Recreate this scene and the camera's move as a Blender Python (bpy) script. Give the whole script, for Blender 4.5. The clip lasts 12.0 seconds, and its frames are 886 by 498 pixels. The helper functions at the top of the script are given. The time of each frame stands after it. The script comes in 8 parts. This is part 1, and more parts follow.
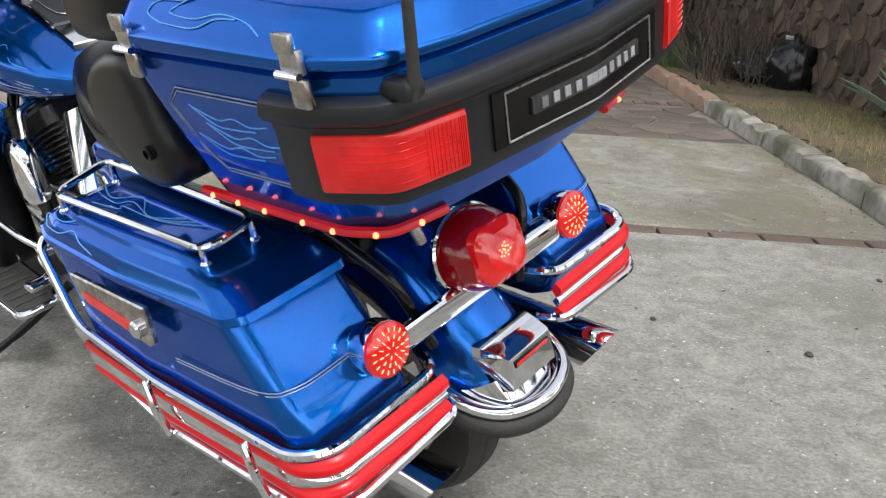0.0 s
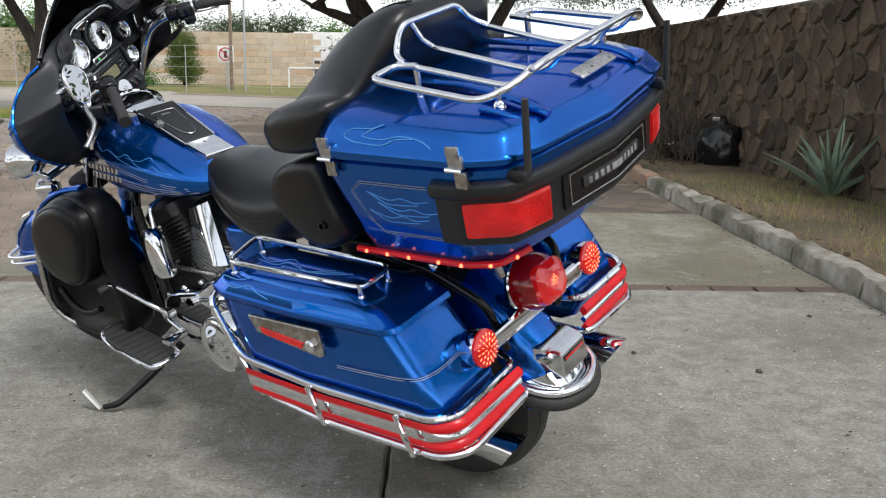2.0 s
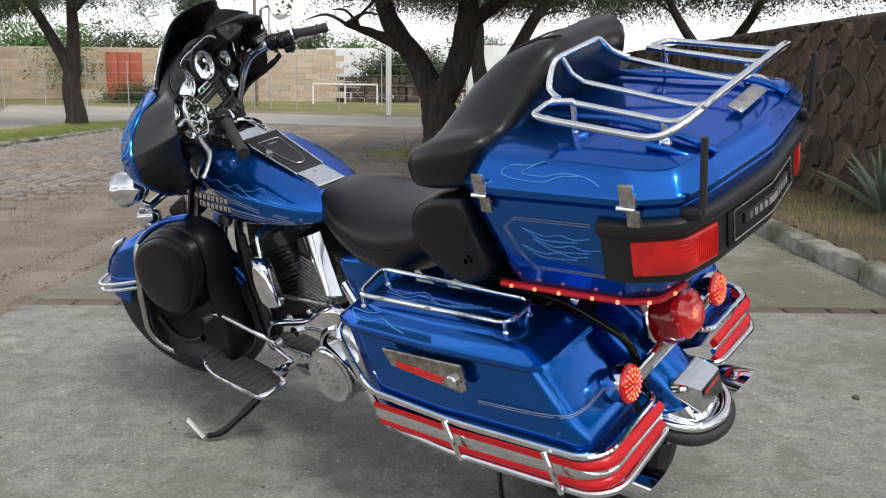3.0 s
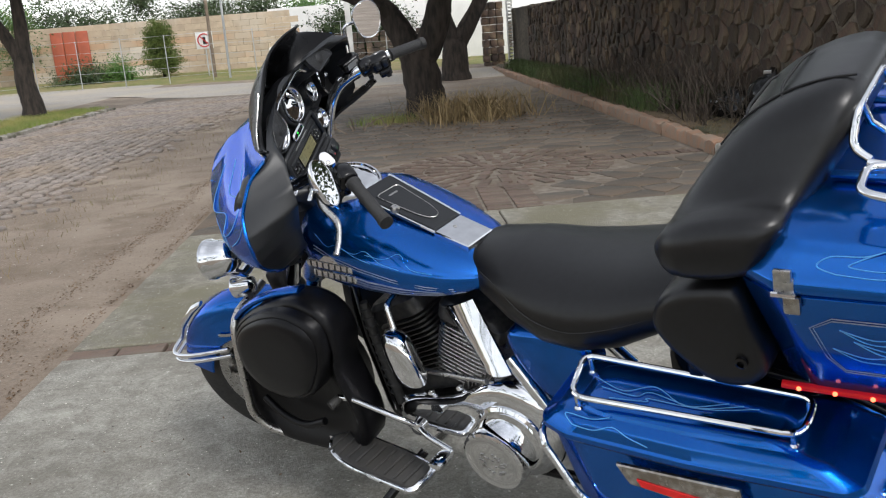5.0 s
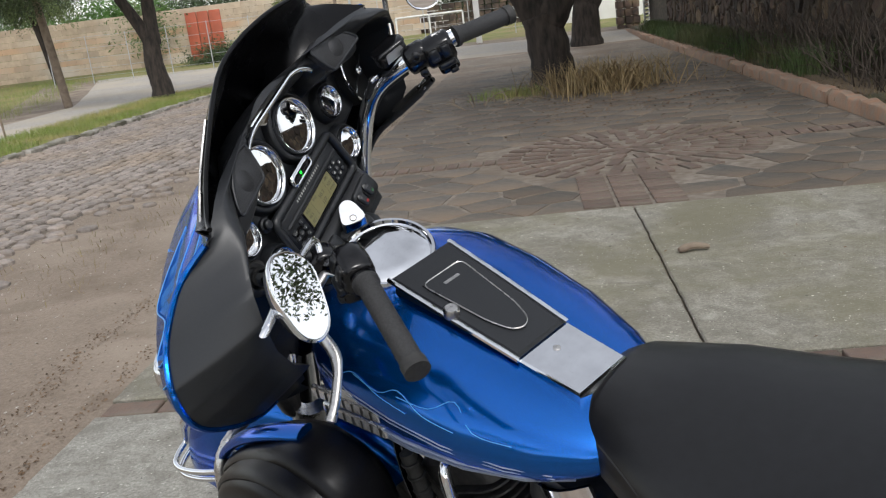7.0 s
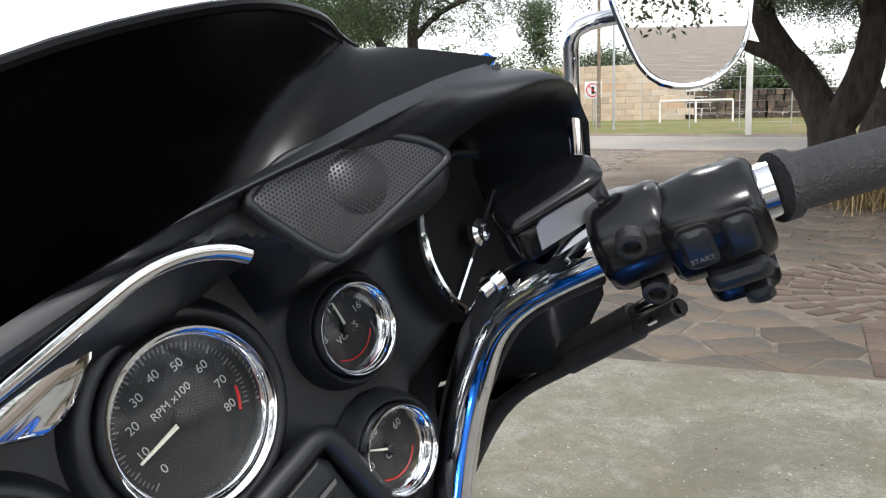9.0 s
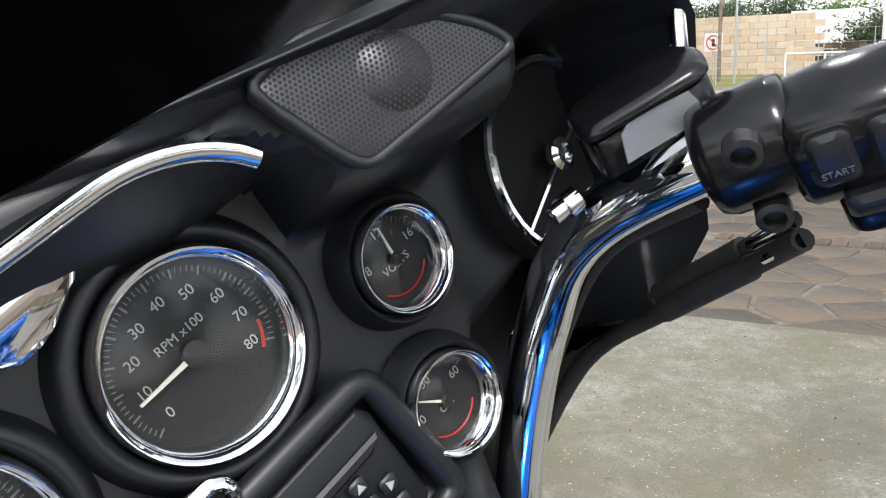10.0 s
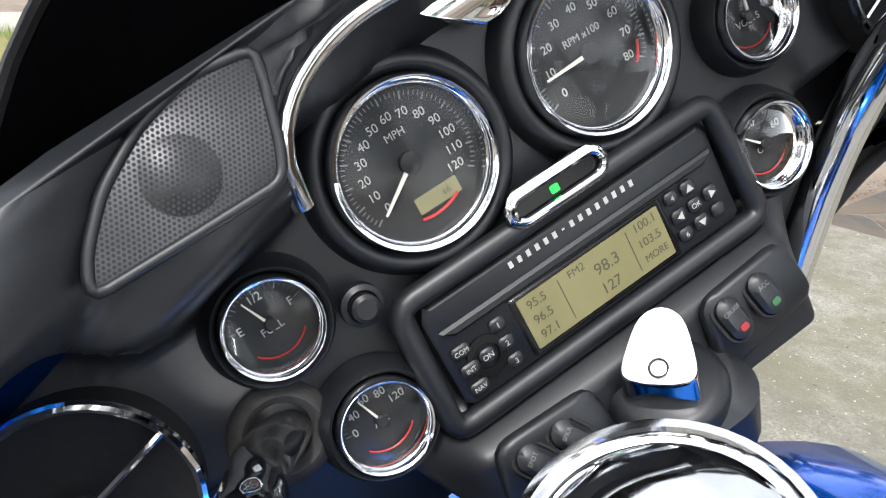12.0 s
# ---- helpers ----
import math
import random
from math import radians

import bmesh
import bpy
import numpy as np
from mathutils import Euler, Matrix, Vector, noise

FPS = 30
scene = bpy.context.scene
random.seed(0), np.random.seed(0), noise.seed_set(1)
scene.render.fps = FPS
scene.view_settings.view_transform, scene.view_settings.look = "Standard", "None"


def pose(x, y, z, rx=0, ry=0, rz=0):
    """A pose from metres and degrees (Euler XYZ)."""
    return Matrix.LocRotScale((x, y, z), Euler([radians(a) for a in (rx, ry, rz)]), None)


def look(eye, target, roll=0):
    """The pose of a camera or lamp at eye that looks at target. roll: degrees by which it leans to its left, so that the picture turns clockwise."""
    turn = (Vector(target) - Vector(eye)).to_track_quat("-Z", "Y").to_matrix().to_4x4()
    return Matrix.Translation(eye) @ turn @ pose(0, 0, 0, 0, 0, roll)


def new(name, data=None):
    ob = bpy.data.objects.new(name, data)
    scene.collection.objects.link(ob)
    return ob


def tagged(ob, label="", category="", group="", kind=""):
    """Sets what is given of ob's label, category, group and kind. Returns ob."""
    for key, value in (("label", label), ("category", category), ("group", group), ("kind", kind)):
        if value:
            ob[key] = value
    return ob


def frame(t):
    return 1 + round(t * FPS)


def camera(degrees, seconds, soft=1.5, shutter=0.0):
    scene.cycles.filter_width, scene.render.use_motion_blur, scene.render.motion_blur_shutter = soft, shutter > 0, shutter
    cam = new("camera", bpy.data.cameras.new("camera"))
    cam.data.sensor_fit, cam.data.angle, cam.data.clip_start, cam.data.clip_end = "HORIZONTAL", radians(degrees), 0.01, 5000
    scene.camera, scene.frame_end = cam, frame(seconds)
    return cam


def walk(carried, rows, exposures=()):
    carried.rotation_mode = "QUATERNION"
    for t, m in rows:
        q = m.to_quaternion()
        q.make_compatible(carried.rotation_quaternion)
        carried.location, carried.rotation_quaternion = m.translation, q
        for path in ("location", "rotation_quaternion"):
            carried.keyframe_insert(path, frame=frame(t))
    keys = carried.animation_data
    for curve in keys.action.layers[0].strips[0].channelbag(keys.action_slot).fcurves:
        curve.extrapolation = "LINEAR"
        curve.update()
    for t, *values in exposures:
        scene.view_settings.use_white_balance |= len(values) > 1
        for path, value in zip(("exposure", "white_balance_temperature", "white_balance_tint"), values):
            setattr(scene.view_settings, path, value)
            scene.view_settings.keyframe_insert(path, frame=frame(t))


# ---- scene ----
cam = camera(53.3, 12.0, soft=1.2)
PATH = [
    (0, (0.251, -0.235, 1.096), (0.169, 1.676, 0.51), 3.2),
    (0.5, (0.255, -0.544, 1.121), (0.185, 1.378, 0.573), 1.7),
    (1, (0.237, -0.844, 1.15), (0.158, 1.102, 0.696), 0.4),
    (1.5, (0.143, -0.951, 1.157), (0.103, 1.01, 0.763), 1.0),
    (2, (-0.02, -0.953, 1.167), (0.014, 1.008, 0.777), 1.0),
    (2.5, (-0.183, -0.949, 1.181), (-0.206, 1.012, 0.79), 0.6),
    (3, (-0.316, -0.929, 1.208), (-0.322, 1.038, 0.848), 0.6),
    (3.5, (-0.453, -0.836, 1.219), (-0.496, 1.144, 0.94), -0.2),
    (3.7, (-0.508, -0.764, 1.212), (-0.557, 1.216, 0.935), -0.6),
    (5.3, (-0.869, -0.27, 1.475), (-0.801, 1.666, 0.976), -5.0),
    (5.5, (-0.851, -0.139, 1.468), (-0.871, 1.8, 0.979), -6.0),
    (6, (-0.794, 0.086, 1.475), (-0.967, 2.022, 1.002), -6.4),
    (6.5, (-0.759, 0.381, 1.458), (-0.987, 2.307, 0.973), -6.7),
    (7, (-0.733, 0.649, 1.443), (-0.972, 2.566, 0.923), -7.1),
    (7.5, (-0.739, 0.902, 1.493), (-1.108, 2.829, 1.105), -7.4),
    (7.7, (-0.773, 1.053, 1.494), (-1.219, 2.971, 1.14), -6.6),
    (9.3, (-0.865, 1.914, 1.424), (-1.661, 3.719, 1.098), -1.1),
    (9.5, (-0.869, 1.94, 1.414), (-1.702, 3.716, 1.025), -1.4),
    (10, (-0.873, 1.917, 1.405), (-1.836, 3.62, 0.992), -1.9),
    (10.5, (-0.869, 1.875, 1.386), (-1.995, 3.45, 0.884), -1.0),
    (11, (-0.851, 1.843, 1.365), (-2.07, 3.3, 0.74), 3.2),
    (11.5, (-0.841, 1.799, 1.344), (-2.142, 3.183, 0.716), 4.7),
    (12, (-0.848, 1.747, 1.334), (-2.148, 3.114, 0.668), 4.7),
]
walk(cam, [(t, look(eye, target, roll)) for t, eye, target, roll in PATH],
     exposures=[(0.0, 1.2), (1.0, 1.1), (2.0, 0.82), (3.7, 0.72), (5.3, 0.80), (7.7, 0.76), (9.3, 1.35), (10.0, 1.42), (10.5, 1.38), (11.0, 1.5), (11.5, 1.58), (12.0, 1.8)])

# ---- light ----
world = bpy.data.worlds.new("overcast_sky")
scene.world = world
world.use_nodes = True
wn, wl = world.node_tree.nodes, world.node_tree.links
sky = wn.new("ShaderNodeTexSky")
sky.sky_type, sky.sun_disc = "NISHITA", False
sky.sun_elevation, sky.sun_rotation = radians(52), radians(150)
sky.air_density, sky.dust_density, sky.ozone_density = 1.0, 1.0, 1.0
hue = wn.new("ShaderNodeHueSaturation")
hue.inputs["Saturation"].default_value = 0.24
# broken cloud: soft brighter and greyer patches over the whole dome
wco = wn.new("ShaderNodeTexCoord")
wno = wn.new("ShaderNodeTexNoise")
wno.inputs["Scale"].default_value, wno.inputs["Detail"].default_value = 2.2, 5.0
wra = wn.new("ShaderNodeMapRange")
for key, value in (("From Min", 0.3), ("From Max", 0.7), ("To Min", 0.75), ("To Max", 1.3)):
    wra.inputs[key].default_value = value
wmu = wn.new("ShaderNodeVectorMath")
wmu.operation = "MULTIPLY"
wl.new(wco.outputs["Generated"], wno.inputs["Vector"])
wl.new(wno.outputs["Fac"], wra.inputs["Value"])
wl.new(sky.outputs["Color"], hue.inputs["Color"])
wl.new(hue.outputs["Color"], wmu.inputs[0])
wl.new(wra.outputs["Result"], wmu.inputs[1])
wl.new(wmu.outputs["Vector"], wn["Background"].inputs["Color"])
wn["Background"].inputs["Strength"].default_value = 0.15
sun = new("sun", bpy.data.lights.new("sun", "SUN"))
sun.data.energy, sun.data.angle, sun.data.color = 1.0, radians(14), (1.0, 0.98, 0.96)
sun.matrix_world = look((0, 0, 20), (0 + 20 * math.cos(radians(52)) * -0.5, 0 + 20 * math.cos(radians(52)) * 0.866, 20 - 20 * math.sin(radians(52))))


# ---- materials ----
def material(name, color, rough=0.5, metal=0.0, second=None, scale=8.0, detail=4.0, bump=0.0, bump_scale=None,
             coat=0.0, spec=0.5, blotch=None, blotch_scale=1.0, blotch_low=0.45, blotch_high=0.65, rand=0.0, island=0.0,
             glow=0.0, glow_color=None, through_light=0.0, rough_var=0.0, stretch=(1, 1, 1), alpha=1.0, stain=None, stain_scale=0.5, speck=None, crisp=0.15):
    """A procedural surface: two tones of grain, larger blotches, roughness variation and fine relief."""
    m = bpy.data.materials.new(name)
    m.use_nodes = True
    n, l = m.node_tree.nodes, m.node_tree.links
    p = n["Principled BSDF"]
    p.inputs["Roughness"].default_value, p.inputs["Metallic"].default_value = rough, metal
    p.inputs["Coat Weight"].default_value, p.inputs["Coat Roughness"].default_value = coat, 0.03
    p.inputs["Specular IOR Level"].default_value = spec
    p.inputs["Transmission Weight"].default_value = through_light
    p.inputs["Alpha"].default_value = alpha
    col = n.new("ShaderNodeRGB")
    col.outputs[0].default_value = (*color, 1)
    out = col.outputs[0]
    co = n.new("ShaderNodeTexCoord")
    mp = n.new("ShaderNodeMapping")
    mp.inputs["Scale"].default_value = stretch
    l.new(co.outputs["Object"], mp.inputs["Vector"])
    vec = mp.outputs["Vector"]

    def noise_at(sc, de, ro=0.5):
        t = n.new("ShaderNodeTexNoise")
        t.inputs["Scale"].default_value, t.inputs["Detail"].default_value, t.inputs["Roughness"].default_value = sc, de, ro
        l.new(vec, t.inputs["Vector"])
        return t.outputs["Fac"]

    def ranged(v, a, b, c=0.0, d=1.0):
        t = n.new("ShaderNodeMapRange")
        for key, value in (("From Min", a), ("From Max", b), ("To Min", c), ("To Max", d)):
            t.inputs[key].default_value = value
        l.new(v, t.inputs["Value"])
        return t.outputs["Result"]

    def mixed(f, a, b):
        t = n.new("ShaderNodeMix")
        t.data_type = "RGBA"
        l.new(f, t.inputs["Factor"])
        l.new(a, t.inputs["A"])
        if isinstance(b, tuple):
            t.inputs["B"].default_value = (*b, 1)
        else:
            l.new(b, t.inputs["B"])
        return t.outputs["Result"]

    grain = None
    if second:
        grain = noise_at(scale, detail, 0.8 if crisp < 0.15 else 0.5)
        out = mixed(ranged(grain, 0.5 - crisp, 0.5 + crisp), out, second)
    if blotch:
        out = mixed(ranged(noise_at(blotch_scale, 5.0), blotch_low, blotch_high), out, blotch)
    if stain:
        out = mixed(ranged(noise_at(stain_scale, 9.0, 0.65), 0.5, 0.68), out, stain)
    if speck:
        vo = n.new("ShaderNodeTexVoronoi")
        vo.inputs["Scale"].default_value = 26.0
        l.new(vec, vo.inputs["Vector"])
        out = mixed(ranged(vo.outputs["Distance"], 0.10, 0.16, 1.0, 0.0), out, speck)
    if rand or island:
        if rand:
            src = n.new("ShaderNodeObjectInfo").outputs["Random"]
        else:
            src = n.new("ShaderNodeNewGeometry").outputs["Random Per Island"]
        k = rand or island
        hs = n.new("ShaderNodeHueSaturation")
        l.new(ranged(src, 0, 1, 1 - k, 1 + k), hs.inputs["Value"])
        l.new(out, hs.inputs["Color"])
        out = hs.outputs["Color"]
    l.new(out, p.inputs["Base Color"])
    if rough_var:
        l.new(ranged(noise_at(scale * 0.6 + 1, 4.0), 0.3, 0.7, max(0.0, rough - rough_var), min(1.0, rough + rough_var)), p.inputs["Roughness"])
    if bump:
        b = n.new("ShaderNodeBump")
        b.inputs["Strength"].default_value, b.inputs["Distance"].default_value = bump, 0.01
        l.new(noise_at(bump_scale or scale, 6.0), b.inputs["Height"])
        l.new(b.outputs["Normal"], p.inputs["Normal"])
    if glow:
        p.inputs["Emission Color"].default_value = (*(glow_color or color), 1)
        p.inputs["Emission Strength"].default_value = glow
    return m


BLUE = material("blue_metallic_paint", (0.0005, 0.085, 0.40), 0.20, 0.90, (0.001, 0.140, 0.56), 900, 2, coat=0.6)
BLUE.node_tree.nodes["Principled BSDF"].inputs["Specular Tint"].default_value = (0.03, 0.42, 1.0, 1.0)
SHIELD = material("satin_black_plastic", (0.003, 0.003, 0.004), 0.36, 0.0, (0.006, 0.006, 0.007), 200, bump=0.04, bump_scale=500, rough_var=0.02, spec=0.22)
SILVER = material("silver_paint", (0.62, 0.63, 0.65), 0.25, 0.8, (0.5, 0.5, 0.52), 60, coat=0.5)
PINSTRIPE = material("light_blue_pinstripe", (0.07, 0.28, 0.62), 0.35, 0.0, (0.10, 0.34, 0.68), 40)
GREYSTRIPE = material("grey_pinstripe", (0.23, 0.27, 0.36), 0.35, 0.3, (0.3, 0.33, 0.4), 40)
CHROME = material("chrome", (0.80, 0.81, 0.83), 0.05, 1.0, (0.72, 0.73, 0.75), 30, rough_var=0.03)
SATIN = material("brushed_metal", (0.56, 0.55, 0.53), 0.32, 1.0, (0.42, 0.41, 0.40), 120, rough_var=0.1)
WORN = material("tarnished_chrome", (0.62, 0.60, 0.57), 0.22, 1.0, (0.36, 0.33, 0.30), 60, blotch=(0.30, 0.26, 0.22), blotch_scale=25, rough_var=0.12)
DARKMETAL = material("dark_engine_metal", (0.045, 0.045, 0.048), 0.42, 0.7, (0.09, 0.088, 0.085), 40, bump=0.1, rough_var=0.1)
MATTE = material("matte_black_plastic", (0.0070, 0.0082, 0.0102), 0.42, 0.0, (0.0095, 0.0108, 0.0130), 350, bump=0.02, bump_scale=900, rough_var=0.015, spec=0.55)
GLOSSBLACK = material("gloss_black", (0.004, 0.004, 0.005), 0.18, 0.0, (0.006, 0.006, 0.007), 60, rough_var=0.02, spec=0.36)
SMOKE = material("black_windshield", (0.002, 0.002, 0.0025), 0.28, 0.0, (0.003, 0.003, 0.0035), 14, rough_var=0.05, spec=0.18)
LEATHER = material("black_vinyl_leather", (0.0035, 0.0035, 0.004), 0.33, 0.0, (0.006, 0.006, 0.007), 60, bump=0.05, bump_scale=600, rough_var=0.015, spec=0.46)
STITCH = material("black_seam", (0.007, 0.007, 0.008), 0.7, 0.0, (0.012, 0.012, 0.012), 200)
RUBBER = material("black_rubber", (0.018, 0.018, 0.018), 0.68, 0.0, (0.03, 0.029, 0.028), 90, bump=0.2, blotch=(0.03, 0.028, 0.025), blotch_scale=9)
GRIP = material("grip_rubber", (0.015, 0.015, 0.016), 0.6, 0.0, (0.028, 0.028, 0.029), 300, bump=0.4, bump_scale=500)
REDLENS = material("red_lens", (0.34, 0.003, 0.005), 0.16, 0.0, (0.50, 0.008, 0.010), 22, coat=0.3, bump=0.06, bump_scale=120, blotch=(0.26, 0.002, 0.004), blotch_scale=14, glow=0.10, glow_color=(1.0, 0.03, 0.02))
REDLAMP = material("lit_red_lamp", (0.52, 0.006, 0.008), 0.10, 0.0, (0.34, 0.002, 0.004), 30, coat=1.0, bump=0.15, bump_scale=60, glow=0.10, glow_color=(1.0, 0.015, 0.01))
LAMPDARK = material("darkened_red_lens", (0.12, 0.001, 0.002), 0.10, 0.0, (0.22, 0.002, 0.003), 18, coat=0.35, bump=0.05, bump_scale=90, glow=0.012, glow_color=(1.0, 0.02, 0.02))
REDSTRIP = material("red_lamp_strip", (0.42, 0.003, 0.007), 0.28, 0.0, (0.52, 0.006, 0.010), 20, coat=0.1, spec=0.3, glow=0.06, glow_color=(1.0, 0.03, 0.04))
LEDGLOW = material("lit_red_diode", (0.8, 0.10, 0.05), 0.3, glow=3.0, glow_color=(1.0, 0.12, 0.05))
GREENGLOW = material("lit_green_diode", (0.02, 0.5, 0.05), 0.3, glow=0.6, glow_color=(0.01, 1.0, 0.05))
SILVERMARK = material("silver_lettering_paint", (0.34, 0.34, 0.35), 0.45, 0.0, (0.26, 0.26, 0.27), 60)
REDMARK = material("red_marking", (0.55, 0.02, 0.02), 0.4)
DIAL = material("gauge_dial", (0.010, 0.011, 0.012), 0.6, 0.0, (0.014, 0.015, 0.016), 80)
WHITEMARK = material("pale_marking", (0.42, 0.42, 0.40), 0.5)
GREYMARK = material("grey_marking", (0.16, 0.16, 0.16), 0.5)
NEEDLE = material("cream_needle", (0.82, 0.79, 0.68), 0.5)
LCD = material("olive_display", (0.17, 0.16, 0.07), 0.35, 0.0, (0.20, 0.18, 0.085), 30, coat=0.5)
LCDTEXT = material("display_text", (0.06, 0.06, 0.035), 0.5)
MIRROR = material("mirror_glass", (0.86, 0.87, 0.88), 0.01, 1.0)
GLASS = bpy.data.materials.new("gauge_glass")
GLASS.use_nodes = True
gn, gk = GLASS.node_tree.nodes, GLASS.node_tree.links
gn.remove(gn["Principled BSDF"])
g_mix, g_gloss, g_clear, g_fresnel = gn.new("ShaderNodeMixShader"), gn.new("ShaderNodeBsdfGlossy"), gn.new("ShaderNodeBsdfTransparent"), gn.new("ShaderNodeFresnel")
g_gloss.inputs["Roughness"].default_value, g_fresnel.inputs["IOR"].default_value = 0.02, 1.4
g_clear.inputs["Color"].default_value = (0.92, 0.93, 0.93, 1)
gk.new(g_fresnel.outputs["Fac"], g_mix.inputs[0])
gk.new(g_clear.outputs["BSDF"], g_mix.inputs[1])
gk.new(g_gloss.outputs["BSDF"], g_mix.inputs[2])
gk.new(g_mix.outputs["Shader"], gn["Material Output"].inputs["Surface"])


def concrete(name, pale, dark, stain, moss=None):
    """Old brushed concrete: fine aggregate, pale worn flecks, dark pits, mottling and broad stains."""
    m = bpy.data.materials.new(name)
    m.use_nodes = True
    n, l = m.node_tree.nodes, m.node_tree.links
    p = n["Principled BSDF"]
    p.inputs["Roughness"].default_value, p.inputs["Specular IOR Level"].default_value = 0.86, 0.3
    co = n.new("ShaderNodeTexCoord").outputs["Object"]

    def grain(scale, detail, rough, lo, hi, warp=0.0):
        t = n.new("ShaderNodeTexNoise")
        for key, value in (("Scale", scale), ("Detail", detail), ("Roughness", rough), ("Distortion", warp)):
            t.inputs[key].default_value = value
        l.new(co, t.inputs["Vector"])
        r = n.new("ShaderNodeMapRange")
        r.inputs["From Min"].default_value, r.inputs["From Max"].default_value = lo, hi
        l.new(t.outputs["Fac"], r.inputs["Value"])
        return r.outputs["Result"]

    def over(f, a, b, amount=1.0):
        t = n.new("ShaderNodeMix")
        t.data_type = "RGBA"
        k = n.new("ShaderNodeMath")
        k.operation = "MULTIPLY"
        k.inputs[1].default_value = amount
        l.new(f, k.inputs[0])
        l.new(k.outputs[0], t.inputs["Factor"])
        for key, v in (("A", a), ("B", b)):
            if isinstance(v, tuple):
                t.inputs[key].default_value = (*v, 1)
            else:
                l.new(v, t.inputs[key])
        return t.outputs["Result"]

    c = over(grain(75, 8, 0.75, 0.40, 0.60), pale, dark)
    c = over(grain(11, 10, 0.72, 0.42, 0.62, 0.6), c, tuple(q * 0.62 for q in dark), 0.55)
    c = over(grain(0.75, 9, 0.62, 0.46, 0.62, 0.8), c, stain, 0.75)
    c = over(grain(2.6, 8, 0.7, 0.55, 0.72, 1.2), c, tuple(min(1, q * 1.25) for q in pale), 0.55)
    if moss:
        c = over(grain(1.3, 8, 0.65, 0.42, 0.60, 0.5), c, moss, 0.7)
    c = over(grain(46, 3, 0.6, 0.66, 0.70), c, tuple(min(1, q * 1.9) for q in pale), 0.8)
    c = over(grain(33, 4, 0.6, 0.67, 0.71, 0.4), c, tuple(q * 0.3 for q in dark), 0.85)
    l.new(c, p.inputs["Base Color"])
    b = n.new("ShaderNodeBump")
    b.inputs["Strength"].default_value, b.inputs["Distance"].default_value = 0.55, 0.01
    l.new(grain(90, 8, 0.7, 0.2, 0.8), b.inputs["Height"])
    l.new(b.outputs["Normal"], p.inputs["Normal"])
    return m


CONCRETE = concrete("weathered_concrete", (0.41, 0.396, 0.350), (0.235, 0.222, 0.190), (0.160, 0.147, 0.120))
MOSSY = concrete("mossy_concrete", (0.385, 0.366, 0.312), (0.215, 0.201, 0.164), (0.145, 0.132, 0.102), (0.175, 0.162, 0.105))
JOINT = material("dirty_joint", (0.055, 0.048, 0.04), 0.95, 0.0, (0.1, 0.085, 0.065), 30, bump=0.5)
BEDDING = material("pale_dusty_mortar", (0.22, 0.19, 0.155), 0.95, 0.0, (0.13, 0.105, 0.082), 12, 12, bump=0.4, blotch=(0.13, 0.098, 0.070), blotch_scale=0.6)
ROADBED = material("dark_road_grit", (0.115, 0.095, 0.075), 0.95, 0.0, (0.075, 0.062, 0.050), 25, 10, bump=0.6, blotch=(0.19, 0.15, 0.11), blotch_scale=0.5)
DEADLEAF = material("dry_brown_leaves", (0.135, 0.085, 0.048), 0.85, 0.0, (0.10, 0.060, 0.032), 3, island=0.5)
GRIT = material("pale_grit", (0.34, 0.31, 0.27), 0.9, 0.0, (0.20, 0.175, 0.145), 9, island=0.45)
# darker than the open grass: the shade along the wall is put into the colour
DARKGRASS = material("shaded_long_grass", (0.045, 0.085, 0.020), 0.65, 0.0, (0.075, 0.10, 0.028), 2, blotch=(0.10, 0.085, 0.035), blotch_scale=0.6, island=0.35)
KERB = material("kerb_concrete", (0.36, 0.34, 0.30), 0.9, 0.0, (0.22, 0.20, 0.165), 9, 8, bump=0.6, bump_scale=30, blotch=(0.10, 0.095, 0.065), blotch_scale=2.3, rand=0.12)
KERBRED = material("painted_kerb", (0.33, 0.19, 0.12), 0.9, 0.0, (0.26, 0.20, 0.15), 9, 8, bump=0.6, bump_scale=30, rand=0.12)
BRICK = material("paving_brick", (0.135, 0.092, 0.070), 0.9, 0.0, (0.11, 0.082, 0.066), 22, bump=0.5, bump_scale=50, blotch=(0.14, 0.115, 0.09), blotch_scale=5, rand=0.2)
FLAG = material("dark_flagstone", (0.062, 0.059, 0.053), 0.8, 0.0, (0.10, 0.090, 0.077), 14, 10, bump=0.5, bump_scale=40, blotch=(0.145, 0.108, 0.076), blotch_scale=0.55, blotch_low=0.42, blotch_high=0.6, rand=0.25)
COBBLE = material("cobblestone", (0.275, 0.235, 0.205), 0.85, 0.0, (0.19, 0.165, 0.145), 20, bump=0.4, bump_scale=40, blotch=(0.25, 0.20, 0.155), blotch_scale=1.1, rand=0.2)
COBBLES = material("cobblestone_bed", (0.275, 0.235, 0.205), 0.85, 0.0, (0.19, 0.165, 0.145), 20, bump=0.4, bump_scale=40, blotch=(0.25, 0.20, 0.155), blotch_scale=0.7, island=0.2)
DIRT = material("dry_dirt", (0.245, 0.195, 0.148), 0.95, 0.0, (0.17, 0.132, 0.100), 38, 12, bump=0.7, bump_scale=60, crisp=0.1, blotch=(0.30, 0.245, 0.19), blotch_scale=0.7, stain=(0.15, 0.112, 0.080), stain_scale=1.6)
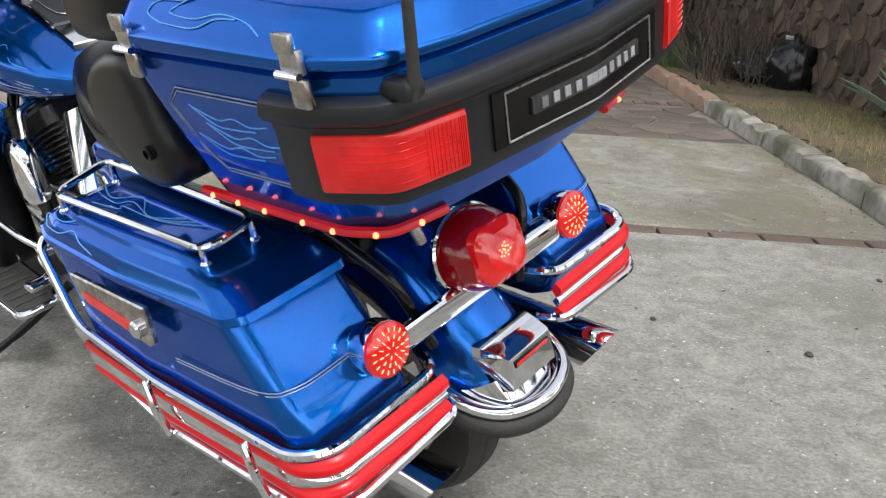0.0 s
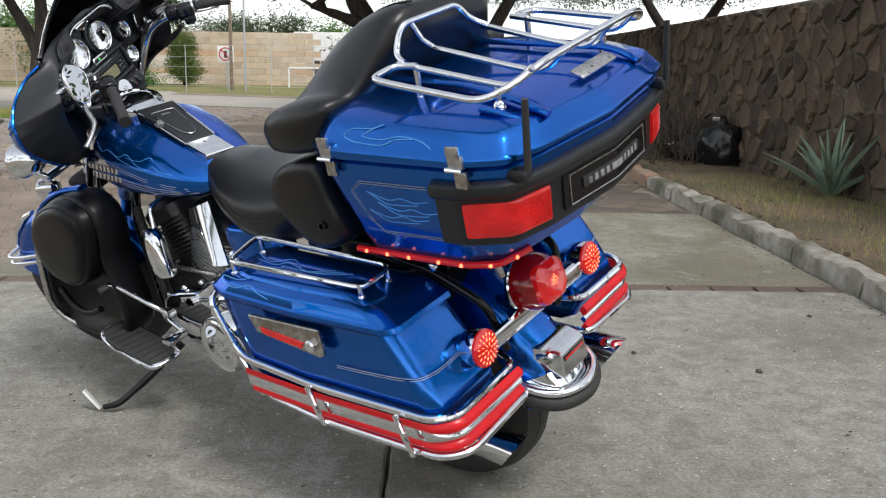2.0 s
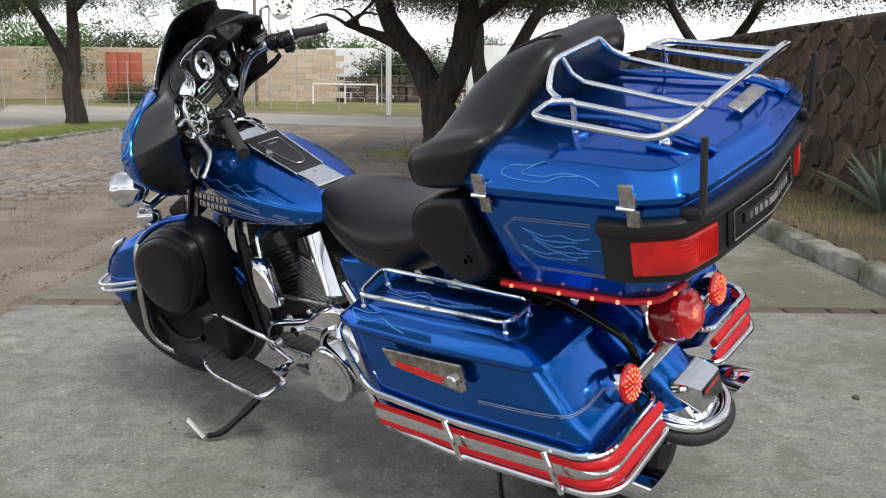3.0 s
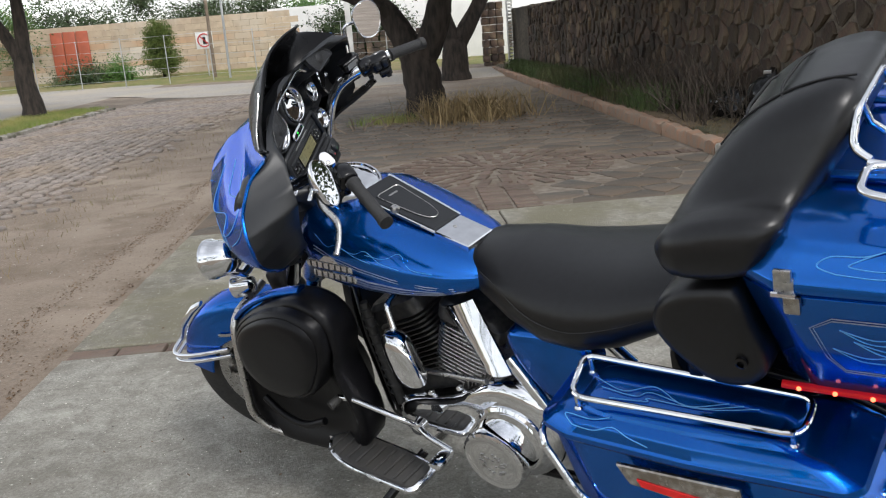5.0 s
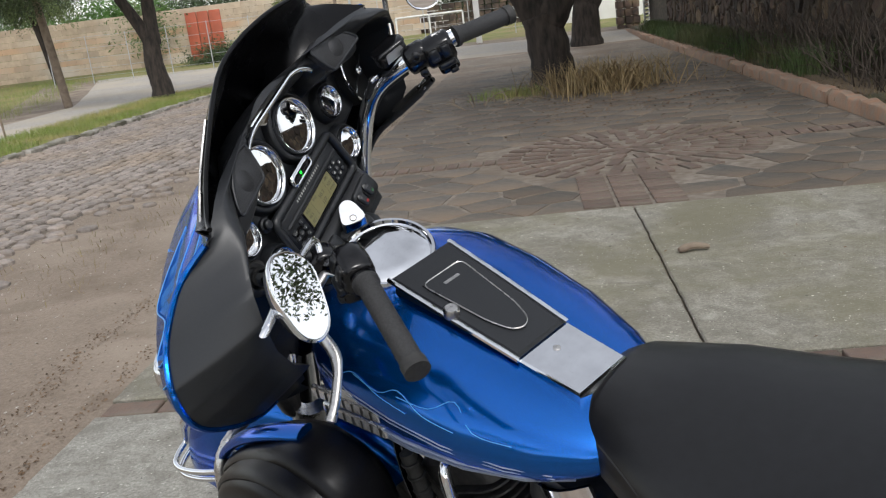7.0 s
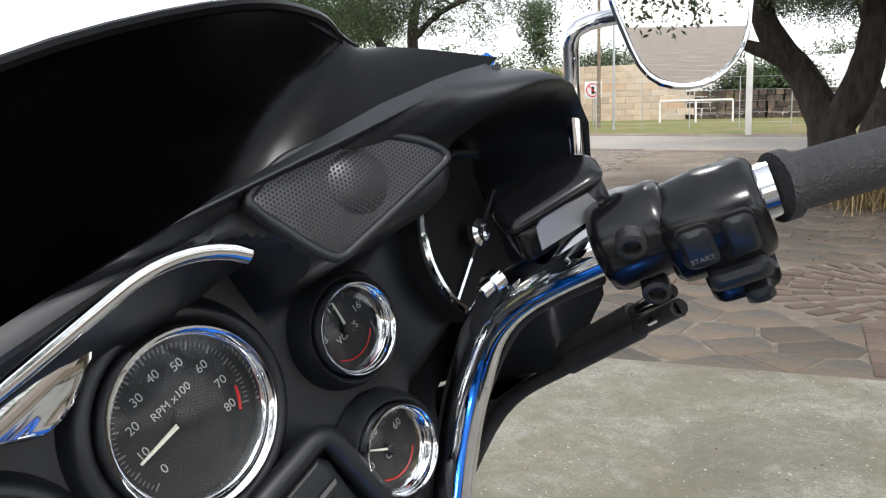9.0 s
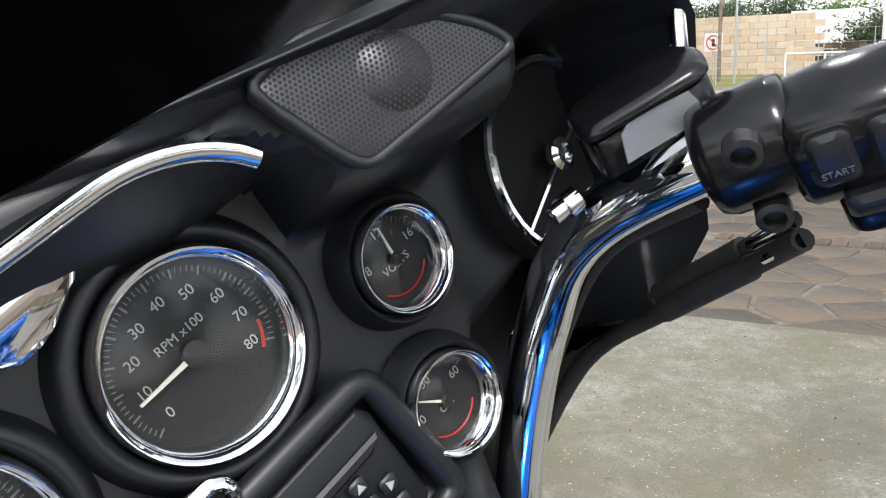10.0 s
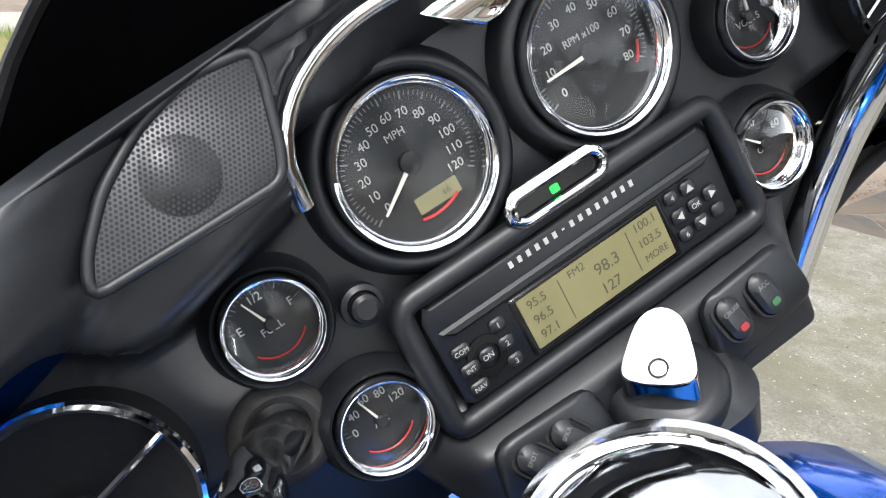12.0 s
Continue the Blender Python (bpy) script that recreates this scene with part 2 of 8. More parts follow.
SOIL = material("leaf_littered_soil", (0.105, 0.075, 0.050), 0.95, 0.0, (0.165, 0.118, 0.072), 24, 10, bump=0.7, bump_scale=60, crisp=0.1, blotch=(0.07, 0.068, 0.036), blotch_scale=1.3)
GRAVEL = material("pale_gravel", (0.42, 0.39, 0.35), 0.95, 0.0, (0.27, 0.245, 0.21), 14, 12, crisp=0.11, bump=0.4, bump_scale=80, blotch=(0.4, 0.35, 0.28), blotch_scale=0.5)
TURF = material("turf_soil", (0.12, 0.15, 0.035), 0.95, 0.0, (0.21, 0.19, 0.065), 3, 8, bump=0.5, blotch=(0.24, 0.19, 0.09), blotch_scale=0.6)
GRASS = material("grass_blades", (0.13, 0.20, 0.03), 0.6, 0.0, (0.19, 0.23, 0.045), 2, blotch=(0.32, 0.27, 0.10), blotch_scale=0.5, island=0.3)
DRYGRASS = material("dry_grass_blades", (0.25, 0.185, 0.09), 0.8, 0.0, (0.17, 0.125, 0.058), 2, blotch=(0.12, 0.125, 0.04), blotch_scale=0.7, island=0.35)
STONE = material("rubble_stone", (0.092, 0.058, 0.041), 0.85, 0.0, (0.042, 0.031, 0.025), 7, 10, bump=1.0, bump_scale=22, blotch=(0.165, 0.118, 0.072), blotch_scale=1.7, blotch_low=0.5, blotch_high=0.66, stain=(0.030, 0.026, 0.021), stain_scale=0.55, rand=0.5)
STONES = material("rubble_stone_bed", (0.092, 0.058, 0.041), 0.85, 0.0, (0.042, 0.031, 0.025), 7, 10, bump=1.0, bump_scale=22, blotch=(0.165, 0.118, 0.072), blotch_scale=1.7, blotch_low=0.5, blotch_high=0.66, stain=(0.030, 0.026, 0.021), stain_scale=0.55, island=0.5)
MORTAR = material("lime_mortar", (0.155, 0.130, 0.100), 0.95, 0.0, (0.07, 0.058, 0.046), 14, bump=0.8, blotch=(0.045, 0.038, 0.030), blotch_scale=0.8)
BLOCK = material("wall_block", (0.50, 0.40, 0.29), 0.9, 0.0, (0.42, 0.33, 0.24), 4, 6, bump=0.3, blotch=(0.56, 0.50, 0.42), blotch_scale=0.35, island=0.14)
OCHRE = material("ochre_wall_band", (0.52, 0.35, 0.22), 0.9, 0.0, (0.46, 0.31, 0.20), 4, 8, bump=0.3, blotch=(0.46, 0.38, 0.29), blotch_scale=0.5, island=0.1)
WHITEWALL = material("white_rendered_wall", (0.74, 0.73, 0.70), 0.85, 0.0, (0.66, 0.65, 0.62), 2, 6, bump=0.2)
WHITEPAINT = material("white_paint", (0.78, 0.78, 0.76), 0.5, 0.0, (0.7, 0.7, 0.68), 5)
GALV = material("galvanised_steel", (0.52, 0.53, 0.54), 0.45, 0.8, (0.45, 0.46, 0.47), 20)
REDGATE = material("rust_red_gate", (0.42, 0.10, 0.05), 0.6, 0.0, (0.34, 0.085, 0.045), 3)
ROOFTILE = material("clay_roof", (0.42, 0.20, 0.13), 0.85, 0.0, (0.34, 0.17, 0.12), 3)
BROWNGATE = material("brown_slatted_gate", (0.16, 0.085, 0.06), 0.7, 0.0, (0.12, 0.07, 0.05), 3)
BARK = material("dark_bark", (0.014, 0.011, 0.009), 0.95, 0.0, (0.050, 0.038, 0.030), 12, 10, bump=1.0, bump_scale=16, stretch=(1, 1, 0.25))
LEAF = material("small_green_leaves", (0.036, 0.062, 0.020), 0.55, 0.0, (0.055, 0.082, 0.028), 1.5, island=0.35)
LEAFPALE = material("grey_green_leaves", (0.10, 0.14, 0.05), 0.6, 0.0, (0.14, 0.18, 0.065), 1.5, island=0.3)
LEAFBRIGHT = material("bright_green_leaves", (0.07, 0.16, 0.03), 0.55, 0.0, (0.10, 0.20, 0.04), 1.5, island=0.3)
CYPRESS = material("yellow_green_cypress", (0.07, 0.11, 0.018), 0.7, 0.0, (0.11, 0.14, 0.025), 3, island=0.3)
AGAVE = material("blue_green_agave", (0.16, 0.23, 0.17), 0.5, 0.0, (0.22, 0.28, 0.20), 6, bump=0.1)
DARKTWIG = material("dark_dead_twig", (0.045, 0.034, 0.026), 0.9, 0.0, (0.085, 0.065, 0.048), 8)
TWIG = material("dry_twig", (0.16, 0.12, 0.09), 0.9, 0.0, (0.24, 0.19, 0.14), 8)
BAGPLASTIC = material("black_rubbish_bag", (0.008, 0.008, 0.009), 0.22, 0.0, (0.013, 0.013, 0.014), 6, bump=0.8, bump_scale=9)
PAPER = material("white_paper", (0.75, 0.75, 0.73), 0.7)


# ---- building tools ----
def part(name, bm, mat, parent=None, label="", m=None, smooth=38.0):
    """Links a bmesh as one mesh object, under a thing or a part."""
    if m is not None:
        bm.transform(m)
    bmesh.ops.remove_doubles(bm, verts=bm.verts, dist=1e-6)
    bmesh.ops.recalc_face_normals(bm, faces=bm.faces)
    limit = radians(smooth)
    for e in bm.edges:
        e.smooth = len(e.link_faces) != 2 or e.calc_face_angle(0) < limit
    for fa in bm.faces:
        fa.smooth = smooth > 0
    me = bpy.data.meshes.new(name)
    bm.to_mesh(me)
    bm.free()
    me.materials.append(mat)
    ob = new(name, me)
    ob.parent = parent
    if label:
        ob["label"] = label
    return ob


def empty(name, m=None, parent=None):
    ob = new(name)
    ob.parent = parent
    if m is not None:
        ob.matrix_basis = m
    return ob


def raw(name, verts, faces, mat, parent=None, smooth=False):
    me = bpy.data.meshes.new(name)
    me.from_pydata(verts, [], faces)
    me.materials.append(mat)
    if smooth:
        me.shade_smooth()
    ob = new(name, me)
    ob.parent = parent
    return ob


def loft(bm, rings, cap=True, closed=True):
    rows = [[bm.verts.new(p) for p in ring] for ring in rings]
    n = len(rows[0])
    for a, b in zip(rows, rows[1:]):
        for i in range(n if closed else n - 1):
            j = (i + 1) % n
            bm.faces.new((a[i], a[j], b[j], b[i]))
    if cap and closed:
        bm.faces.new(rows[0][::-1])
        bm.faces.new(rows[-1])
    return rows


def curve(pts, n=5, closed=False):
    """A smooth line through the points."""
    p = [Vector(q) for q in pts]
    out, m = [], len(p)
    for i in range(m if closed else m - 1):
        if closed:
            a, b, c, d = p[i - 1], p[i], p[(i + 1) % m], p[(i + 2) % m]
        else:
            a, b, c, d = p[max(i - 1, 0)], p[i], p[i + 1], p[min(i + 2, m - 1)]
        for k in range(n):
            t = k / n
            out.append(0.5 * ((2 * b) + (c - a) * t + (2 * a - 5 * b + 4 * c - d) * t * t + (3 * b - a - 3 * c + d) * t ** 3))
    if not closed:
        out.append(p[-1])
    return out


def rounded(pts, radius, n=4, closed=False):
    """The polyline with its corners cut to short arcs."""
    p, out = [Vector(q) for q in pts], []
    m = len(p)
    for i in range(m):
        if not closed and i in (0, m - 1):
            out.append(p[i])
            continue
        a, b, c = p[i - 1], p[i], p[(i + 1) % m]
        u, v = a - b, c - b
        k = min(radius, u.length * 0.48, v.length * 0.48)
        s, e = b + u.normalized() * k, b + v.normalized() * k
        for j in range(n + 1):
            t = j / n
            out.append((1 - t) ** 2 * s + 2 * t * (1 - t) * b + t * t * e)
    return out


def tube(bm, pts, r, seg=10, closed=False, flat=1.0):
    """A round bar along the points; r may be one radius or one a point."""
    p = [Vector(q) for q in pts]
    m = len(p)
    rs = r if isinstance(r, (list, tuple)) else [r] * m
    up, rings = None, []
    for i in range(m):
        if closed:
            d = p[(i + 1) % m] - p[i - 1]
        else:
            d = p[min(i + 1, m - 1)] - p[max(i - 1, 0)]
        d.normalize()
        if up is None:
            up = d.orthogonal().normalized() if abs(d.z) > 0.9 else (Vector((0, 0, 1)) - d * d.z).normalized()
        up = (up - d * up.dot(d)).normalized()
        side = d.cross(up)
        rings.append([p[i] + (up * math.cos(a) * flat + side * math.sin(a)) * rs[i] for a in [2 * math.pi * k / seg for k in range(seg)]])
    if closed:
        rings.append(rings[0])
    loft(bm, rings, cap=not closed)
    return bm


def ring_pts(c, u, v, a, b, n=24, power=2.0):
    c, u, v = Vector(c), Vector(u), Vector(v)
    out = []
    for k in range(n):
        t = 2 * math.pi * k / n
        ct, st = math.cos(t), math.sin(t)
        out.append(c + u * (a * math.copysign(abs(ct) ** (2 / power), ct)) + v * (b * math.copysign(abs(st) ** (2 / power), st)))
    return out


def lathe(bm, prof, m=None, seg=28, cap=True):
    """Turns a profile of (radius, height) round the local z axis."""
    m = m or Matrix()
    rings = [[m @ Vector((r * math.cos(2 * math.pi * k / seg), r * math.sin(2 * math.pi * k / seg), h)) for k in range(seg)] for r, h in prof]
    loft(bm, rings, cap)
    return bm


def prism(bm, outline, z0, z1, m=None, inset=0.0):
    """A plate of the given outline between two heights, with a slightly smaller top."""
    m = m or Matrix()
    n = len(outline)
    cx, cy = sum(p[0] for p in outline) / n, sum(p[1] for p in outline) / n
    lower = [m @ Vector((x, y, z0)) for x, y in outline]
    rings = [lower]
    if inset:
        rings.append([m @ Vector((x, y, z1 - (z1 - z0) * min(1, inset / abs(z1 - z0)))) for x, y in outline])
        rings.append([m @ Vector((x - math.copysign(min(inset, abs(x - cx)), x - cx), y - math.copysign(min(inset, abs(y - cy)), y - cy), z1)) for x, y in outline])
    else:
        rings.append([m @ Vector((x, y, z1)) for x, y in outline])
    loft(bm, rings)
    return bm


def rrect(w, h, r, n=4, cx=0.0, cy=0.0):
    out = []
    for sx, sy, a0 in ((1, 1, 0), (-1, 1, 90), (-1, -1, 180), (1, -1, 270)):
        for k in range(n + 1):
            a = radians(a0 + 90 * k / n)
            out.append((cx + sx * (w / 2 - r) + r * math.cos(a), cy + sy * (h / 2 - r) + r * math.sin(a)))
    return out


def box(bm, c, size, bevel=0.0, m=None):
    m = m or Matrix()
    geo = bmesh.ops.create_cube(bm, size=1.0, matrix=m @ Matrix.LocRotScale(Vector(c), None, Vector(size)))
    if bevel:
        es = list({e for v in geo["verts"] for e in v.link_edges})
        bmesh.ops.bevel(bm, geom=es, offset=bevel, segments=2, affect="EDGES", profile=0.5)
    return bm


def frame_of(c, xaxis, zaxis):
    """A pose at c with the given x and z directions."""
    x = Vector(xaxis).normalized()
    z = Vector(zaxis)
    z = (z - x * z.dot(x)).normalized()
    y = z.cross(x)
    m = Matrix((x, y, z)).transposed().to_4x4()
    m.translation = Vector(c)
    return m


def rise(y):
    """The land climbs a little beyond the street."""
    t = min(1.0, max(0.0, (y - 24) / 21))
    return 0.42 * t * t * (3 - 2 * t)


def setting(ob, label, category="ground"):
    return tagged(ob, label, category, kind="structure")


# ---- ground ----
def ground_sheet():
    xs = [-900, -300, -120, -60, -45] + [-36 + 3 * k for k in range(24)] + [45, 60, 120, 300, 900]
    ys = [-900, -300, -100, -40, -20, -8, 0, 8, 16, 20] + [24 + 2.1 * k for k in range(12)] + [60, 90, 150, 300, 900]
    verts = [(x, y, rise(y) - 0.03) for y in ys for x in xs]
    w = len(xs)
    faces = [(j * w + i, j * w + i + 1, (j + 1) * w + i + 1, (j + 1) * w + i) for j in range(len(ys) - 1) for i in range(w - 1)]
    return raw("ground", verts, faces, DIRT, smooth=True)


setting(ground_sheet(), "dry brown dirt ground that runs to the horizon")


def patch(name, outline, lift, mat, label, steps=14):
    """A thin layer of another surface lying on the ground; outline is two side lines of (x, y) from near to far."""
    left, right = outline
    bm = bmesh.new()
    rows = []
    for k in range(steps + 1):
        t = k / steps * (len(left) - 1)
        i = min(int(t), len(left) - 2)
        f = t - i
        a, b = Vector(left[i]).lerp(Vector(left[i + 1]), f), Vector(right[i]).lerp(Vector(right[i + 1]), f)
        row = []
        for j in range(9):
            q = a.lerp(b, j / 8)
            e = 1.0 if 0 < j < 8 else 0.0
            row.append(bm.verts.new((q.x + (0 if e else 0.12 * noise.noise((q.x, q.y * 0.9, 3))), q.y, rise(q.y) - 0.03 + lift * e - (0.02 if not e else 0))))
        rows.append(row)
    for a, b in zip(rows, rows[1:]):
        for j in range(8):
            bm.faces.new((a[j], a[j + 1], b[j + 1], b[j]))
    return setting(part(name, bm, mat), label, "ground")


patch("lane", ([(-13.5, -10), (-13.2, 12), (-14.6, 26), (-20, 38)], [(-11.0, -10), (-11.0, 12), (-11.4, 26), (-9.5, 36)]), 0.022, GRAVEL, "pale gravel lane beside the grass strip", 24)
patch("street", ([(-20, 38), (-12, 35.2), (-4, 33), (4, 31.2), (30, 30)], [(-9.5, 30), (-7, 27.5), (-3, 26.5), (4, 26.2), (30, 26)]), 0.026, GRAVEL, "pale gravel street crossing in the distance", 24)
patch("far_lawn", ([(-60, 60), (-20, 46), (0, 46), (12, 46)], [(-22, 38.4), (-12, 35.6), (-4, 33.4), (12, 31.4)]), 0.03, TURF, "mown green lawn before the far wall", 20)
patch("field", ([(-60, -10), (-45, 12), (-48, 30), (-60, 60)], [(-13.6, -10), (-13.3, 12), (-14.7, 26), (-20.2, 38.3)]), 0.02, TURF, "rough grass field beyond the lane", 20)
patch("median", ([(-11.0, 2), (-11.0, 10), (-11.2, 18), (-11.4, 26)], [(-9.1, 2), (-9.05, 10), (-9.2, 18), (-9.6, 26)]), 0.07, TURF, "narrow grass strip between cobbled road and lane", 24)
patch("verge", ([(2.5, -6), (2.5, 8), (2.5, 20), (2.5, 31)], [(4.75, -6), (4.15, 8), (3.65, 20), (3.2, 31)]), 0.10, SOIL, "earth verge with dry grass along the stone wall", 24)

patch("road_bed", ([(-9.1, 0), (-9.1, 10), (-9.15, 20), (-9.3, 30)], [(-4.75, 0), (-4.7, 10), (-4.6, 20), (-4.5, 30)]), 0.008, ROADBED, "dark grit between the cobbles of the road", 40)

# ---- cobbled road ----
road = setting(empty("road"), "cobbled road of uneven brown-grey stones", "road")


def stone_mesh(name, size, height, sides, seed, mat):
    """One rounded stone: an uneven outline, a domed top and sunk sides."""
    rnd = random.Random(seed)
    out = []
    for k in range(sides):
        a = 2 * math.pi * (k + rnd.uniform(-0.2, 0.2)) / sides
        q = rnd.uniform(0.85, 1.05)
        out.append((size * 0.5 * q * math.cos(a), size * 0.5 * q * math.sin(a)))
    verts = [(x, y, -0.03) for x, y in out] + [(x * 0.97, y * 0.97, height * 0.45) for x, y in out] + [(x * 0.7, y * 0.7, height) for x, y in out]
    n = sides
    faces = [(i, (i + 1) % n, n + (i + 1) % n, n + i) for i in range(n)] + [(n + i, n + (i + 1) % n, 2 * n + (i + 1) % n, 2 * n + i) for i in range(n)] + [tuple(range(2 * n, 3 * n))]
    me = bpy.data.meshes.new(name)
    me.from_pydata(verts, [], faces)
    me.materials.append(mat)
    return me, verts, faces


def cobbles():
    kinds = [stone_mesh("cobble", 0.178, 0.026, 7, k, COBBLE) for k in range(6)]
    rnd = random.Random(4)
    verts, faces, near = [], [], 0
    y = 3.0
    while y < 30:
        x = -8.95
        while x < -4.5 - 0.12 * noise.noise((0, y * 0.7, 0)):
            px, py, ang, k = x + rnd.uniform(-0.03, 0.03), y + rnd.uniform(-0.03, 0.03), rnd.uniform(0, 6.28), rnd.randrange(6)
            sc = rnd.uniform(0.85, 1.15)
            zz = -0.024 + 0.008 * rnd.random()
            fade = (px + 5.3) / 0.9
            if fade > 0 and rnd.random() < fade:
                x += 0.185
                continue
            if near < 290 and 6.2 < py < 9.4 and px > -7.4:
                ob = new("cobble", kinds[k][0])
                ob.parent = road
                ob.matrix_basis = Matrix.LocRotScale((px, py, zz), Euler((0, 0, ang)), Vector((sc, sc, 1)))
                near += 1
            else:
                base, ca, sa = len(verts), math.cos(ang) * sc, math.sin(ang) * sc
                verts += [(px + vx * ca - vy * sa, py + vx * sa + vy * ca, zz + vz) for vx, vy, vz in kinds[k][1]]
                faces += [tuple(base + i for i in f) for f in kinds[k][2]]
            x += 0.185
        y += 0.165
    ob = raw("cobblestones", verts, faces, COBBLES, road)
    ob["kind"] = "stuff"


cobbles()

# ---- grass strip kerb, left ----
rk = random.Random(8)
strip = setting(empty("strip_kerb"), "row of rough pale stones edging the grass strip", "kerb")
for k in range(30):
    y = 7 + k * 0.62
    bm = bmesh.new()
    box(bm, (0, 0, 0), (0.16 + rk.random() * 0.08, 0.42 + rk.random() * 0.15, 0.11), 0.025)
    for v in bm.verts:
        v.co += Vector((rk.uniform(-1, 1), rk.uniform(-1, 1), rk.uniform(-1, 1))) * 0.012
    part("kerb_stone", bm, KERB, strip, m=pose(-9.02 + rk.uniform(-0.05, 0.05), y, 0.01, rk.uniform(-4, 4), rk.uniform(-6, 6), rk.uniform(-8, 8)))


# ---- grass and dry weeds ----
def tufts(name, where, count, height, mat, label, spread=0.05, blades=5, seed=1, lean=0.5, cat="grass"):
    """Many small tapering blades; where() gives a random root."""
    rnd = random.Random(seed)
    verts, faces = [], []
    for _ in range(count):
        x, y, z = where(rnd)
        for _ in range(blades):
            a, h = rnd.uniform(0, 6.28), height * rnd.uniform(0.4, 1.15)
            bx, by = x + rnd.gauss(0, spread), y + rnd.gauss(0, spread)
            dx, dy = math.cos(a) * h * lean * rnd.random(), math.sin(a) * h * lean * rnd.random()
            w = h * 0.013 + 0.0015
            px, py = -math.sin(a) * w, math.cos(a) * w
            b = len(verts)
            verts += [(bx - px, by - py, z), (bx + px, by + py, z), (bx + dx * 0.5 + px * 0.7, by + dy * 0.5 + py * 0.7, z + h * 0.6), (bx + dx * 0.5 - px * 0.7, by + dy * 0.5 - py * 0.7, z + h * 0.6), (bx + dx * 1.3, by + dy * 1.3, z + h)]
            faces += [(b, b + 1, b + 2, b + 3), (b + 3, b + 2, b + 4)]
    return tagged(raw(name, verts, faces, mat), label, cat, kind="stuff")


def verge_at(y0, y1, lo=2.55):
    def f(r):
        y = r.uniform(y0, y1)
        return r.uniform(lo, 4.35 - 0.043 * y), y, 0.06
    return f


tufts("verge_grass", verge_at(1.5, 30), 2300, 0.05, DRYGRASS, "thin dry grass over the earth verge", 0.12, 6, 2, 1.2)
tufts("green_verge_grass", verge_at(12.5, 29, 2.75), 4200, 0.34, DARKGRASS, "long green grass along the foot of the stone wall", 0.1, 5, 3, 0.6)
tufts("short_green_grass", verge_at(4, 9, 2.75), 700, 0.06, GRASS, "short green grass patch on the verge", 0.10, 6, 5, 0.8)
tufts("median_grass", lambda r: (lambda y: (r.uniform(-11.0, -9.1) - 0.02 * (y - 10), y, 0.02))(r.uniform(5, 26)), 5600, 0.12, GRASS, "fresh green grass on the narrow strip", 0.1, 6, 6, 0.7)
tufts("field_grass", lambda r: (lambda y: (r.uniform(-34, -13.9 - 0.12 * max(0, y - 14) - 0.25 * max(0, y - 26)), y, rise(y) - 0.02))(r.uniform(13, 40)), 5200, 0.22, GRASS, "tall rough yellow-green grass in the field", 0.25, 5, 7, 0.5)
tufts("lawn_grass", lambda r: (lambda y: (r.uniform(-22, 4), y, rise(y) - 0.01))(r.uniform(35.8, 45)), 2200, 0.08, GRASS, "mown lawn grass", 0.3, 6, 9, 0.7)
tufts("shoulder_weeds", lambda r: (-4.2 + r.gauss(0, 0.25), r.uniform(3, 24), -0.03), 260, 0.06, DRYGRASS, "sparse dry weeds on the dirt shoulder", 0.15, 5, 10, 1.0)

# ---- right kerb ----
kerb = setting(empty("kerb"), "worn concrete kerb, chipped and stained", "kerb")
for k in range(38):
    y = -5.5 + k * 0.97
    bm = bmesh.new()
    prof = [(-0.085, -0.06), (-0.075, 0.10), (-0.05, 0.125), (0.05, 0.13), (0.08, 0.11), (0.085, -0.06)]
    rings = []
    for j in range(13):
        yy = -0.475 + 0.95 * j / 12
        rings.append([(px + 0.026 * noise.noise((px * 20, (y + yy) * 5, pz * 20)), yy, pz + (0.034 * noise.noise((px * 15 + 7, (y + yy) * 5, pz * 9)) if pz > 0 else 0)) for px, pz in prof])
    loft(bm, rings)
    part("kerb_block", bm, KERBRED if y > 8.2 else KERB, kerb, m=pose(2.43 + rk.uniform(-0.012, 0.012), y, rk.uniform(-0.012, 0.006), 0, 0, rk.uniform(-0.8, 0.8)), smooth=50)

# ---- rubble stone wall ----
wall = setting(empty("wall_east"), "dark brown rubble stone wall with pale mortar joints", "wall")


def wall_x(y):
    return 4.4 - 0.043 * y


bm = bmesh.new()
rings = []
for k in range(34):
    y = 3.2 + k * 0.82
    top = 2.0 + 0.03 * noise.noise((y * 0.8, 0, 0))
    x = wall_x(y)
    rings.append([(x, y, -0.1), (x, y, top - 0.03), (x + 0.05, y, top + 0.01), (x + 0.3, y, top + 0.01), (x + 0.35, y, top - 0.03), (x + 0.35, y, -0.1)])
loft(bm, rings)
part("wall_body", bm, MORTAR, wall)


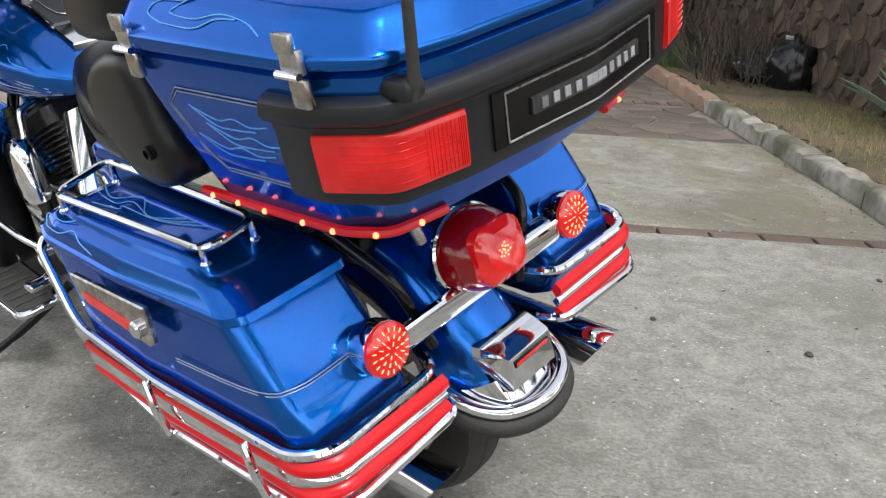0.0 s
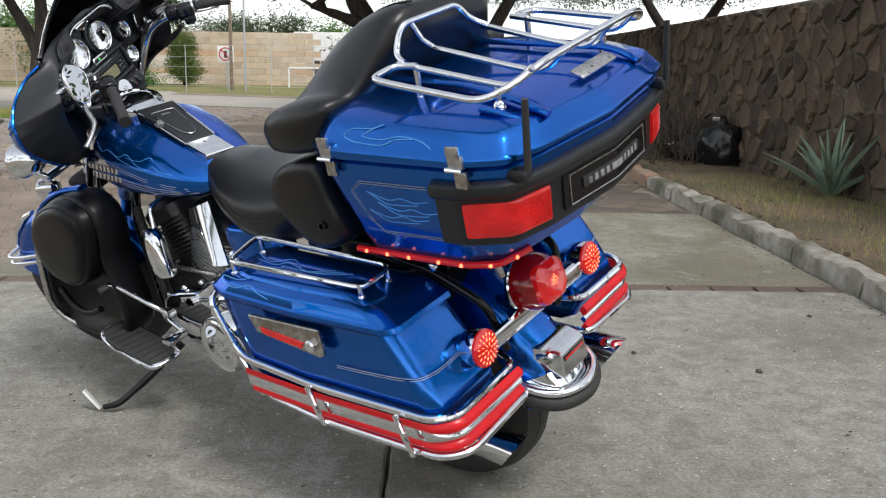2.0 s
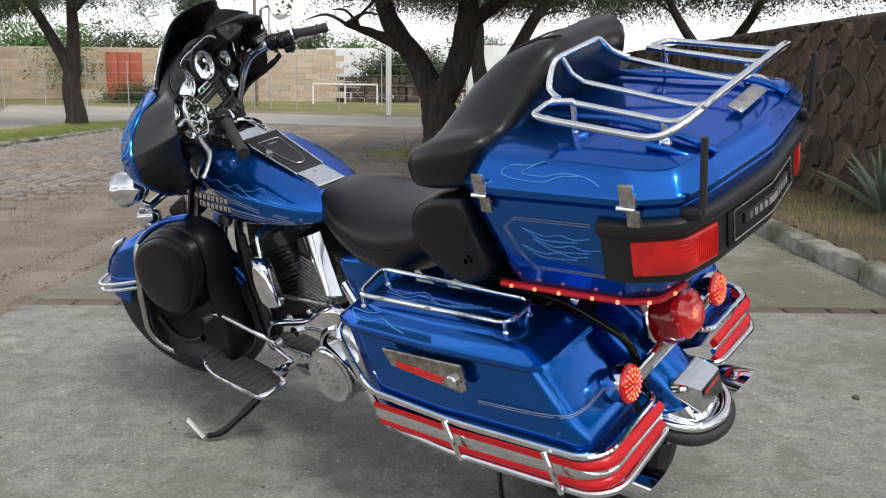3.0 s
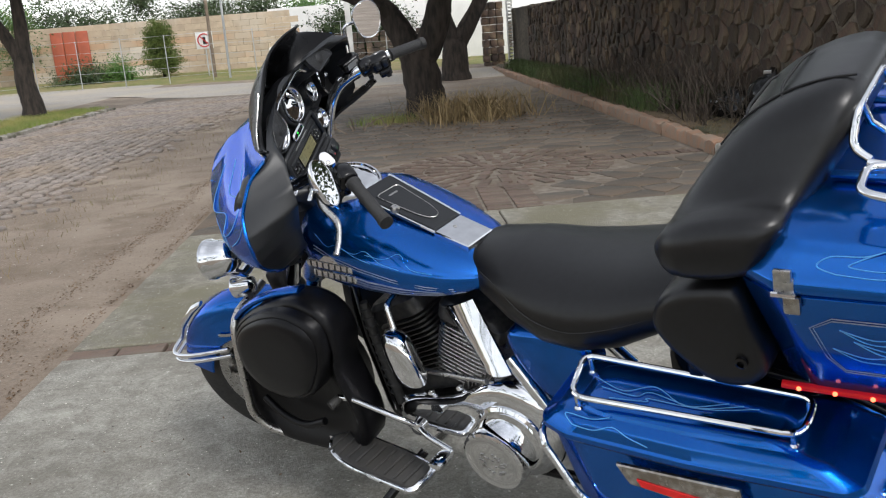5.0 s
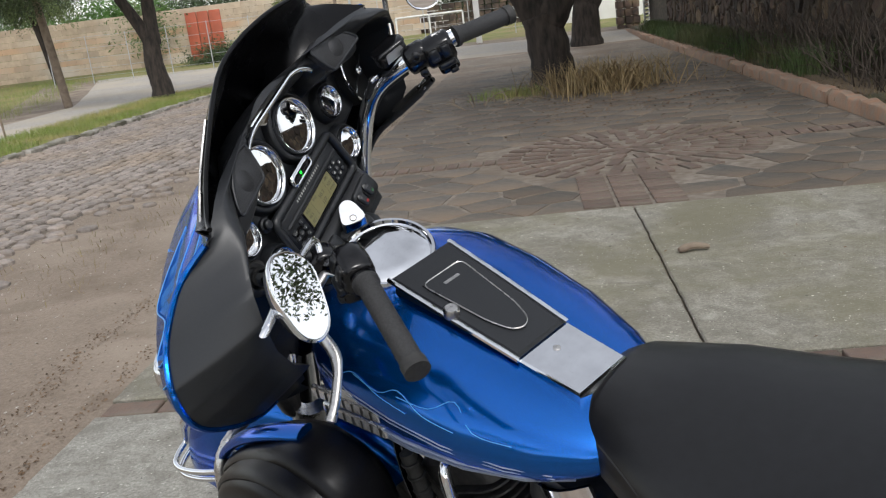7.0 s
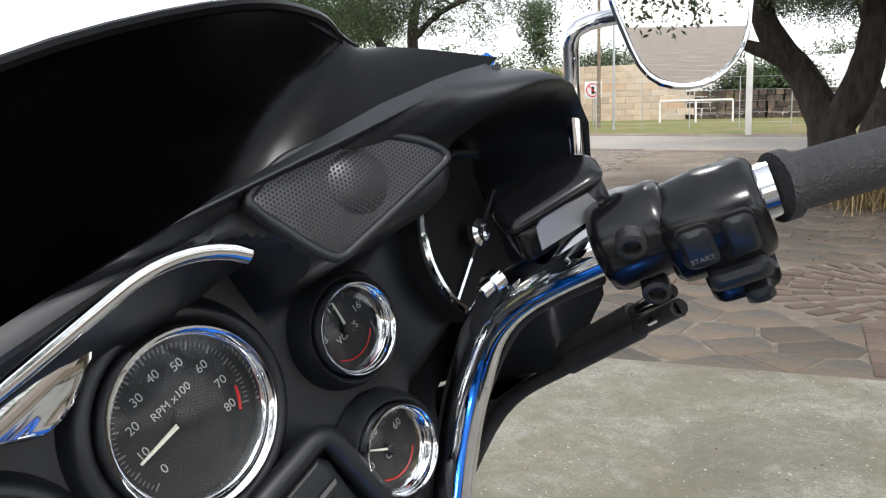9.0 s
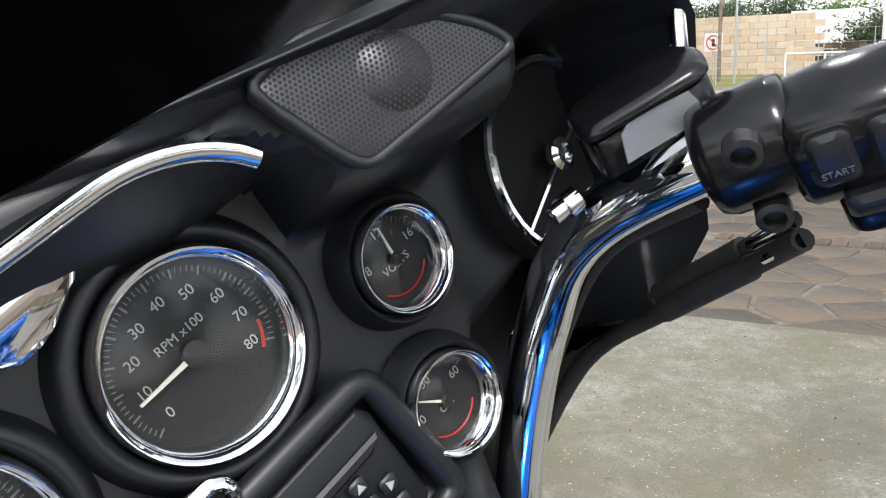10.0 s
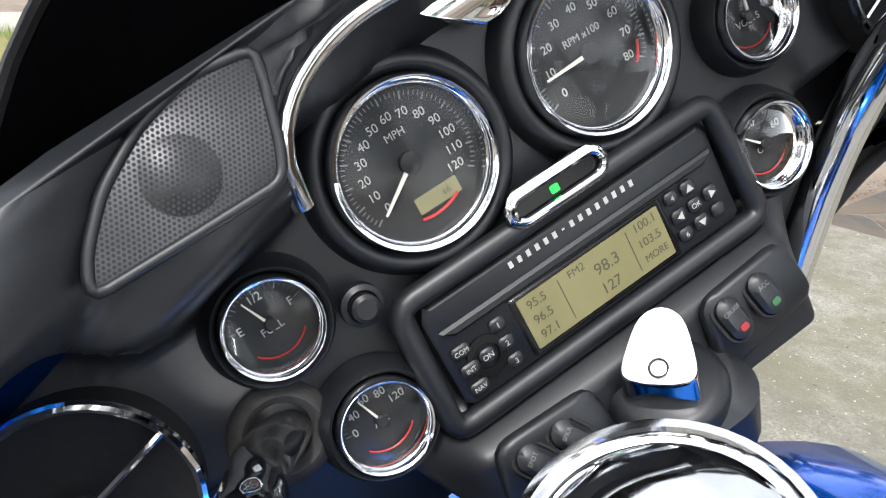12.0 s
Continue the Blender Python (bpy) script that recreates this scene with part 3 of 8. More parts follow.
def cells(points, reach):
    """Irregular polygons round scattered points: each a square cut back half-way to every neighbour."""
    grid = {}
    for i, (x, y) in enumerate(points):
        grid.setdefault((int(x // reach), int(y // reach)), []).append(i)
    out = []
    for i, (x, y) in enumerate(points):
        poly = [(x - reach, y - reach), (x + reach, y - reach), (x + reach, y + reach), (x - reach, y + reach)]
        gx, gy = int(x // reach), int(y // reach)
        for k in [q for dx in (-1, 0, 1) for dy in (-1, 0, 1) for q in grid.get((gx + dx, gy + dy), ()) if q != i]:
            nx, ny = points[k][0] - x, points[k][1] - y
            lim = (nx * nx + ny * ny) / 2
            res = []
            for (ax, ay), (bx, by) in zip(poly, poly[1:] + poly[:1]):
                da, db = (ax - x) * nx + (ay - y) * ny - lim, (bx - x) * nx + (by - y) * ny - lim
                if da <= 0:
                    res.append((ax, ay))
                if da * db < 0:
                    f = da / (da - db)
                    res.append((ax + (bx - ax) * f, ay + (by - ay) * f))
            poly = res
            if len(poly) < 3:
                break
        out.append(poly)
    return out


def wall_stones():
    rnd = random.Random(12)
    near, verts, faces = 0, [], []
    pts = []
    for j in range(9):
        for i in range(76):
            pts.append((2.9 + 0.345 * (i + 0.5 * (j % 2)) + rnd.uniform(-0.16, 0.16), -0.02 + 0.26 * j + rnd.uniform(-0.12, 0.12)))
    for (py, pz), cell in zip(pts, cells(pts, 0.5)):
        cell = [(y, min(1.99, max(-0.06, z))) for y, z in cell]
        n = len(cell)
        if n < 3 or max(z for _, z in cell) - min(z for _, z in cell) < 0.05 or not 3.2 < py < 27.5:
            continue
        cy, cz = sum(c[0] for c in cell) / n, sum(c[1] for c in cell) / n
        gap, depth, x = rnd.uniform(0.84, 0.94), rnd.uniform(0.010, 0.040), wall_x(cy)
        cell = [(a + rnd.uniform(-0.02, 0.02), b + rnd.uniform(-0.02, 0.02)) for p, q in zip(cell, cell[1:] + cell[:1]) for a, b in ((p[0] * 0.75 + q[0] * 0.25, p[1] * 0.75 + q[1] * 0.25), (p[0] * 0.25 + q[0] * 0.75, p[1] * 0.25 + q[1] * 0.75))]
        n = len(cell)
        lo = [((c[0] - cy) * gap, (c[1] - cz) * gap) for c in cell]
        tilt = rnd.uniform(-0.12, 0.12), rnd.uniform(-0.12, 0.12)
        vs = [(0.03, a, b) for a, b in lo] + [(-depth * 0.6, a * 0.97, b * 0.97) for a, b in lo] + [(-depth - 0.006 + a * tilt[0] + b * tilt[1], a * 0.84, b * 0.84) for a, b in lo]
        fs = [(q, (q + 1) % n, n + (q + 1) % n, n + q) for q in range(n)] + [(n + q, n + (q + 1) % n, 2 * n + (q + 1) % n, 2 * n + q) for q in range(n)] + [tuple(range(2 * n, 3 * n))]
        if near < 295 and 5.0 < cy < 14:
            ob = raw("stone", vs, fs, STONE, wall)
            ob.location = (x, cy, cz)
            near += 1
        else:
            b = len(verts)
            verts += [(x + a, cy + c, cz + d) for a, c, d in vs]
            faces += [tuple(b + q for q in f) for f in fs]
    ob = raw("rubble_stones", verts, faces, STONES, wall)
    ob["kind"] = "stuff"


wall_stones()


# ---- trees ----
def foliage(clumps, leaf, seed, droop=0.6):
    """Small leaves scattered in loose drooping sprays round the clump centres."""
    rng = np.random.default_rng(seed)
    out = []
    for centre, size, n in clumps:
        k = max(1, n // 9)
        d = rng.normal(size=(k, 3))
        d *= rng.random((k, 1)) ** 0.45 / np.linalg.norm(d, axis=1, keepdims=True)
        p = np.array(centre) + d * np.array(size)
        step = rng.normal(size=(k, 3)) * (0.5, 0.5, 0.4) + (0, 0, -droop)
        step *= leaf * 0.75 / np.linalg.norm(step, axis=1, keepdims=True)
        root = (p[:, None, :] + step[:, None, :] * np.arange(1, 10)[None, :, None]).reshape(-1, 3)
        m = len(root)
        a = rng.normal(size=(m, 3)) * (1, 1, 0.7) + (0, 0, -droop)
        a /= np.linalg.norm(a, axis=1, keepdims=True)
        b = np.cross(a, rng.normal(size=(m, 3)))
        b /= np.linalg.norm(b, axis=1, keepdims=True) + 1e-9
        ln, w = leaf * rng.uniform(0.6, 1.2, (m, 1)), leaf * rng.uniform(0.14, 0.26, (m, 1))
        out.append(np.stack([root, root + a * ln * 0.5 + b * w, root + a * ln, root + a * ln * 0.5 - b * w], axis=1))
    quads = np.concatenate(out).reshape(-1, 3)
    return quads.tolist(), np.arange(len(quads)).reshape(-1, 4).tolist()


def tree(name, base, trunk, limbs, clumps, leaf, mat, label, seed, droop=0.6, group=""):
    """trunk and limbs: lists of ((x, y, z), radius) from the root up, relative to the base."""
    root = tagged(empty(name, Matrix.Translation(base)), label, "tree", group)
    rnd = random.Random(seed)

    def wood(kind, pts):
        p = curve([q for q, _ in pts], 6)
        rs = [r for _, r in pts]
        full = []
        for i in range(len(p)):
            t = i / (len(p) - 1) * (len(rs) - 1)
            k = min(int(t), len(rs) - 2)
            full.append((rs[k] + (rs[k + 1] - rs[k]) * (t - k)) * (1 + 0.10 * noise.noise((t * 3, seed, 0))))
        b = bmesh.new()
        tube(b, p, full, 14)
        for v in b.verts:
            v.co += v.co.normalized() * 0.02 * noise.noise(v.co * 5)
        part(kind, b, BARK, root, smooth=70)

    wood("trunk", trunk)
    for lm in limbs:
        wood("limb", lm)
        # side twigs along each limb
        for _ in range(5):
            (a, ra), (b2, rb) = lm[-2], lm[-1]
            t = rnd.random()
            s = Vector(a).lerp(Vector(b2), t)
            e = s + Vector((rnd.uniform(-1.4, 1.4), rnd.uniform(-1.4, 1.4), rnd.uniform(-0.1, 0.9)))
            b = bmesh.new()
            tube(b, curve([s, (s + e) / 2 + Vector((0, 0, 0.15)), e], 4), [0.04, 0.036, 0.033, 0.03, 0.026, 0.022, 0.017, 0.012, 0.008], 6)
            part("twig", b, BARK, root, smooth=70)
    v, f = foliage(clumps, leaf, seed, droop)
    raw("crown", v, f, mat, root)
    return root


rt = random.Random(21)


def crown_clumps(cx, cy, cz, rx, ry, rz, count, leaves, small):
    out = []
    for _ in range(count):
        a, d = rt.uniform(0, 6.28), rt.random() ** 0.5
        out.append(((cx + rx * d * math.cos(a), cy + ry * d * math.sin(a), cz + rt.uniform(-1, 1) * rz), (small * rt.uniform(0.6, 1.3), small * rt.uniform(0.6, 1.3), small * rt.uniform(0.35, 0.7)), leaves))
    return out


tree("tree", (-0.42, 15.6, -0.03),
     [((0, 0, -0.1), 0.46), ((0.02, 0, 0.25), 0.37), ((-0.05, 0, 0.8), 0.33), ((-0.12, 0, 1.2), 0.30)],
     [[((-0.1, 0, 1.0), 0.27), ((-0.45, 0.1, 1.7), 0.22), ((-0.95, 0.1, 2.4), 0.18), ((-1.25, 0.3, 3.3), 0.15), ((-1.9, 0.5, 4.4), 0.08)],
      [((-0.05, 0, 0.95), 0.27), ((0.28, -0.1, 1.6), 0.24), ((0.45, -0.1, 2.4), 0.21), ((0.55, 0, 3.3), 0.16), ((1.3, 0.2, 4.5), 0.08)],
      [((-0.4, 0.1, 1.75), 0.16), ((-0.9, -0.1, 2.05), 0.12), ((-1.45, -0.2, 2.25), 0.07), ((-1.75, -0.25, 2.33), 0.025)],
      [((0.45, -0.1, 2.3), 0.14), ((1.3, -0.5, 2.9), 0.10), ((2.6, -0.8, 3.2), 0.07), ((4.4, -1.2, 3.5), 0.03)],
      [((0.5, 0, 3.0), 0.12), ((0.1, -0.8, 3.7), 0.09), ((-0.6, -2.2, 4.1), 0.05)]],
     # the last 60 clumps, overhead out of view, are added to shade the flagstones
     crown_clumps(0.8, -0.3, 4.3, 6.0, 4.0, 1.0, 110, 900, 0.95) + crown_clumps(3.4, -0.6, 3.55, 4.6, 2.2, 0.45, 110, 1000, 0.7) + crown_clumps(0.3, 0.3, 3.7, 2.6, 2.0, 0.5, 60, 900, 0.7) + crown_clumps(0.6, -5.0, 5.0, 4.0, 3.0, 0.8, 60, 600, 1.0), 0.062, LEAF,
     "large dark forked tree with fine green leaves in the paving", 31)
tree("tree", (-10.9, 24.4, -0.03),
     [((0, 0, -0.1), 0.36), ((0.05, 0, 0.3), 0.29), ((-0.05, 0, 1.0), 0.25), ((0.0, 0, 1.7), 0.22)],
     [[((0, 0, 1.5), 0.19), ((-0.5, 0, 2.5), 0.15), ((-1.2, 0, 3.6), 0.12), ((-2.4, 0.2, 4.6), 0.06)],
      [((0.05, 0, 1.5), 0.2), ((0.1, 0, 2.6), 0.17), ((0.15, 0, 3.8), 0.13), ((0.6, 0.1, 5.0), 0.06)],
      [((0.1, 0, 3.2), 0.1), ((0.9, 0.1, 3.9), 0.08), ((2.2, 0.2, 4.4), 0.04)]],
     crown_clumps(-0.6, 0, 5.0, 4.2, 3.0, 1.0, 80, 900, 1.0) + crown_clumps(-1.0, 0, 4.0, 3.6, 1.6, 0.7, 40, 900, 0.7) + crown_clumps(-4.2, 0, 4.0, 1.8, 1.5, 1.0, 24, 900, 0.9), 0.07, LEAF,
     "forked street tree with dark trunk on the grass strip", 32)
tree("tree", (0.85, 26.7, 0.0),
     [((0, 0, -0.1), 0.5), ((0, 0, 0.3), 0.42), ((0.02, 0, 0.8), 0.38), ((0.05, 0, 1.2), 0.34)],
     [[((0, 0, 1.0), 0.28), ((-0.25, 0, 2.0), 0.22), ((-0.3, 0, 3.2), 0.18), ((-0.9, 0, 4.8), 0.09)],
      [((0.1, 0, 1.0), 0.28), ((0.8, 0, 2.1), 0.22), ((1.4, 0, 3.2), 0.18), ((2.4, 0, 4.8), 0.09)]],
     crown_clumps(0.8, 0, 5.3, 5.5, 4.0, 1.3, 90, 900, 1.1) + crown_clumps(1.5, 0, 4.4, 4.0, 2.0, 0.6, 50, 900, 0.8), 0.08, LEAF,
     "broad forked tree with dark trunk at the end of the driveway", 33)
tree("pepper_tree", (-21.5, 38.5, 0.25),
     [((0, 0, -0.1), 0.2), ((-0.25, 0, 1.5), 0.17), ((-0.55, 0, 3.0), 0.15), ((-0.9, 0, 4.6), 0.12)],
     [[((-0.7, 0, 3.8), 0.1), ((-2, 0, 5.0), 0.07), ((-3.5, 0, 5.8), 0.04)], [((-0.8, 0, 4.2), 0.1), ((0.6, 0, 5.4), 0.07), ((1.8, 0, 6.0), 0.04)]],
     crown_clumps(-1.2, 0, 4.9, 4.0, 2.5, 1.5, 60, 900, 1.1), 0.11, LEAFPALE, "pepper tree with drooping grey-green leaves", 34, 1.3)
# round the drive: mostly unseen trees, added for shade and for mirrors, dials, polished metal
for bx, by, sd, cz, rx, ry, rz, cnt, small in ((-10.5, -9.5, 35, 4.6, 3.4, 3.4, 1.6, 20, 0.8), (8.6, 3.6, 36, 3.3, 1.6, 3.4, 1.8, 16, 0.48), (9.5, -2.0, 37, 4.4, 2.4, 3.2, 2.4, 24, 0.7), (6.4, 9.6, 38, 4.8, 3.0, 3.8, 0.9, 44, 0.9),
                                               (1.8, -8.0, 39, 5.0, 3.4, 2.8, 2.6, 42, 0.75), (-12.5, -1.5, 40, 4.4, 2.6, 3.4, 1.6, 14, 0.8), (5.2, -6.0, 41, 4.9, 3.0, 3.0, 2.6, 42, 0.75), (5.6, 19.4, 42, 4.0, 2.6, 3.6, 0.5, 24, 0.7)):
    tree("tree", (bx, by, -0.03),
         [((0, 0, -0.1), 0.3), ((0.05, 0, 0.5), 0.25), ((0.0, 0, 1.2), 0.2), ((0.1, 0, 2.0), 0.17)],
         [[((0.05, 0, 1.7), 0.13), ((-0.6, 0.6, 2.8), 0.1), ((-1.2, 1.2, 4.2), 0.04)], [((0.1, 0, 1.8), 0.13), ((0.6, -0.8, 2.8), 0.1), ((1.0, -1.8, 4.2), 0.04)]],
         crown_clumps(0, 0, cz, rx, ry, rz, cnt, 900, small), 0.10, LEAF, "leafy tree with dark trunk added beside the drive for shade and reflections", sd, group="trees round the drive")
TWIGWEED = material("dry_weed_stalks", (0.32, 0.235, 0.12), 0.9, 0.0, (0.22, 0.16, 0.08), 3, island=0.4)
# ---- distance ----
tufts("weed_clump", lambda r: (r.gauss(0.3, 0.42), r.gauss(14.5, 0.32), -0.02), 330, 0.48, TWIGWEED, "straw-coloured weeds round the foot of the tree", 0.20, 4, 14, 1.7, "weeds")
tufts("tree_foot_grass", lambda r: (r.gauss(-1.1, 0.3), r.gauss(14.9, 0.25), -0.02), 160, 0.16, GRASS, "green grass at the foot of the tree", 0.06, 5, 15, 0.7)


def far_wall():
    root = setting(empty("wall_north"), "long block wall with ochre bands, unpainted", "wall")
    verts, faces = [], []
    bv, bf = [], []

    def slab(vs, fs, x0, x1, y0, y1, z0, z1, d):
        b = len(vs)
        vs += [(x0, y0, z0), (x1, y1, z0), (x1, y1, z1), (x0, y0, z1), (x0, y0 + d, z0), (x1, y1 + d, z0), (x1, y1 + d, z1), (x0, y0 + d, z1)]
        fs += [tuple(b + i for i in f) for f in ((0, 1, 2, 3), (4, 7, 6, 5), (0, 3, 7, 4), (1, 5, 6, 2), (3, 2, 6, 7))]

    for j in range(9):
        x = -46.0 + (0.4 if j % 2 else 0)
        while x < -6.4:
            ya, yb = 45 - 0.10 * max(0, -18 - x), 45 - 0.10 * max(0, -18 - x - 0.8)
            top = 0.35 + 0.3 * j
            use = (bv, bf) if j in (2, 5) else (verts, faces)
            slab(use[0], use[1], x, x + 0.785, ya, yb, top, top + 0.29, 0.16)
            x += 0.8
    for n2, v, f, mt in (("blocks", verts, faces, BLOCK), ("ochre_bands", bv, bf, OCHRE)):
        raw(n2, v, f, mt, root)["kind"] = "stuff"


far_wall()


def slat_box(name, c, size, mat, label, cat, bevel=0.02, parent=None, rz=0.0):
    bm = bmesh.new()
    box(bm, (0, 0, 0), size, bevel)
    ob = part(name, bm, mat, parent, m=pose(*c, 0, 0, rz))
    return tagged(ob, label, cat) if label else ob


gate_red = tagged(empty("gate"), "rust-red sheet metal gate in the block wall", "gate")
for k in range(3):
    slat_box("panel", (-17.4 + 0.62 * k, 44.85, 1.55), (0.58, 0.08, 2.5), REDGATE, "", "", 0.02, gate_red)
dark_wall = setting(empty("stone_wall_far"), "low dark stone wall behind the fence", "wall")
vs, fs = [], []
rs = random.Random(77)
for j in range(5):
    for i in range(34):
        x, z, y = -6.2 + i * 0.36 + rs.uniform(-0.05, 0.05), 0.5 + j * 0.27, 45.2
        b = len(vs)
        w, h = 0.16, 0.12
        vs += [(x - w, y, z - h), (x + w, y + rs.uniform(-0.03, 0.03), z - h), (x + w * 0.9, y, z + h), (x - w, y, z + h), (x - w, y + 0.3, z - h), (x + w, y + 0.3, z - h), (x + w * 0.9, y + 0.3, z + h), (x - w, y + 0.3, z + h)]
        fs += [tuple(b + q for q in f) for f in ((0, 1, 2, 3), (0, 3, 7, 4), (1, 5, 6, 2), (3, 2, 6, 7), (0, 4, 5, 1))]
raw("stones", vs, fs, STONES, dark_wall)["kind"] = "stuff"
slat_box("white_wall_far", (-1.5, 52, 1.9), (13, 0.3, 3.0), WHITEWALL, "", "")
setting(bpy.data.objects["white_wall_far"], "long white rendered wall in the distance", "wall")
slat_box("white_wall_near", (2.2, 38, 1.55), (3.4, 0.25, 2.9), WHITEWALL, "", "")
setting(bpy.data.objects["white_wall_near"], "white rendered wall behind the trees", "wall")
pil = tagged(empty("gate_pillar"), "dark rubble stone gate pillar", "pillar")
rs = random.Random(5)
for j in range(9):
    for i in range(3):
        bm = bmesh.new()
        box(bm, (0, 0, 0), (0.24, 0.5, 0.25), 0.03)
        part("stone", bm, STONE, pil, m=pose(2.35 + i * 0.25 + rs.uniform(-0.02, 0.02), 32 + rs.uniform(-0.03, 0.03), 0.1 + j * 0.26))
gate_w = tagged(empty("louvred_gate"), "white louvred metal gate, closed", "gate")
for k in range(20):
    bm = bmesh.new()
    box(bm, (0, 0, 0), (0.03, 0.86, 0.075), 0.006)
    part("slat", bm, WHITEPAINT, gate_w, m=pose(3.02, 30.2, 0.2 + 0.115 * k, 0, 35, -18))
for dy in (-0.45, 0.45):
    bm = bmesh.new()
    box(bm, (0, 0, 0), (0.06, 0.06, 2.5), 0.008)
    part("gate_post", bm, WHITEPAINT, gate_w, m=pose(3.02 + dy * 0.31, 30.2 + dy * 0.95, 1.25, 0, 0, -18))


def post(name, x, y, h, r, mat, label, cat="post", lean=0.0, parent=None):
    bm = bmesh.new()
    tube(bm, [(x, y, rise(y) - 0.1), (x + lean * h * 0.5, y, h * 0.5 + rise(y)), (x + lean * h, y, h + rise(y))], [r, r * 0.95, r * 0.85], 10)
    ob = part(name, bm, mat, parent)
    return tagged(ob, label, cat) if label else ob


slat_box("concrete_post", (-2.55, 33.2, 1.9), (0.2, 0.2, 4.6), WHITEWALL, "square pale concrete utility post", "post")
post("utility_pole", -8.6, 38, 7.5, 0.07, TWIG, "thin weathered wooden utility pole", "pole")
post("steel_post", -7.7, 36.5, 4.2, 0.05, GALV, "galvanised steel fence post", "post")
post("leaning_pole", -14.3, 25.6, 3.6, 0.13, TWIG, "leaning weathered wooden pole on the grass", "pole", -0.09)
post("sapling", -11.3, 17.4, 2.4, 0.022, TWIG, "thin bare sapling on the grass strip", "sapling", -0.04)
fence = tagged(empty("chain_link_fence"), "chain-link fence on galvanised posts with wires", "fence")
for k in range(13):
    post("fence_post", -20.5 + 1.75 * k, 36.3 - 0.06 * k, 1.9, 0.02, GALV, "", parent=fence)
for z in (0.25, 0.6, 1.0, 1.4, 1.85):
    bm = bmesh.new()
    tube(bm, [(-20.5 + 1.75 * k, 36.3 - 0.06 * k, rise(36) + z + 0.02 * math.sin(k * 2.1)) for k in range(13)], 0.007, 5)
    part("wire", bm, GALV, fence)
goal = tagged(empty("goal_frame"), "small white tubular goal frame on the lawn", "goal")
for a, b in (((-6.6, 41, 0.35), (-6.6, 41, 1.3)), ((-3.6, 41, 0.35), (-3.6, 41, 1.3)), ((-6.6, 41, 1.3), (-3.6, 41, 1.3)), ((-5.1, 41, 0.35), (-5.1, 41, 1.3))):
    bm = bmesh.new()
    tube(bm, [a, b], 0.04, 8)
    part("tube", bm, WHITEPAINT, goal)
sign = tagged(empty("warning_sign"), "white square sign with a crossed-out red ring and dark figure", "sign")
bm = bmesh.new()
box(bm, (0, 0, 0), (0.72, 0.03, 0.72), 0.01)
part("board", bm, WHITEPAINT, sign, m=pose(-9.15, 39.4, 1.85))
bm = bmesh.new()
tube(bm, [(-9.15 + 0.27 * math.cos(a), 39.37, 1.85 + 0.27 * math.sin(a)) for a in [k * math.pi / 12 for k in range(24)]], 0.025, 6, True)
part("ring", bm, REDMARK, sign)
bm = bmesh.new()
tube(bm, [(-9.34, 39.37, 2.04), (-8.96, 39.37, 1.66)], 0.022, 6)
part("bar", bm, REDMARK, sign)
bm = bmesh.new()
box(bm, (-9.15, 39.375, 1.84), (0.12, 0.012, 0.3), 0.004)
box(bm, (-9.08, 39.376, 1.72), (0.2, 0.012, 0.08), 0.004)
part("figure", bm, STITCH, sign)
post("sign_post", -9.15, 39.5, 1.6, 0.03, GALV, "", parent=sign)


def bush(name, c, r, n, leaf, mat, label, seed, cone=False, cat="shrub"):
    rnd = random.Random(seed)
    clumps = []
    for _ in range(60):
        if cone:
            t = rnd.random() ** 0.7
            rr = r[0] * (1 - t) ** 0.8 * min(1, 0.55 + t * 2)
            a = rnd.uniform(0, 6.28)
            clumps.append(((c[0] + rr * 0.62 * math.cos(a), c[1] + rr * 0.62 * math.sin(a), c[2] + t * r[2] * 1.9), (rr * 0.36 + 0.03, rr * 0.36 + 0.03, r[2] * 0.09), n // 60))
        else:
            d = Vector((rnd.gauss(0, 1), rnd.gauss(0, 1), abs(rnd.gauss(0, 1)))).normalized() * rnd.random() ** 0.4
            clumps.append(((c[0] + d.x * r[0], c[1] + d.y * r[1], c[2] + d.z * r[2]), (r[0] * 0.24, r[1] * 0.24, r[2] * 0.22), n // 60))
    v, f = foliage(clumps, leaf, seed, -0.2 if cone else 0.2)
    root = tagged(empty(name), label, cat, group="trees behind the wall" if name == "far_tree" else "")
    raw("crown", v, f, mat, root)
    bm = bmesh.new()
    tube(bm, [(c[0], c[1], rise(c[1]) - 0.05), (c[0], c[1], c[2] + r[2] * 0.8)], 0.07, 8)
    part("trunk", bm, BARK, root)
    return root


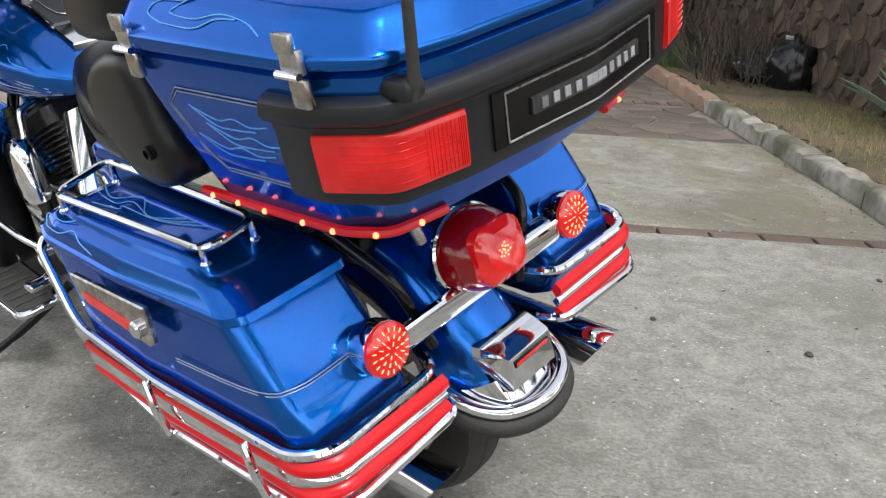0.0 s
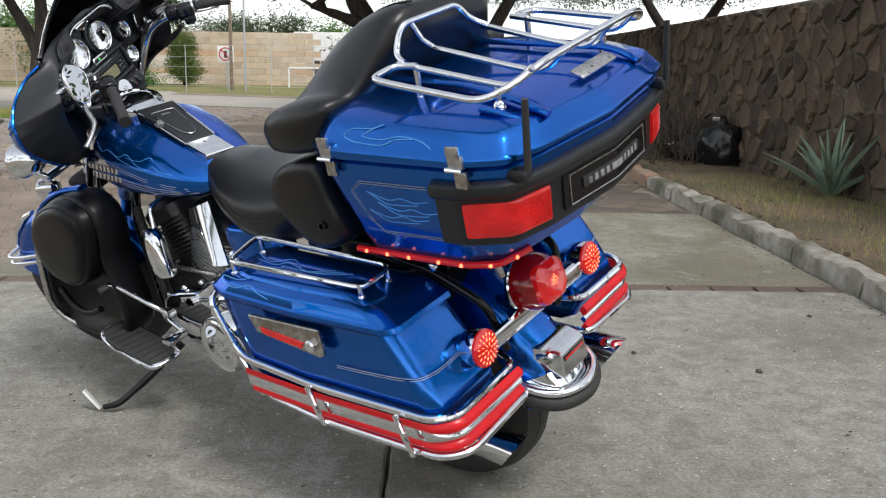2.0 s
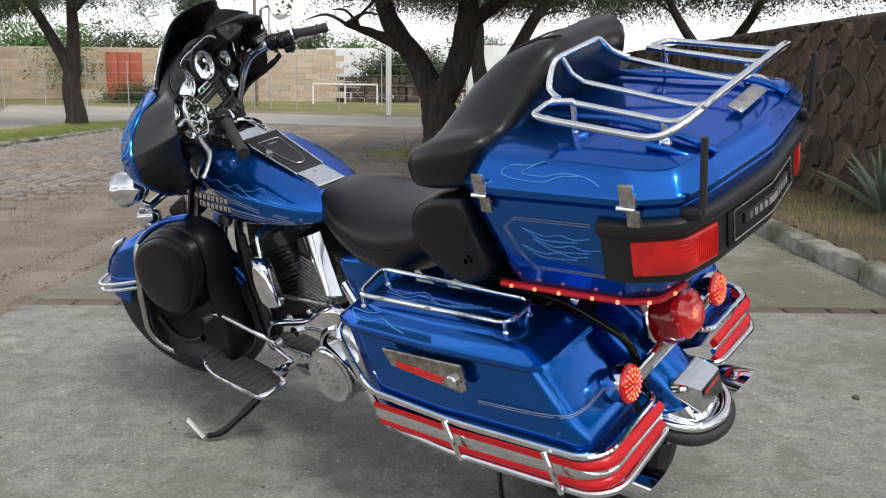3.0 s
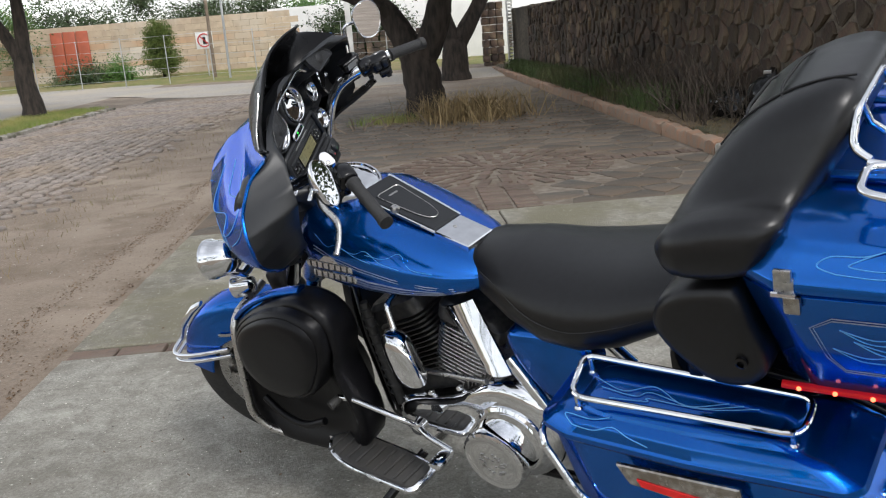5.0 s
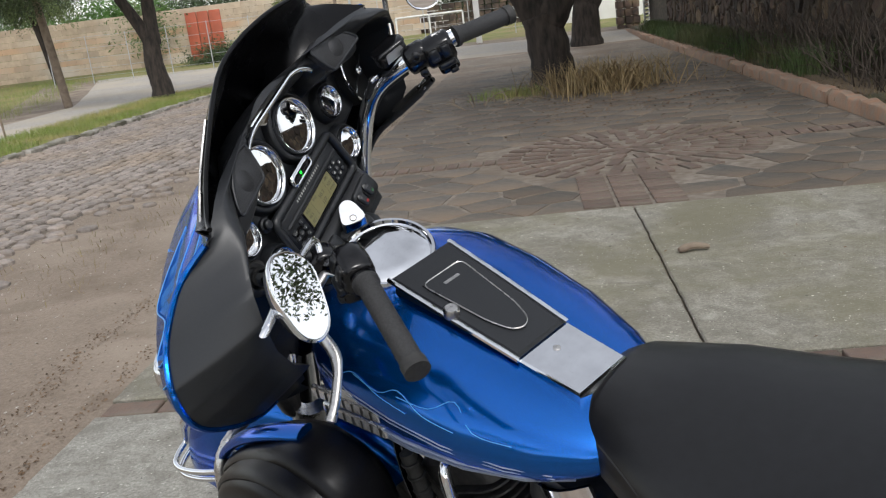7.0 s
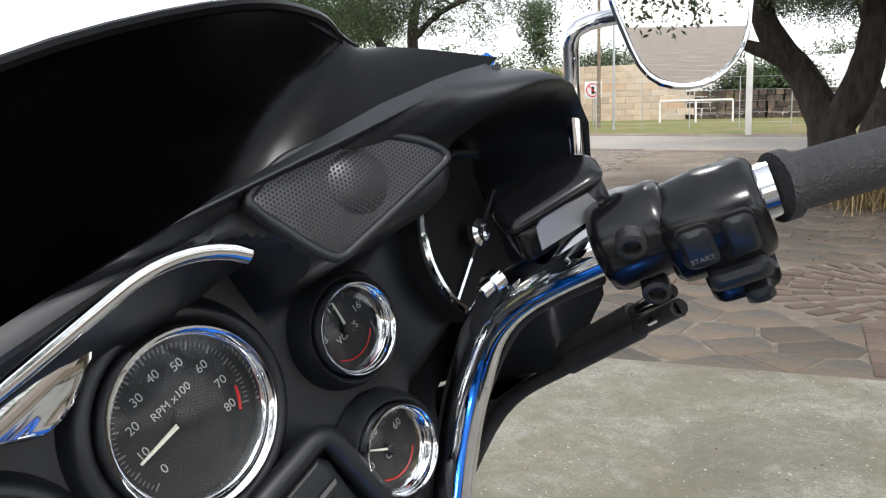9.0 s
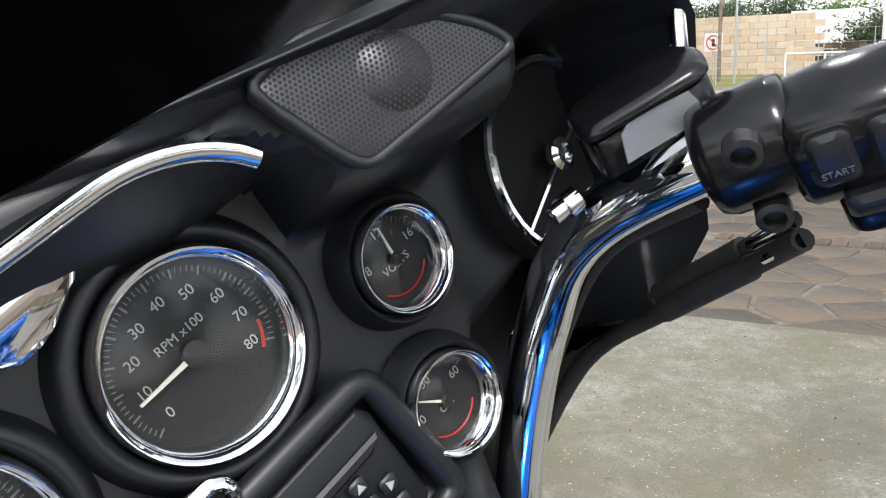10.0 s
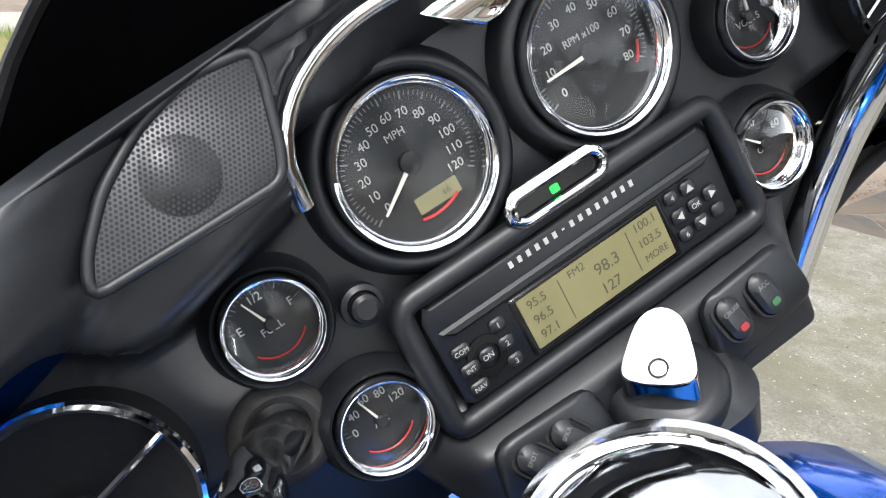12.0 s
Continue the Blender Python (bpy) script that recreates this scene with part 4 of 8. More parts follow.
bush("cypress", (-11.6, 41.5, 0.5), (0.85, 0.85, 1.1), 24000, 0.09, CYPRESS, "clipped conical yellow-green cypress on the lawn", 41, True, "cypress")
bush("shrub", (-14.9, 40.5, 0.4), (1.3, 0.8, 0.7), 7000, 0.12, LEAF, "low grey-green shrub against the wall", 42)
bush("shrub", (-13.4, 40.7, 0.4), (0.6, 0.5, 0.8), 5000, 0.12, LEAFBRIGHT, "bright green shrub beside the lawn", 43)
bush("shrub", (-19.3, 44.0, 1.9), (1.1, 0.7, 1.6), 1500, 0.2, LEAFPALE, "pale climbing plant over the block wall", 44)
for k, (x, y, r, h, mt) in enumerate(((-29, 49, 4.5, 2.9, LEAFBRIGHT), (-22.5, 49, 3.2, 3.2, LEAFBRIGHT), (-18.5, 50, 3.6, 3.0, LEAF), (-34, 50, 4.0, 3.4, LEAF), (-10, 56, 3.5, 2.8, LEAF), (-6, 58, 3.0, 2.4, LEAFBRIGHT), (-2.5, 47.5, 2.2, 1.2, LEAF), (1, 60, 3, 3.0, LEAF), (-13.5, 60, 2.4, 3.5, LEAF))):
    bush("far_tree", (x, y, 1.6), (r, r * 0.7, h), 17000, 0.20, mt, "leafy green tree behind the wall", 50 + k, cat="tree")
bush("italian_cypress", (-17.3, 60, 0.5), (0.8, 0.8, 3.6), 9000, 0.22, LEAF, "tall slim dark cypress in the distance", 70, True, "cypress")
# house behind the wall on the far left
house = tagged(empty("house"), "pale house with clay tile roofs behind the wall", "house")
for nm, c, sz, mt in (("wall", (-38.5, 47, 2.6), (9, 5, 4.4), WHITEWALL), ("upper_wall", (-36.5, 49, 5.0), (6, 4, 2.4), WHITEWALL)):
    bm = bmesh.new()
    box(bm, c, sz, 0.02)
    part(nm, bm, mt, house)
for c, w in (((-38.5, 44.4, 4.2), 9.4), ((-36.5, 47.6, 6.1), 6.5)):
    bm = bmesh.new()
    for k in range(int(w / 0.24)):
        tube(bm, [(c[0] - w / 2 + 0.24 * k + 0.12, c[1] - 0.9, c[2] - 0.15), (c[0] - w / 2 + 0.24 * k + 0.12, c[1] + 1.2, c[2] + 0.65)], 0.11, 6)
    part("roof", bm, ROOFTILE, house)
for x in (-38.5, -36.2):
    win = part("window", box(bmesh.new(), (x, 46.95, 4.95), (1.1, 0.1, 0.9), 0.01), GLOSSBLACK, house)
    for q in (-0.36, 0, 0.36):
        part("window_bar", box(bmesh.new(), (x + q, 46.88, 4.95), (0.05, 0.06, 0.9), 0.004), WHITEPAINT, win)
gb = tagged(empty("driveway_gate"), "brown slatted metal driveway gate", "gate")
for k in range(22):
    part("slat", box(bmesh.new(), (-34.6 + 0.17 * k, 43.0, 1.5), (0.15, 0.05, 2.2), 0.005), BROWNGATE, gb)

# ---- on the verge ----
def agave(c, seed):
    root = tagged(empty("agave", Matrix.Translation(c)), "blue-green agave with long pointed leaves", "agave")
    rnd = random.Random(seed)
    for k in range(22):
        a = k * 2.4 + rnd.uniform(-0.2, 0.2)
        ln, tilt = rnd.uniform(0.5, 0.80), radians(rnd.uniform(14, 52) if k > 4 else rnd.uniform(5, 20))
        pts, wd = [], []
        for j in range(8):
            t = j / 7
            rad = ln * t * math.sin(tilt) * (1 + 0.25 * t)
            pts.append(Vector((math.cos(a) * rad, math.sin(a) * rad, 0.02 + ln * t * math.cos(tilt) - 0.12 * t * t * math.sin(tilt))))
            wd.append(0.055 * (1 - t) ** 0.6 * min(1, 0.6 + 2 * t) + 0.001)
        side = Vector((-math.sin(a), math.cos(a), 0))
        bm = bmesh.new()
        rings = []
        for p, w in zip(pts, wd):
            up = Vector((-math.cos(a) * math.cos(tilt), -math.sin(a) * math.cos(tilt), math.sin(tilt)))
            rings.append([p - side * w + up * w * 0.45, p - up * w * 0.12, p + side * w + up * w * 0.45, p - up * w * 0.5])
        loft(bm, rings)
        part("leaf", bm, AGAVE, root, smooth=60)


agave((3.85, 7.45, 0.05), 3)


def rubbish_bag(c, size, seed, label):
    bm = bmesh.new()
    bmesh.ops.create_icosphere(bm, subdivisions=4, radius=1.0)
    for v in bm.verts:
        n1 = noise.noise(v.co * 2.2 + Vector((seed, 0, 0))) * 0.16 + noise.noise(v.co * 6 + Vector((0, seed, 0))) * 0.07
        v.co *= 1 + n1
        if v.co.z > 0.7:
            v.co.x *= 0.55
            v.co.y *= 0.55
        v.co.z = max(v.co.z, -0.62)
        v.co = Vector((v.co.x * size[0], v.co.y * size[1], v.co.z * size[2]))
    ob = part("rubbish_bag", bm, BAGPLASTIC, None, m=Matrix.Translation(c), smooth=80)
    return tagged(ob, label, "rubbish bag", "rubbish bags by the wall")


rubbish_bag((3.75, 10.5, 0.29), (0.28, 0.33, 0.40), 1.0, "full shiny black plastic rubbish bag by the wall")
rubbish_bag((3.55, 11.2, 0.2), (0.3, 0.42, 0.24), 4.0, "slumped black plastic rubbish bag by the wall")
bm = bmesh.new()
box(bm, (0, 0, 0), (0.09, 0.012, 0.06), 0.003)
tagged(part("paper_scrap", bm, PAPER, m=pose(3.62, 10.32, 0.66, 50, 0, -20)), "white paper scrap on the rubbish bag", "paper")
rs = random.Random(61)
brush = tagged(empty("brushwood"), "tangle of bare dry branches by the wall", "branches", kind="stuff")
bm = bmesh.new()
for k in range(560):
    s = Vector((rs.uniform(2.8, 3.9), rs.uniform(10.3, 17.5), 0.05))
    e = s + Vector((rs.uniform(-0.5, 0.4), rs.uniform(-0.9, 0.9), rs.uniform(0.15, 0.95)))
    tube(bm, [s, (s + e) / 2 + Vector((rs.uniform(-0.1, 0.1), 0, 0.1)), e], [0.008, 0.006, 0.002], 4)
part("twigs", bm, DARKTWIG, brush)
branch = tagged(empty("fallen_branch", Matrix.Translation((-1.5, 13.9, 0))), "fallen bare branch lying by the tree", "branch")
for k in range(16):
    s = Vector((rs.gauss(0, 0.45), rs.gauss(0, 0.4), 0.005))
    e = s + Vector((rs.uniform(-0.5, 0.5), rs.uniform(-0.3, 0.3), rs.uniform(0.0, 0.3)))
    part("twig", tube(bmesh.new(), [s, (s + e) / 2 + Vector((0, 0, 0.05)), e], [0.012, 0.009, 0.003], 5), TWIG, branch)
bm = bmesh.new()
tube(bm, curve([(-0.03, 5.42, 0.018), (0.05, 5.45, 0.03), (0.14, 5.44, 0.02)], 4), [0.014, 0.02, 0.024, 0.02, 0.022, 0.02, 0.018, 0.016, 0.01], 8)
tagged(part("stick", bm, TWIG), "short broken stick lying on the concrete", "stick")
# fallen leaves and grit
def litter(name, where, count, small, large, mat, label, seed):
    rnd = random.Random(seed)
    vs, fs = [], []
    for _ in range(count):
        x, y, z = where(rnd)
        s, a, tilt = rnd.uniform(small, large), rnd.uniform(0, 6.28), rnd.uniform(0.2, 0.6)
        b = len(vs)
        ca, sa = math.cos(a) * s, math.sin(a) * s
        vs += [(x - ca, y - sa, z), (x - sa * 0.45, y + ca * 0.45, z + s * tilt), (x + ca, y + sa, z + s * 0.3), (x + sa * 0.45, y - ca * 0.45, z)]
        fs += [(b, b + 1, b + 2), (b, b + 2, b + 3)]
    return tagged(raw(name, vs, fs, mat), label, "litter", kind="stuff")


def drift(r):
    """Leaves blown against the concrete's edge and along the dirt shoulder."""
    y = r.uniform(2.0, 14.0)
    q = r.random()
    x = -2.72 - abs(r.gauss(0, 0.06)) if q < 0.35 else (-3.12 + 0.14 * noise.noise((0, y * 0.9, 2)) + r.gauss(0, 0.05) if q < 0.92 else r.uniform(-4.9, -2.7))
    return x, y, -0.026


litter("leaf_litter", lambda r: (2.32 - abs(r.gauss(0, 0.14)) if r.random() < 0.6 else r.uniform(-2.6, 2.3), r.uniform(0.2, 6.5), 0.002), 700, 0.004, 0.012, DEADLEAF, "small dry leaves scattered on the concrete", 61)
litter("leaf_drift", drift, 7000, 0.003, 0.011, DEADLEAF, "brown leaves drifted along the edge of the concrete", 62)
litter("road_grit", lambda r: (r.uniform(-5.4, -2.75), r.uniform(2, 16), -0.028), 5200, 0.004, 0.012, GRIT, "small stones and grit on the dirt shoulder", 63)
litter("verge_litter", verge_at(1.5, 22), 4200, 0.010, 0.034, DEADLEAF, "dead leaves lying over the earth verge", 64)
litter("paving_litter", lambda r: (r.gauss(0.4, 1.2), r.gauss(13.6, 1.8), 0.0), 1500, 0.010, 0.03, DEADLEAF, "dead leaves on the flagstones round the tree", 65)
for x, y, s in ((1.33, 2.44, 0.014), (0.87, 2.67, 0.011), (1.9, 3.3, 0.012)):
    bm = bmesh.new()
    bmesh.ops.create_icosphere(bm, subdivisions=2, radius=s)
    for v in bm.verts:
        v.co += v.co * 0.4 * noise.noise(v.co * 90)
        v.co.z *= 0.6
    tagged(part("pebble", bm, JOINT, m=pose(x, y, s * 0.5)), "small dark pebble on the concrete", "pebble")


# ---- the motorcycle: local x to its right, y ahead, z up its own leaning height ----
BIKE = tagged(empty("motorcycle", pose(0.3915, 1.3422, 0, 0, -16.25, 51.0)), "blue touring motorcycle with chrome trim leaning on its side stand", "motorcycle")
DASH = Matrix(((0.9185, -0.2929, -0.2656, 0.015), (0.3089, 0.9509, 0.0197, 1.7225), (0.2468, -0.1002, 0.9639, 1.2435), (0, 0, 0, 1)))
MIR = Matrix.Diagonal((-1, 1, 1, 1))


def bp(name, bm, mat, parent=BIKE, label="", m=None, smooth=38.0):
    return part(name, bm, mat, parent, label, m, smooth)


def bar(pts, r, seg=10, closed=False, flat=1.0):
    return tube(bmesh.new(), pts, r, seg, closed, flat)


def trunk_outline(k, n=3, yf=0.345, yr=-0.235):
    """The trunk's plan: flat flanks, bevelled rear corners and a shallow pointed back."""
    half = [(-0.345, 0.345), (-0.397, 0.265), (-0.387, -0.085), (-0.345, -0.180), (-0.24, -0.208)]
    pts = [(0, 0.345)] + half + [(0, -0.235)] + [(-x, y) for x, y in half[::-1]]
    pts = [(x * k, yr + (y + 0.235) / 0.58 * (yf - yr), 0) for x, y in pts]
    return rounded(pts, 0.016, n, True)


def trunk_path(y_left, x_right, n=6):
    """The trunk's outline from its left flank round the back, ending at x_right, with outward normals."""
    pts = trunk_outline(0.945, 3, 0.32, -0.218)
    dense = []
    for i, p in enumerate(pts):
        q = pts[(i + 1) % len(pts)]
        m = max(1, int((q - p).length / 0.02))
        dense += [p.lerp(q, j / m) for j in range(m)]
    pts = dense
    start = min(range(len(pts)), key=lambda i: abs(pts[i].y - y_left) + (10 if pts[i].x > 0 else 0))
    out = []
    for q in range(len(pts)):
        p = pts[(start + q) % len(pts)]
        a, b = pts[(start + q - 1) % len(pts)], pts[(start + q + 1) % len(pts)]
        t = (b - a).normalized()
        nrm = Vector((t.y, -t.x, 0))
        if nrm.dot(p - Vector((0, 0.06, 0))) < 0:
            nrm = -nrm
        out.append((p, nrm))
        if p.x >= x_right and p.y < 0.06:
            break
    return out


def both_sides(path):
    """The left half of a path and its mirror image."""
    half = [q for q in path if q[0].x < -0.001]
    return half + [(Vector((-p.x, p.y, p.z)), Vector((-n.x, n.y, n.z))) for p, n in half[::-1]]


def wrap(path, prof):
    bm = bmesh.new()
    loft(bm, [[p + nrm * d + Vector((0, 0, z)) for d, z in prof] for p, nrm in path])
    return bm


def ribbon(pts, width=0.0022, lift=0.0012, normal=None):
    """A painted line: a very thin raised bar."""
    return tube(bmesh.new(), pts, width, 5)


def build_trunk():
    bm = bmesh.new()
    loft(bm, [[p + Vector((0, 0, z)) for p in trunk_outline(k, 3, yf, yr)] for z, k, yf, yr in ((0.880, 0.74, 0.26, -0.10), (0.884, 0.79, 0.285, -0.125), (0.896, 0.81, 0.29, -0.133), (1.0, 0.905, 0.31, -0.19), (1.06, 0.945, 0.325, -0.218), (1.10, 0.968, 0.336, -0.228), (1.128, 0.98, 0.342, -0.233), (1.134, 0.965, 0.335, -0.228))])
    body = bp("trunk", bm, BLUE, label="blue painted hard luggage trunk")
    bm = bmesh.new()
    rings = []
    for z, k in ((1.137, 0.975), (1.140, 0.998), (1.144, 1.002), (1.154, 1.002), (1.159, 0.996), (1.163, 0.982), (1.192, 0.932), (1.206, 0.90), (1.211, 0.865), (1.223, 0.70), (1.230, 0.52), (1.234, 0.3)):
        rings.append([p + Vector((0, 0, z + (z - 1.137) * 0.75 * (p.y - 0.06))) for p in trunk_outline(k, 5, 0.06 + 0.285 * k, 0.055 - 0.295 * k)])
    loft(bm, rings)
    lid = bp("lid", bm, BLUE, body)
    # raised spine and ribs on the lid
    for s in (-1, 1):
        bp("lid_rib", bar(rounded([(s * 0.20, -0.20, 1.196), (s * 0.205, -0.13, 1.226), (s * 0.17, 0.02, 1.243), (s * 0.17, 0.22, 1.252)], 0.05), 0.014, 10, flat=0.5), BLUE, lid)
        bp("lid_edge_trim", bar([(s * 0.235, -0.165, 1.19), (s * 0.26, -0.12, 1.214), (s * 0.262, -0.08, 1.221)], 0.007), CHROME if s > 0 else BLUE, lid)
    bm = bmesh.new()
    prism(bm, rrect(0.17, 0.035, 0.006), 0, 0.006, frame_of((0.07, -0.155, 1.219), (1, 0.05, 0), (0, -0.45, 1)), 0.002)
    bp("lid_plate", bm, SATIN, lid, "worn silver plate")
    bp("seal", wrap(trunk_path(0.28, 0.36), ((0.0, 1.130), (0.007, 1.131), (0.007, 1.137), (0.0, 1.138))), STITCH, body)
    # bumper band with lamps
    band = bp("bumper_band", wrap(both_sides(trunk_path(-0.03, 0.362)), ((-0.012, 0.962), (0.002, 0.965), (0.006, 0.974), (0.010, 1.058), (0.013, 1.068), (0.026, 1.077), (0.029, 1.085), (0.026, 1.098), (0.016, 1.106), (-0.005, 1.108))), MATTE, body, "matt black bumper band")
    full = trunk_path(-0.080, 0.362)
    left = [q for q in full if q[0].x < -0.222]
    right = [(Vector((-p.x, p.y, p.z)), Vector((-n.x, n.y, n.z))) for p, n in left][::-1]
    for path in (left, right):
        lens = bp("tail_lens", wrap(path, ((0.002, 0.982), (0.010, 0.984), (0.013, 0.990), (0.016, 1.052), (0.014, 1.058), (0.004, 1.060))), REDLENS, body, "red ribbed tail lamp lens")
        for z in (0.996, 1.006, 1.016, 1.026, 1.036, 1.046):
            bp("lens_rib", wrap(path[2:-1], ((0.012, z - 0.0010), (0.0142 + (z - 0.99) * 0.05, z), (0.012, z + 0.0010))), REDLENS, lens)
        inner_half = [(u[0].lerp(v[0], j / 4), u[1].lerp(v[1], j / 4)) for u, v in zip(path, path[1:]) for j in range(4) if abs(u[0].x) < 0.30 and abs(v[0].x) < 0.30]
        for p, n in inner_half:
            bp("lens_rib", bar([p + n * 0.0135 + Vector((0, 0, 0.990)), p + n * 0.0163 + Vector((0, 0, 1.052))], 0.0011, 4), REDLENS, lens)
    mid = [q for q in full if abs(q[0].x) < 0.205]
    plate = bp("rear_panel", wrap(mid, ((0.004, 0.984), (0.011, 0.986), (0.013, 1.060), (0.006, 1.062))), GLOSSBLACK, body, "gloss black panel with silver border")
    for z in (0.990, 1.055):
        bp("border", bar([p + n * 0.0130 + Vector((0, 0, z)) for p, n in mid[1:-1]], 0.0016, 5), SATIN, plate)
    for e in (mid[1], mid[-2]):
        bp("border", bar([e[0] + e[1] * 0.0130 + Vector((0, 0, 0.990)), e[0] + e[1] * 0.0135 + Vector((0, 0, 1.055))], 0.0016, 5), SATIN, plate)
    name_path = [q for q in full if abs(q[0].x) < 0.145]
    bp("name_bar", wrap(name_path, ((0.010, 1.010), (0.016, 1.012), (0.016, 1.034), (0.010, 1.036))), DARKMETAL, plate, "plain dark bar on the panel")
    for k in range(13):
        p, n = name_path[1 + int(k * (len(name_path) - 3) / 12)]
        bp("name_mark", box(bmesh.new(), (0, 0, 0), (0.011, 0.002, 0.014), 0.0, frame_of(p + n * 0.0168 + Vector((0, 0, 1.023)), (n.y * -1, n.x, 0), (0, 0, 1))), SILVERMARK, plate)
    # light strip under the trunk
    strip_path = [(-0.322, 0.288, 0.886), (-0.316, 0.08, 0.886), (-0.311, -0.030, 0.886), (-0.284, -0.091, 0.886), (-0.195, -0.109, 0.886)]
    for s in (1, -1):
        line = rounded([(x * s, y, z) for x, y, z in strip_path], 0.02, 4)
        pts = [u.lerp(v, k / 6) for u, v in zip(line, line[1:]) for k in range(6)] + [line[-1]]
        st = bp("light_strip", bar(pts, 0.0085, 8, flat=0.9), REDSTRIP, body, "red light strip with lit diodes")
        run = [0.0]
        for u, v in zip(pts, pts[1:]):
            run.append(run[-1] + (v - u).length)
        for q in (0.035, 0.105, 0.170, 0.235, 0.300, 0.365, 0.430):
            k = min(range(len(pts) - 1), key=lambda i: abs(run[i] - q))
            p, t = pts[k], (pts[k + 1] - pts[k - 1]).normalized()
            d = Vector((t.y, -t.x, 0)) * (1 if (t.y * -s) > 0 or t.x * s > 0 else -1)
            d = d if d.dot(p - Vector((0, 0.1, 0.886))) > 0 else -d
            bm = bmesh.new()
            bmesh.ops.create_icosphere(bm, subdivisions=2, radius=0.0046)
            bp("diode", bm, LEDGLOW, st, m=Matrix.Translation(p + d * 0.0080))
    # latches
    for y in (0.249, -0.095):
        x = -0.392 if y > 0 else -0.384
        la = bp("latch", box(bmesh.new(), (x, y, 1.152), (0.012, 0.034, 0.030), 0.003), SATIN, body, "satin metal latch")
        bp("latch_plate", box(bmesh.new(), (x - 0.006, y, 1.175), (0.010, 0.030, 0.024), 0.003), SATIN, la)
        bp("latch_tongue", box(bmesh.new(), (x - 0.004, y - 0.012, 1.118), (0.012, 0.028, 0.034), 0.003), WORN, la)
        bp("hinge_pin", bar([(x - 0.009, y - 0.02, 1.139), (x - 0.009, y + 0.02, 1.139)], 0.005, 8), CHROME, la)
    # antennas
    for s in (-1, 1):
        ax = -0.318 if s < 0 else 0.306
        an = bp("antenna", bar([(ax, -0.205, 1.10), (ax - s * 0.001, -0.215, 1.13), (ax - s * 0.003, -0.225, 1.262)], [0.010, 0.0075, 0.0068], 10), RUBBER, body, "short black antenna")
        bp("antenna_base", box(bmesh.new(), (ax - s * 0.002, -0.190, 1.112), (0.034, 0.05, 0.026), 0.008), MATTE, an)
    # luggage rack
    R = 0.0078
    rack = bp("luggage_rack", bar(rounded([(-0.224, 0.10, 1.296), (-0.238, 0.150, 1.300), (-0.318, 0.146, 1.294), (-0.326, 0.10, 1.288), (-0.326, -0.132, 1.256), (-0.27, -0.168, 1.272), (-0.18, -0.190, 1.298), (0.18, -0.198, 1.312), (0.27, -0.178, 1.292), (0.326, -0.140, 1.262), (0.326, 0.10, 1.288), (0.318, 0.146, 1.294), (0.238, 0.150, 1.300), (0.224, 0.10, 1.296)], 0.035), R), CHROME, body, "chrome tube luggage rack")
    for x, za, zb in ((-0.222, 1.300, 1.254), (-0.100, 1.304, 1.250), (0.095, 1.308, 1.252), (0.222, 1.300, 1.258)):
        bp("rack_bar", bar(rounded([(x, 0.152, za), (x, -0.06, zb + 0.012), (x, -0.135, zb), (x, -0.188, 1.300 + 0.02 * x)], 0.05), R * 0.92), CHROME, rack)
    bp("hoop", bar(rounded([(-0.205, 0.150, 1.296), (-0.192, 0.182, 1.312), (-0.165, 0.178, 1.370), (0.045, 0.180, 1.370), (0.075, 0.172, 1.330), (0.095, 0.135, 1.308)], 0.028), R), CHROME, rack)
    bp("strut", bar([(-0.130, 0.178, 1.368), (-0.112, 0.168, 1.325), (-0.100, 0.148, 1.304)], R * 0.85), CHROME, rack)
    for s in (-1, 1):
        for y, zt in ((0.105, 1.298), (-0.10, 1.256)):
            bp("rack_post", bar([(s * 0.222, y, 1.20), (s * 0.222, y, zt)], 0.0075), CHROME, rack)
            bp("post_foot", lathe(bmesh.new(), ((0.014, 0), (0.013, 0.010), (0.008, 0.016)), Matrix.Translation((s * 0.222, y, 1.213 + 0.02 * y)), 14), CHROME, rack)
    # painted flames and coach lines

    def side_x(y, z):
        flank = 0.387 + 0.0286 * (y + 0.085)
        if z < 1.13:
            return -flank * (0.905 + (z - 1.0) * (0.667 if z > 1.0 else 0.913)) - 0.0006
        return -flank * (0.982 - (z - 0.75 * (z - 1.137) * (y - 0.06) - 1.163) * 1.724) - 0.0006

    def flame(pts, m=body):
        return bp("flame_line", bar(curve([(side_x(y, z), y, z) for y, z in pts], 6), 0.0011, 5), PINSTRIPE, m)

    flame([(0.17, 1.176), (0.20, 1.186), (0.18, 1.200), (0.13, 1.202), (0.10, 1.210)], lid)
    flame([(0.10, 1.210), (0.14, 1.195), (0.15, 1.187), (0.10, 1.183), (0.05, 1.190), (0.0, 1.184), (-0.03, 1.172)], lid)
    flame([(0.17, 1.176), (0.10, 1.173), (0.06, 1.184), (0.02, 1.186)], lid)
    for dz, dy in ((0.0, 0.0), (-0.026, -0.02), (-0.048, 0.015)):
        flame([(0.17 + dy, 1.062 + dz), (0.12 + dy, 1.045 + dz), (0.08 + dy, 1.052 + dz), (0.05 + dy, 1.044 + dz), (0.01 + dy, 1.050 + dz)])
        flame([(0.17 + dy, 1.062 + dz), (0.13 + dy, 1.036 + dz), (0.09 + dy, 1.034 + dz), (0.04 + dy, 1.038 + dz)])
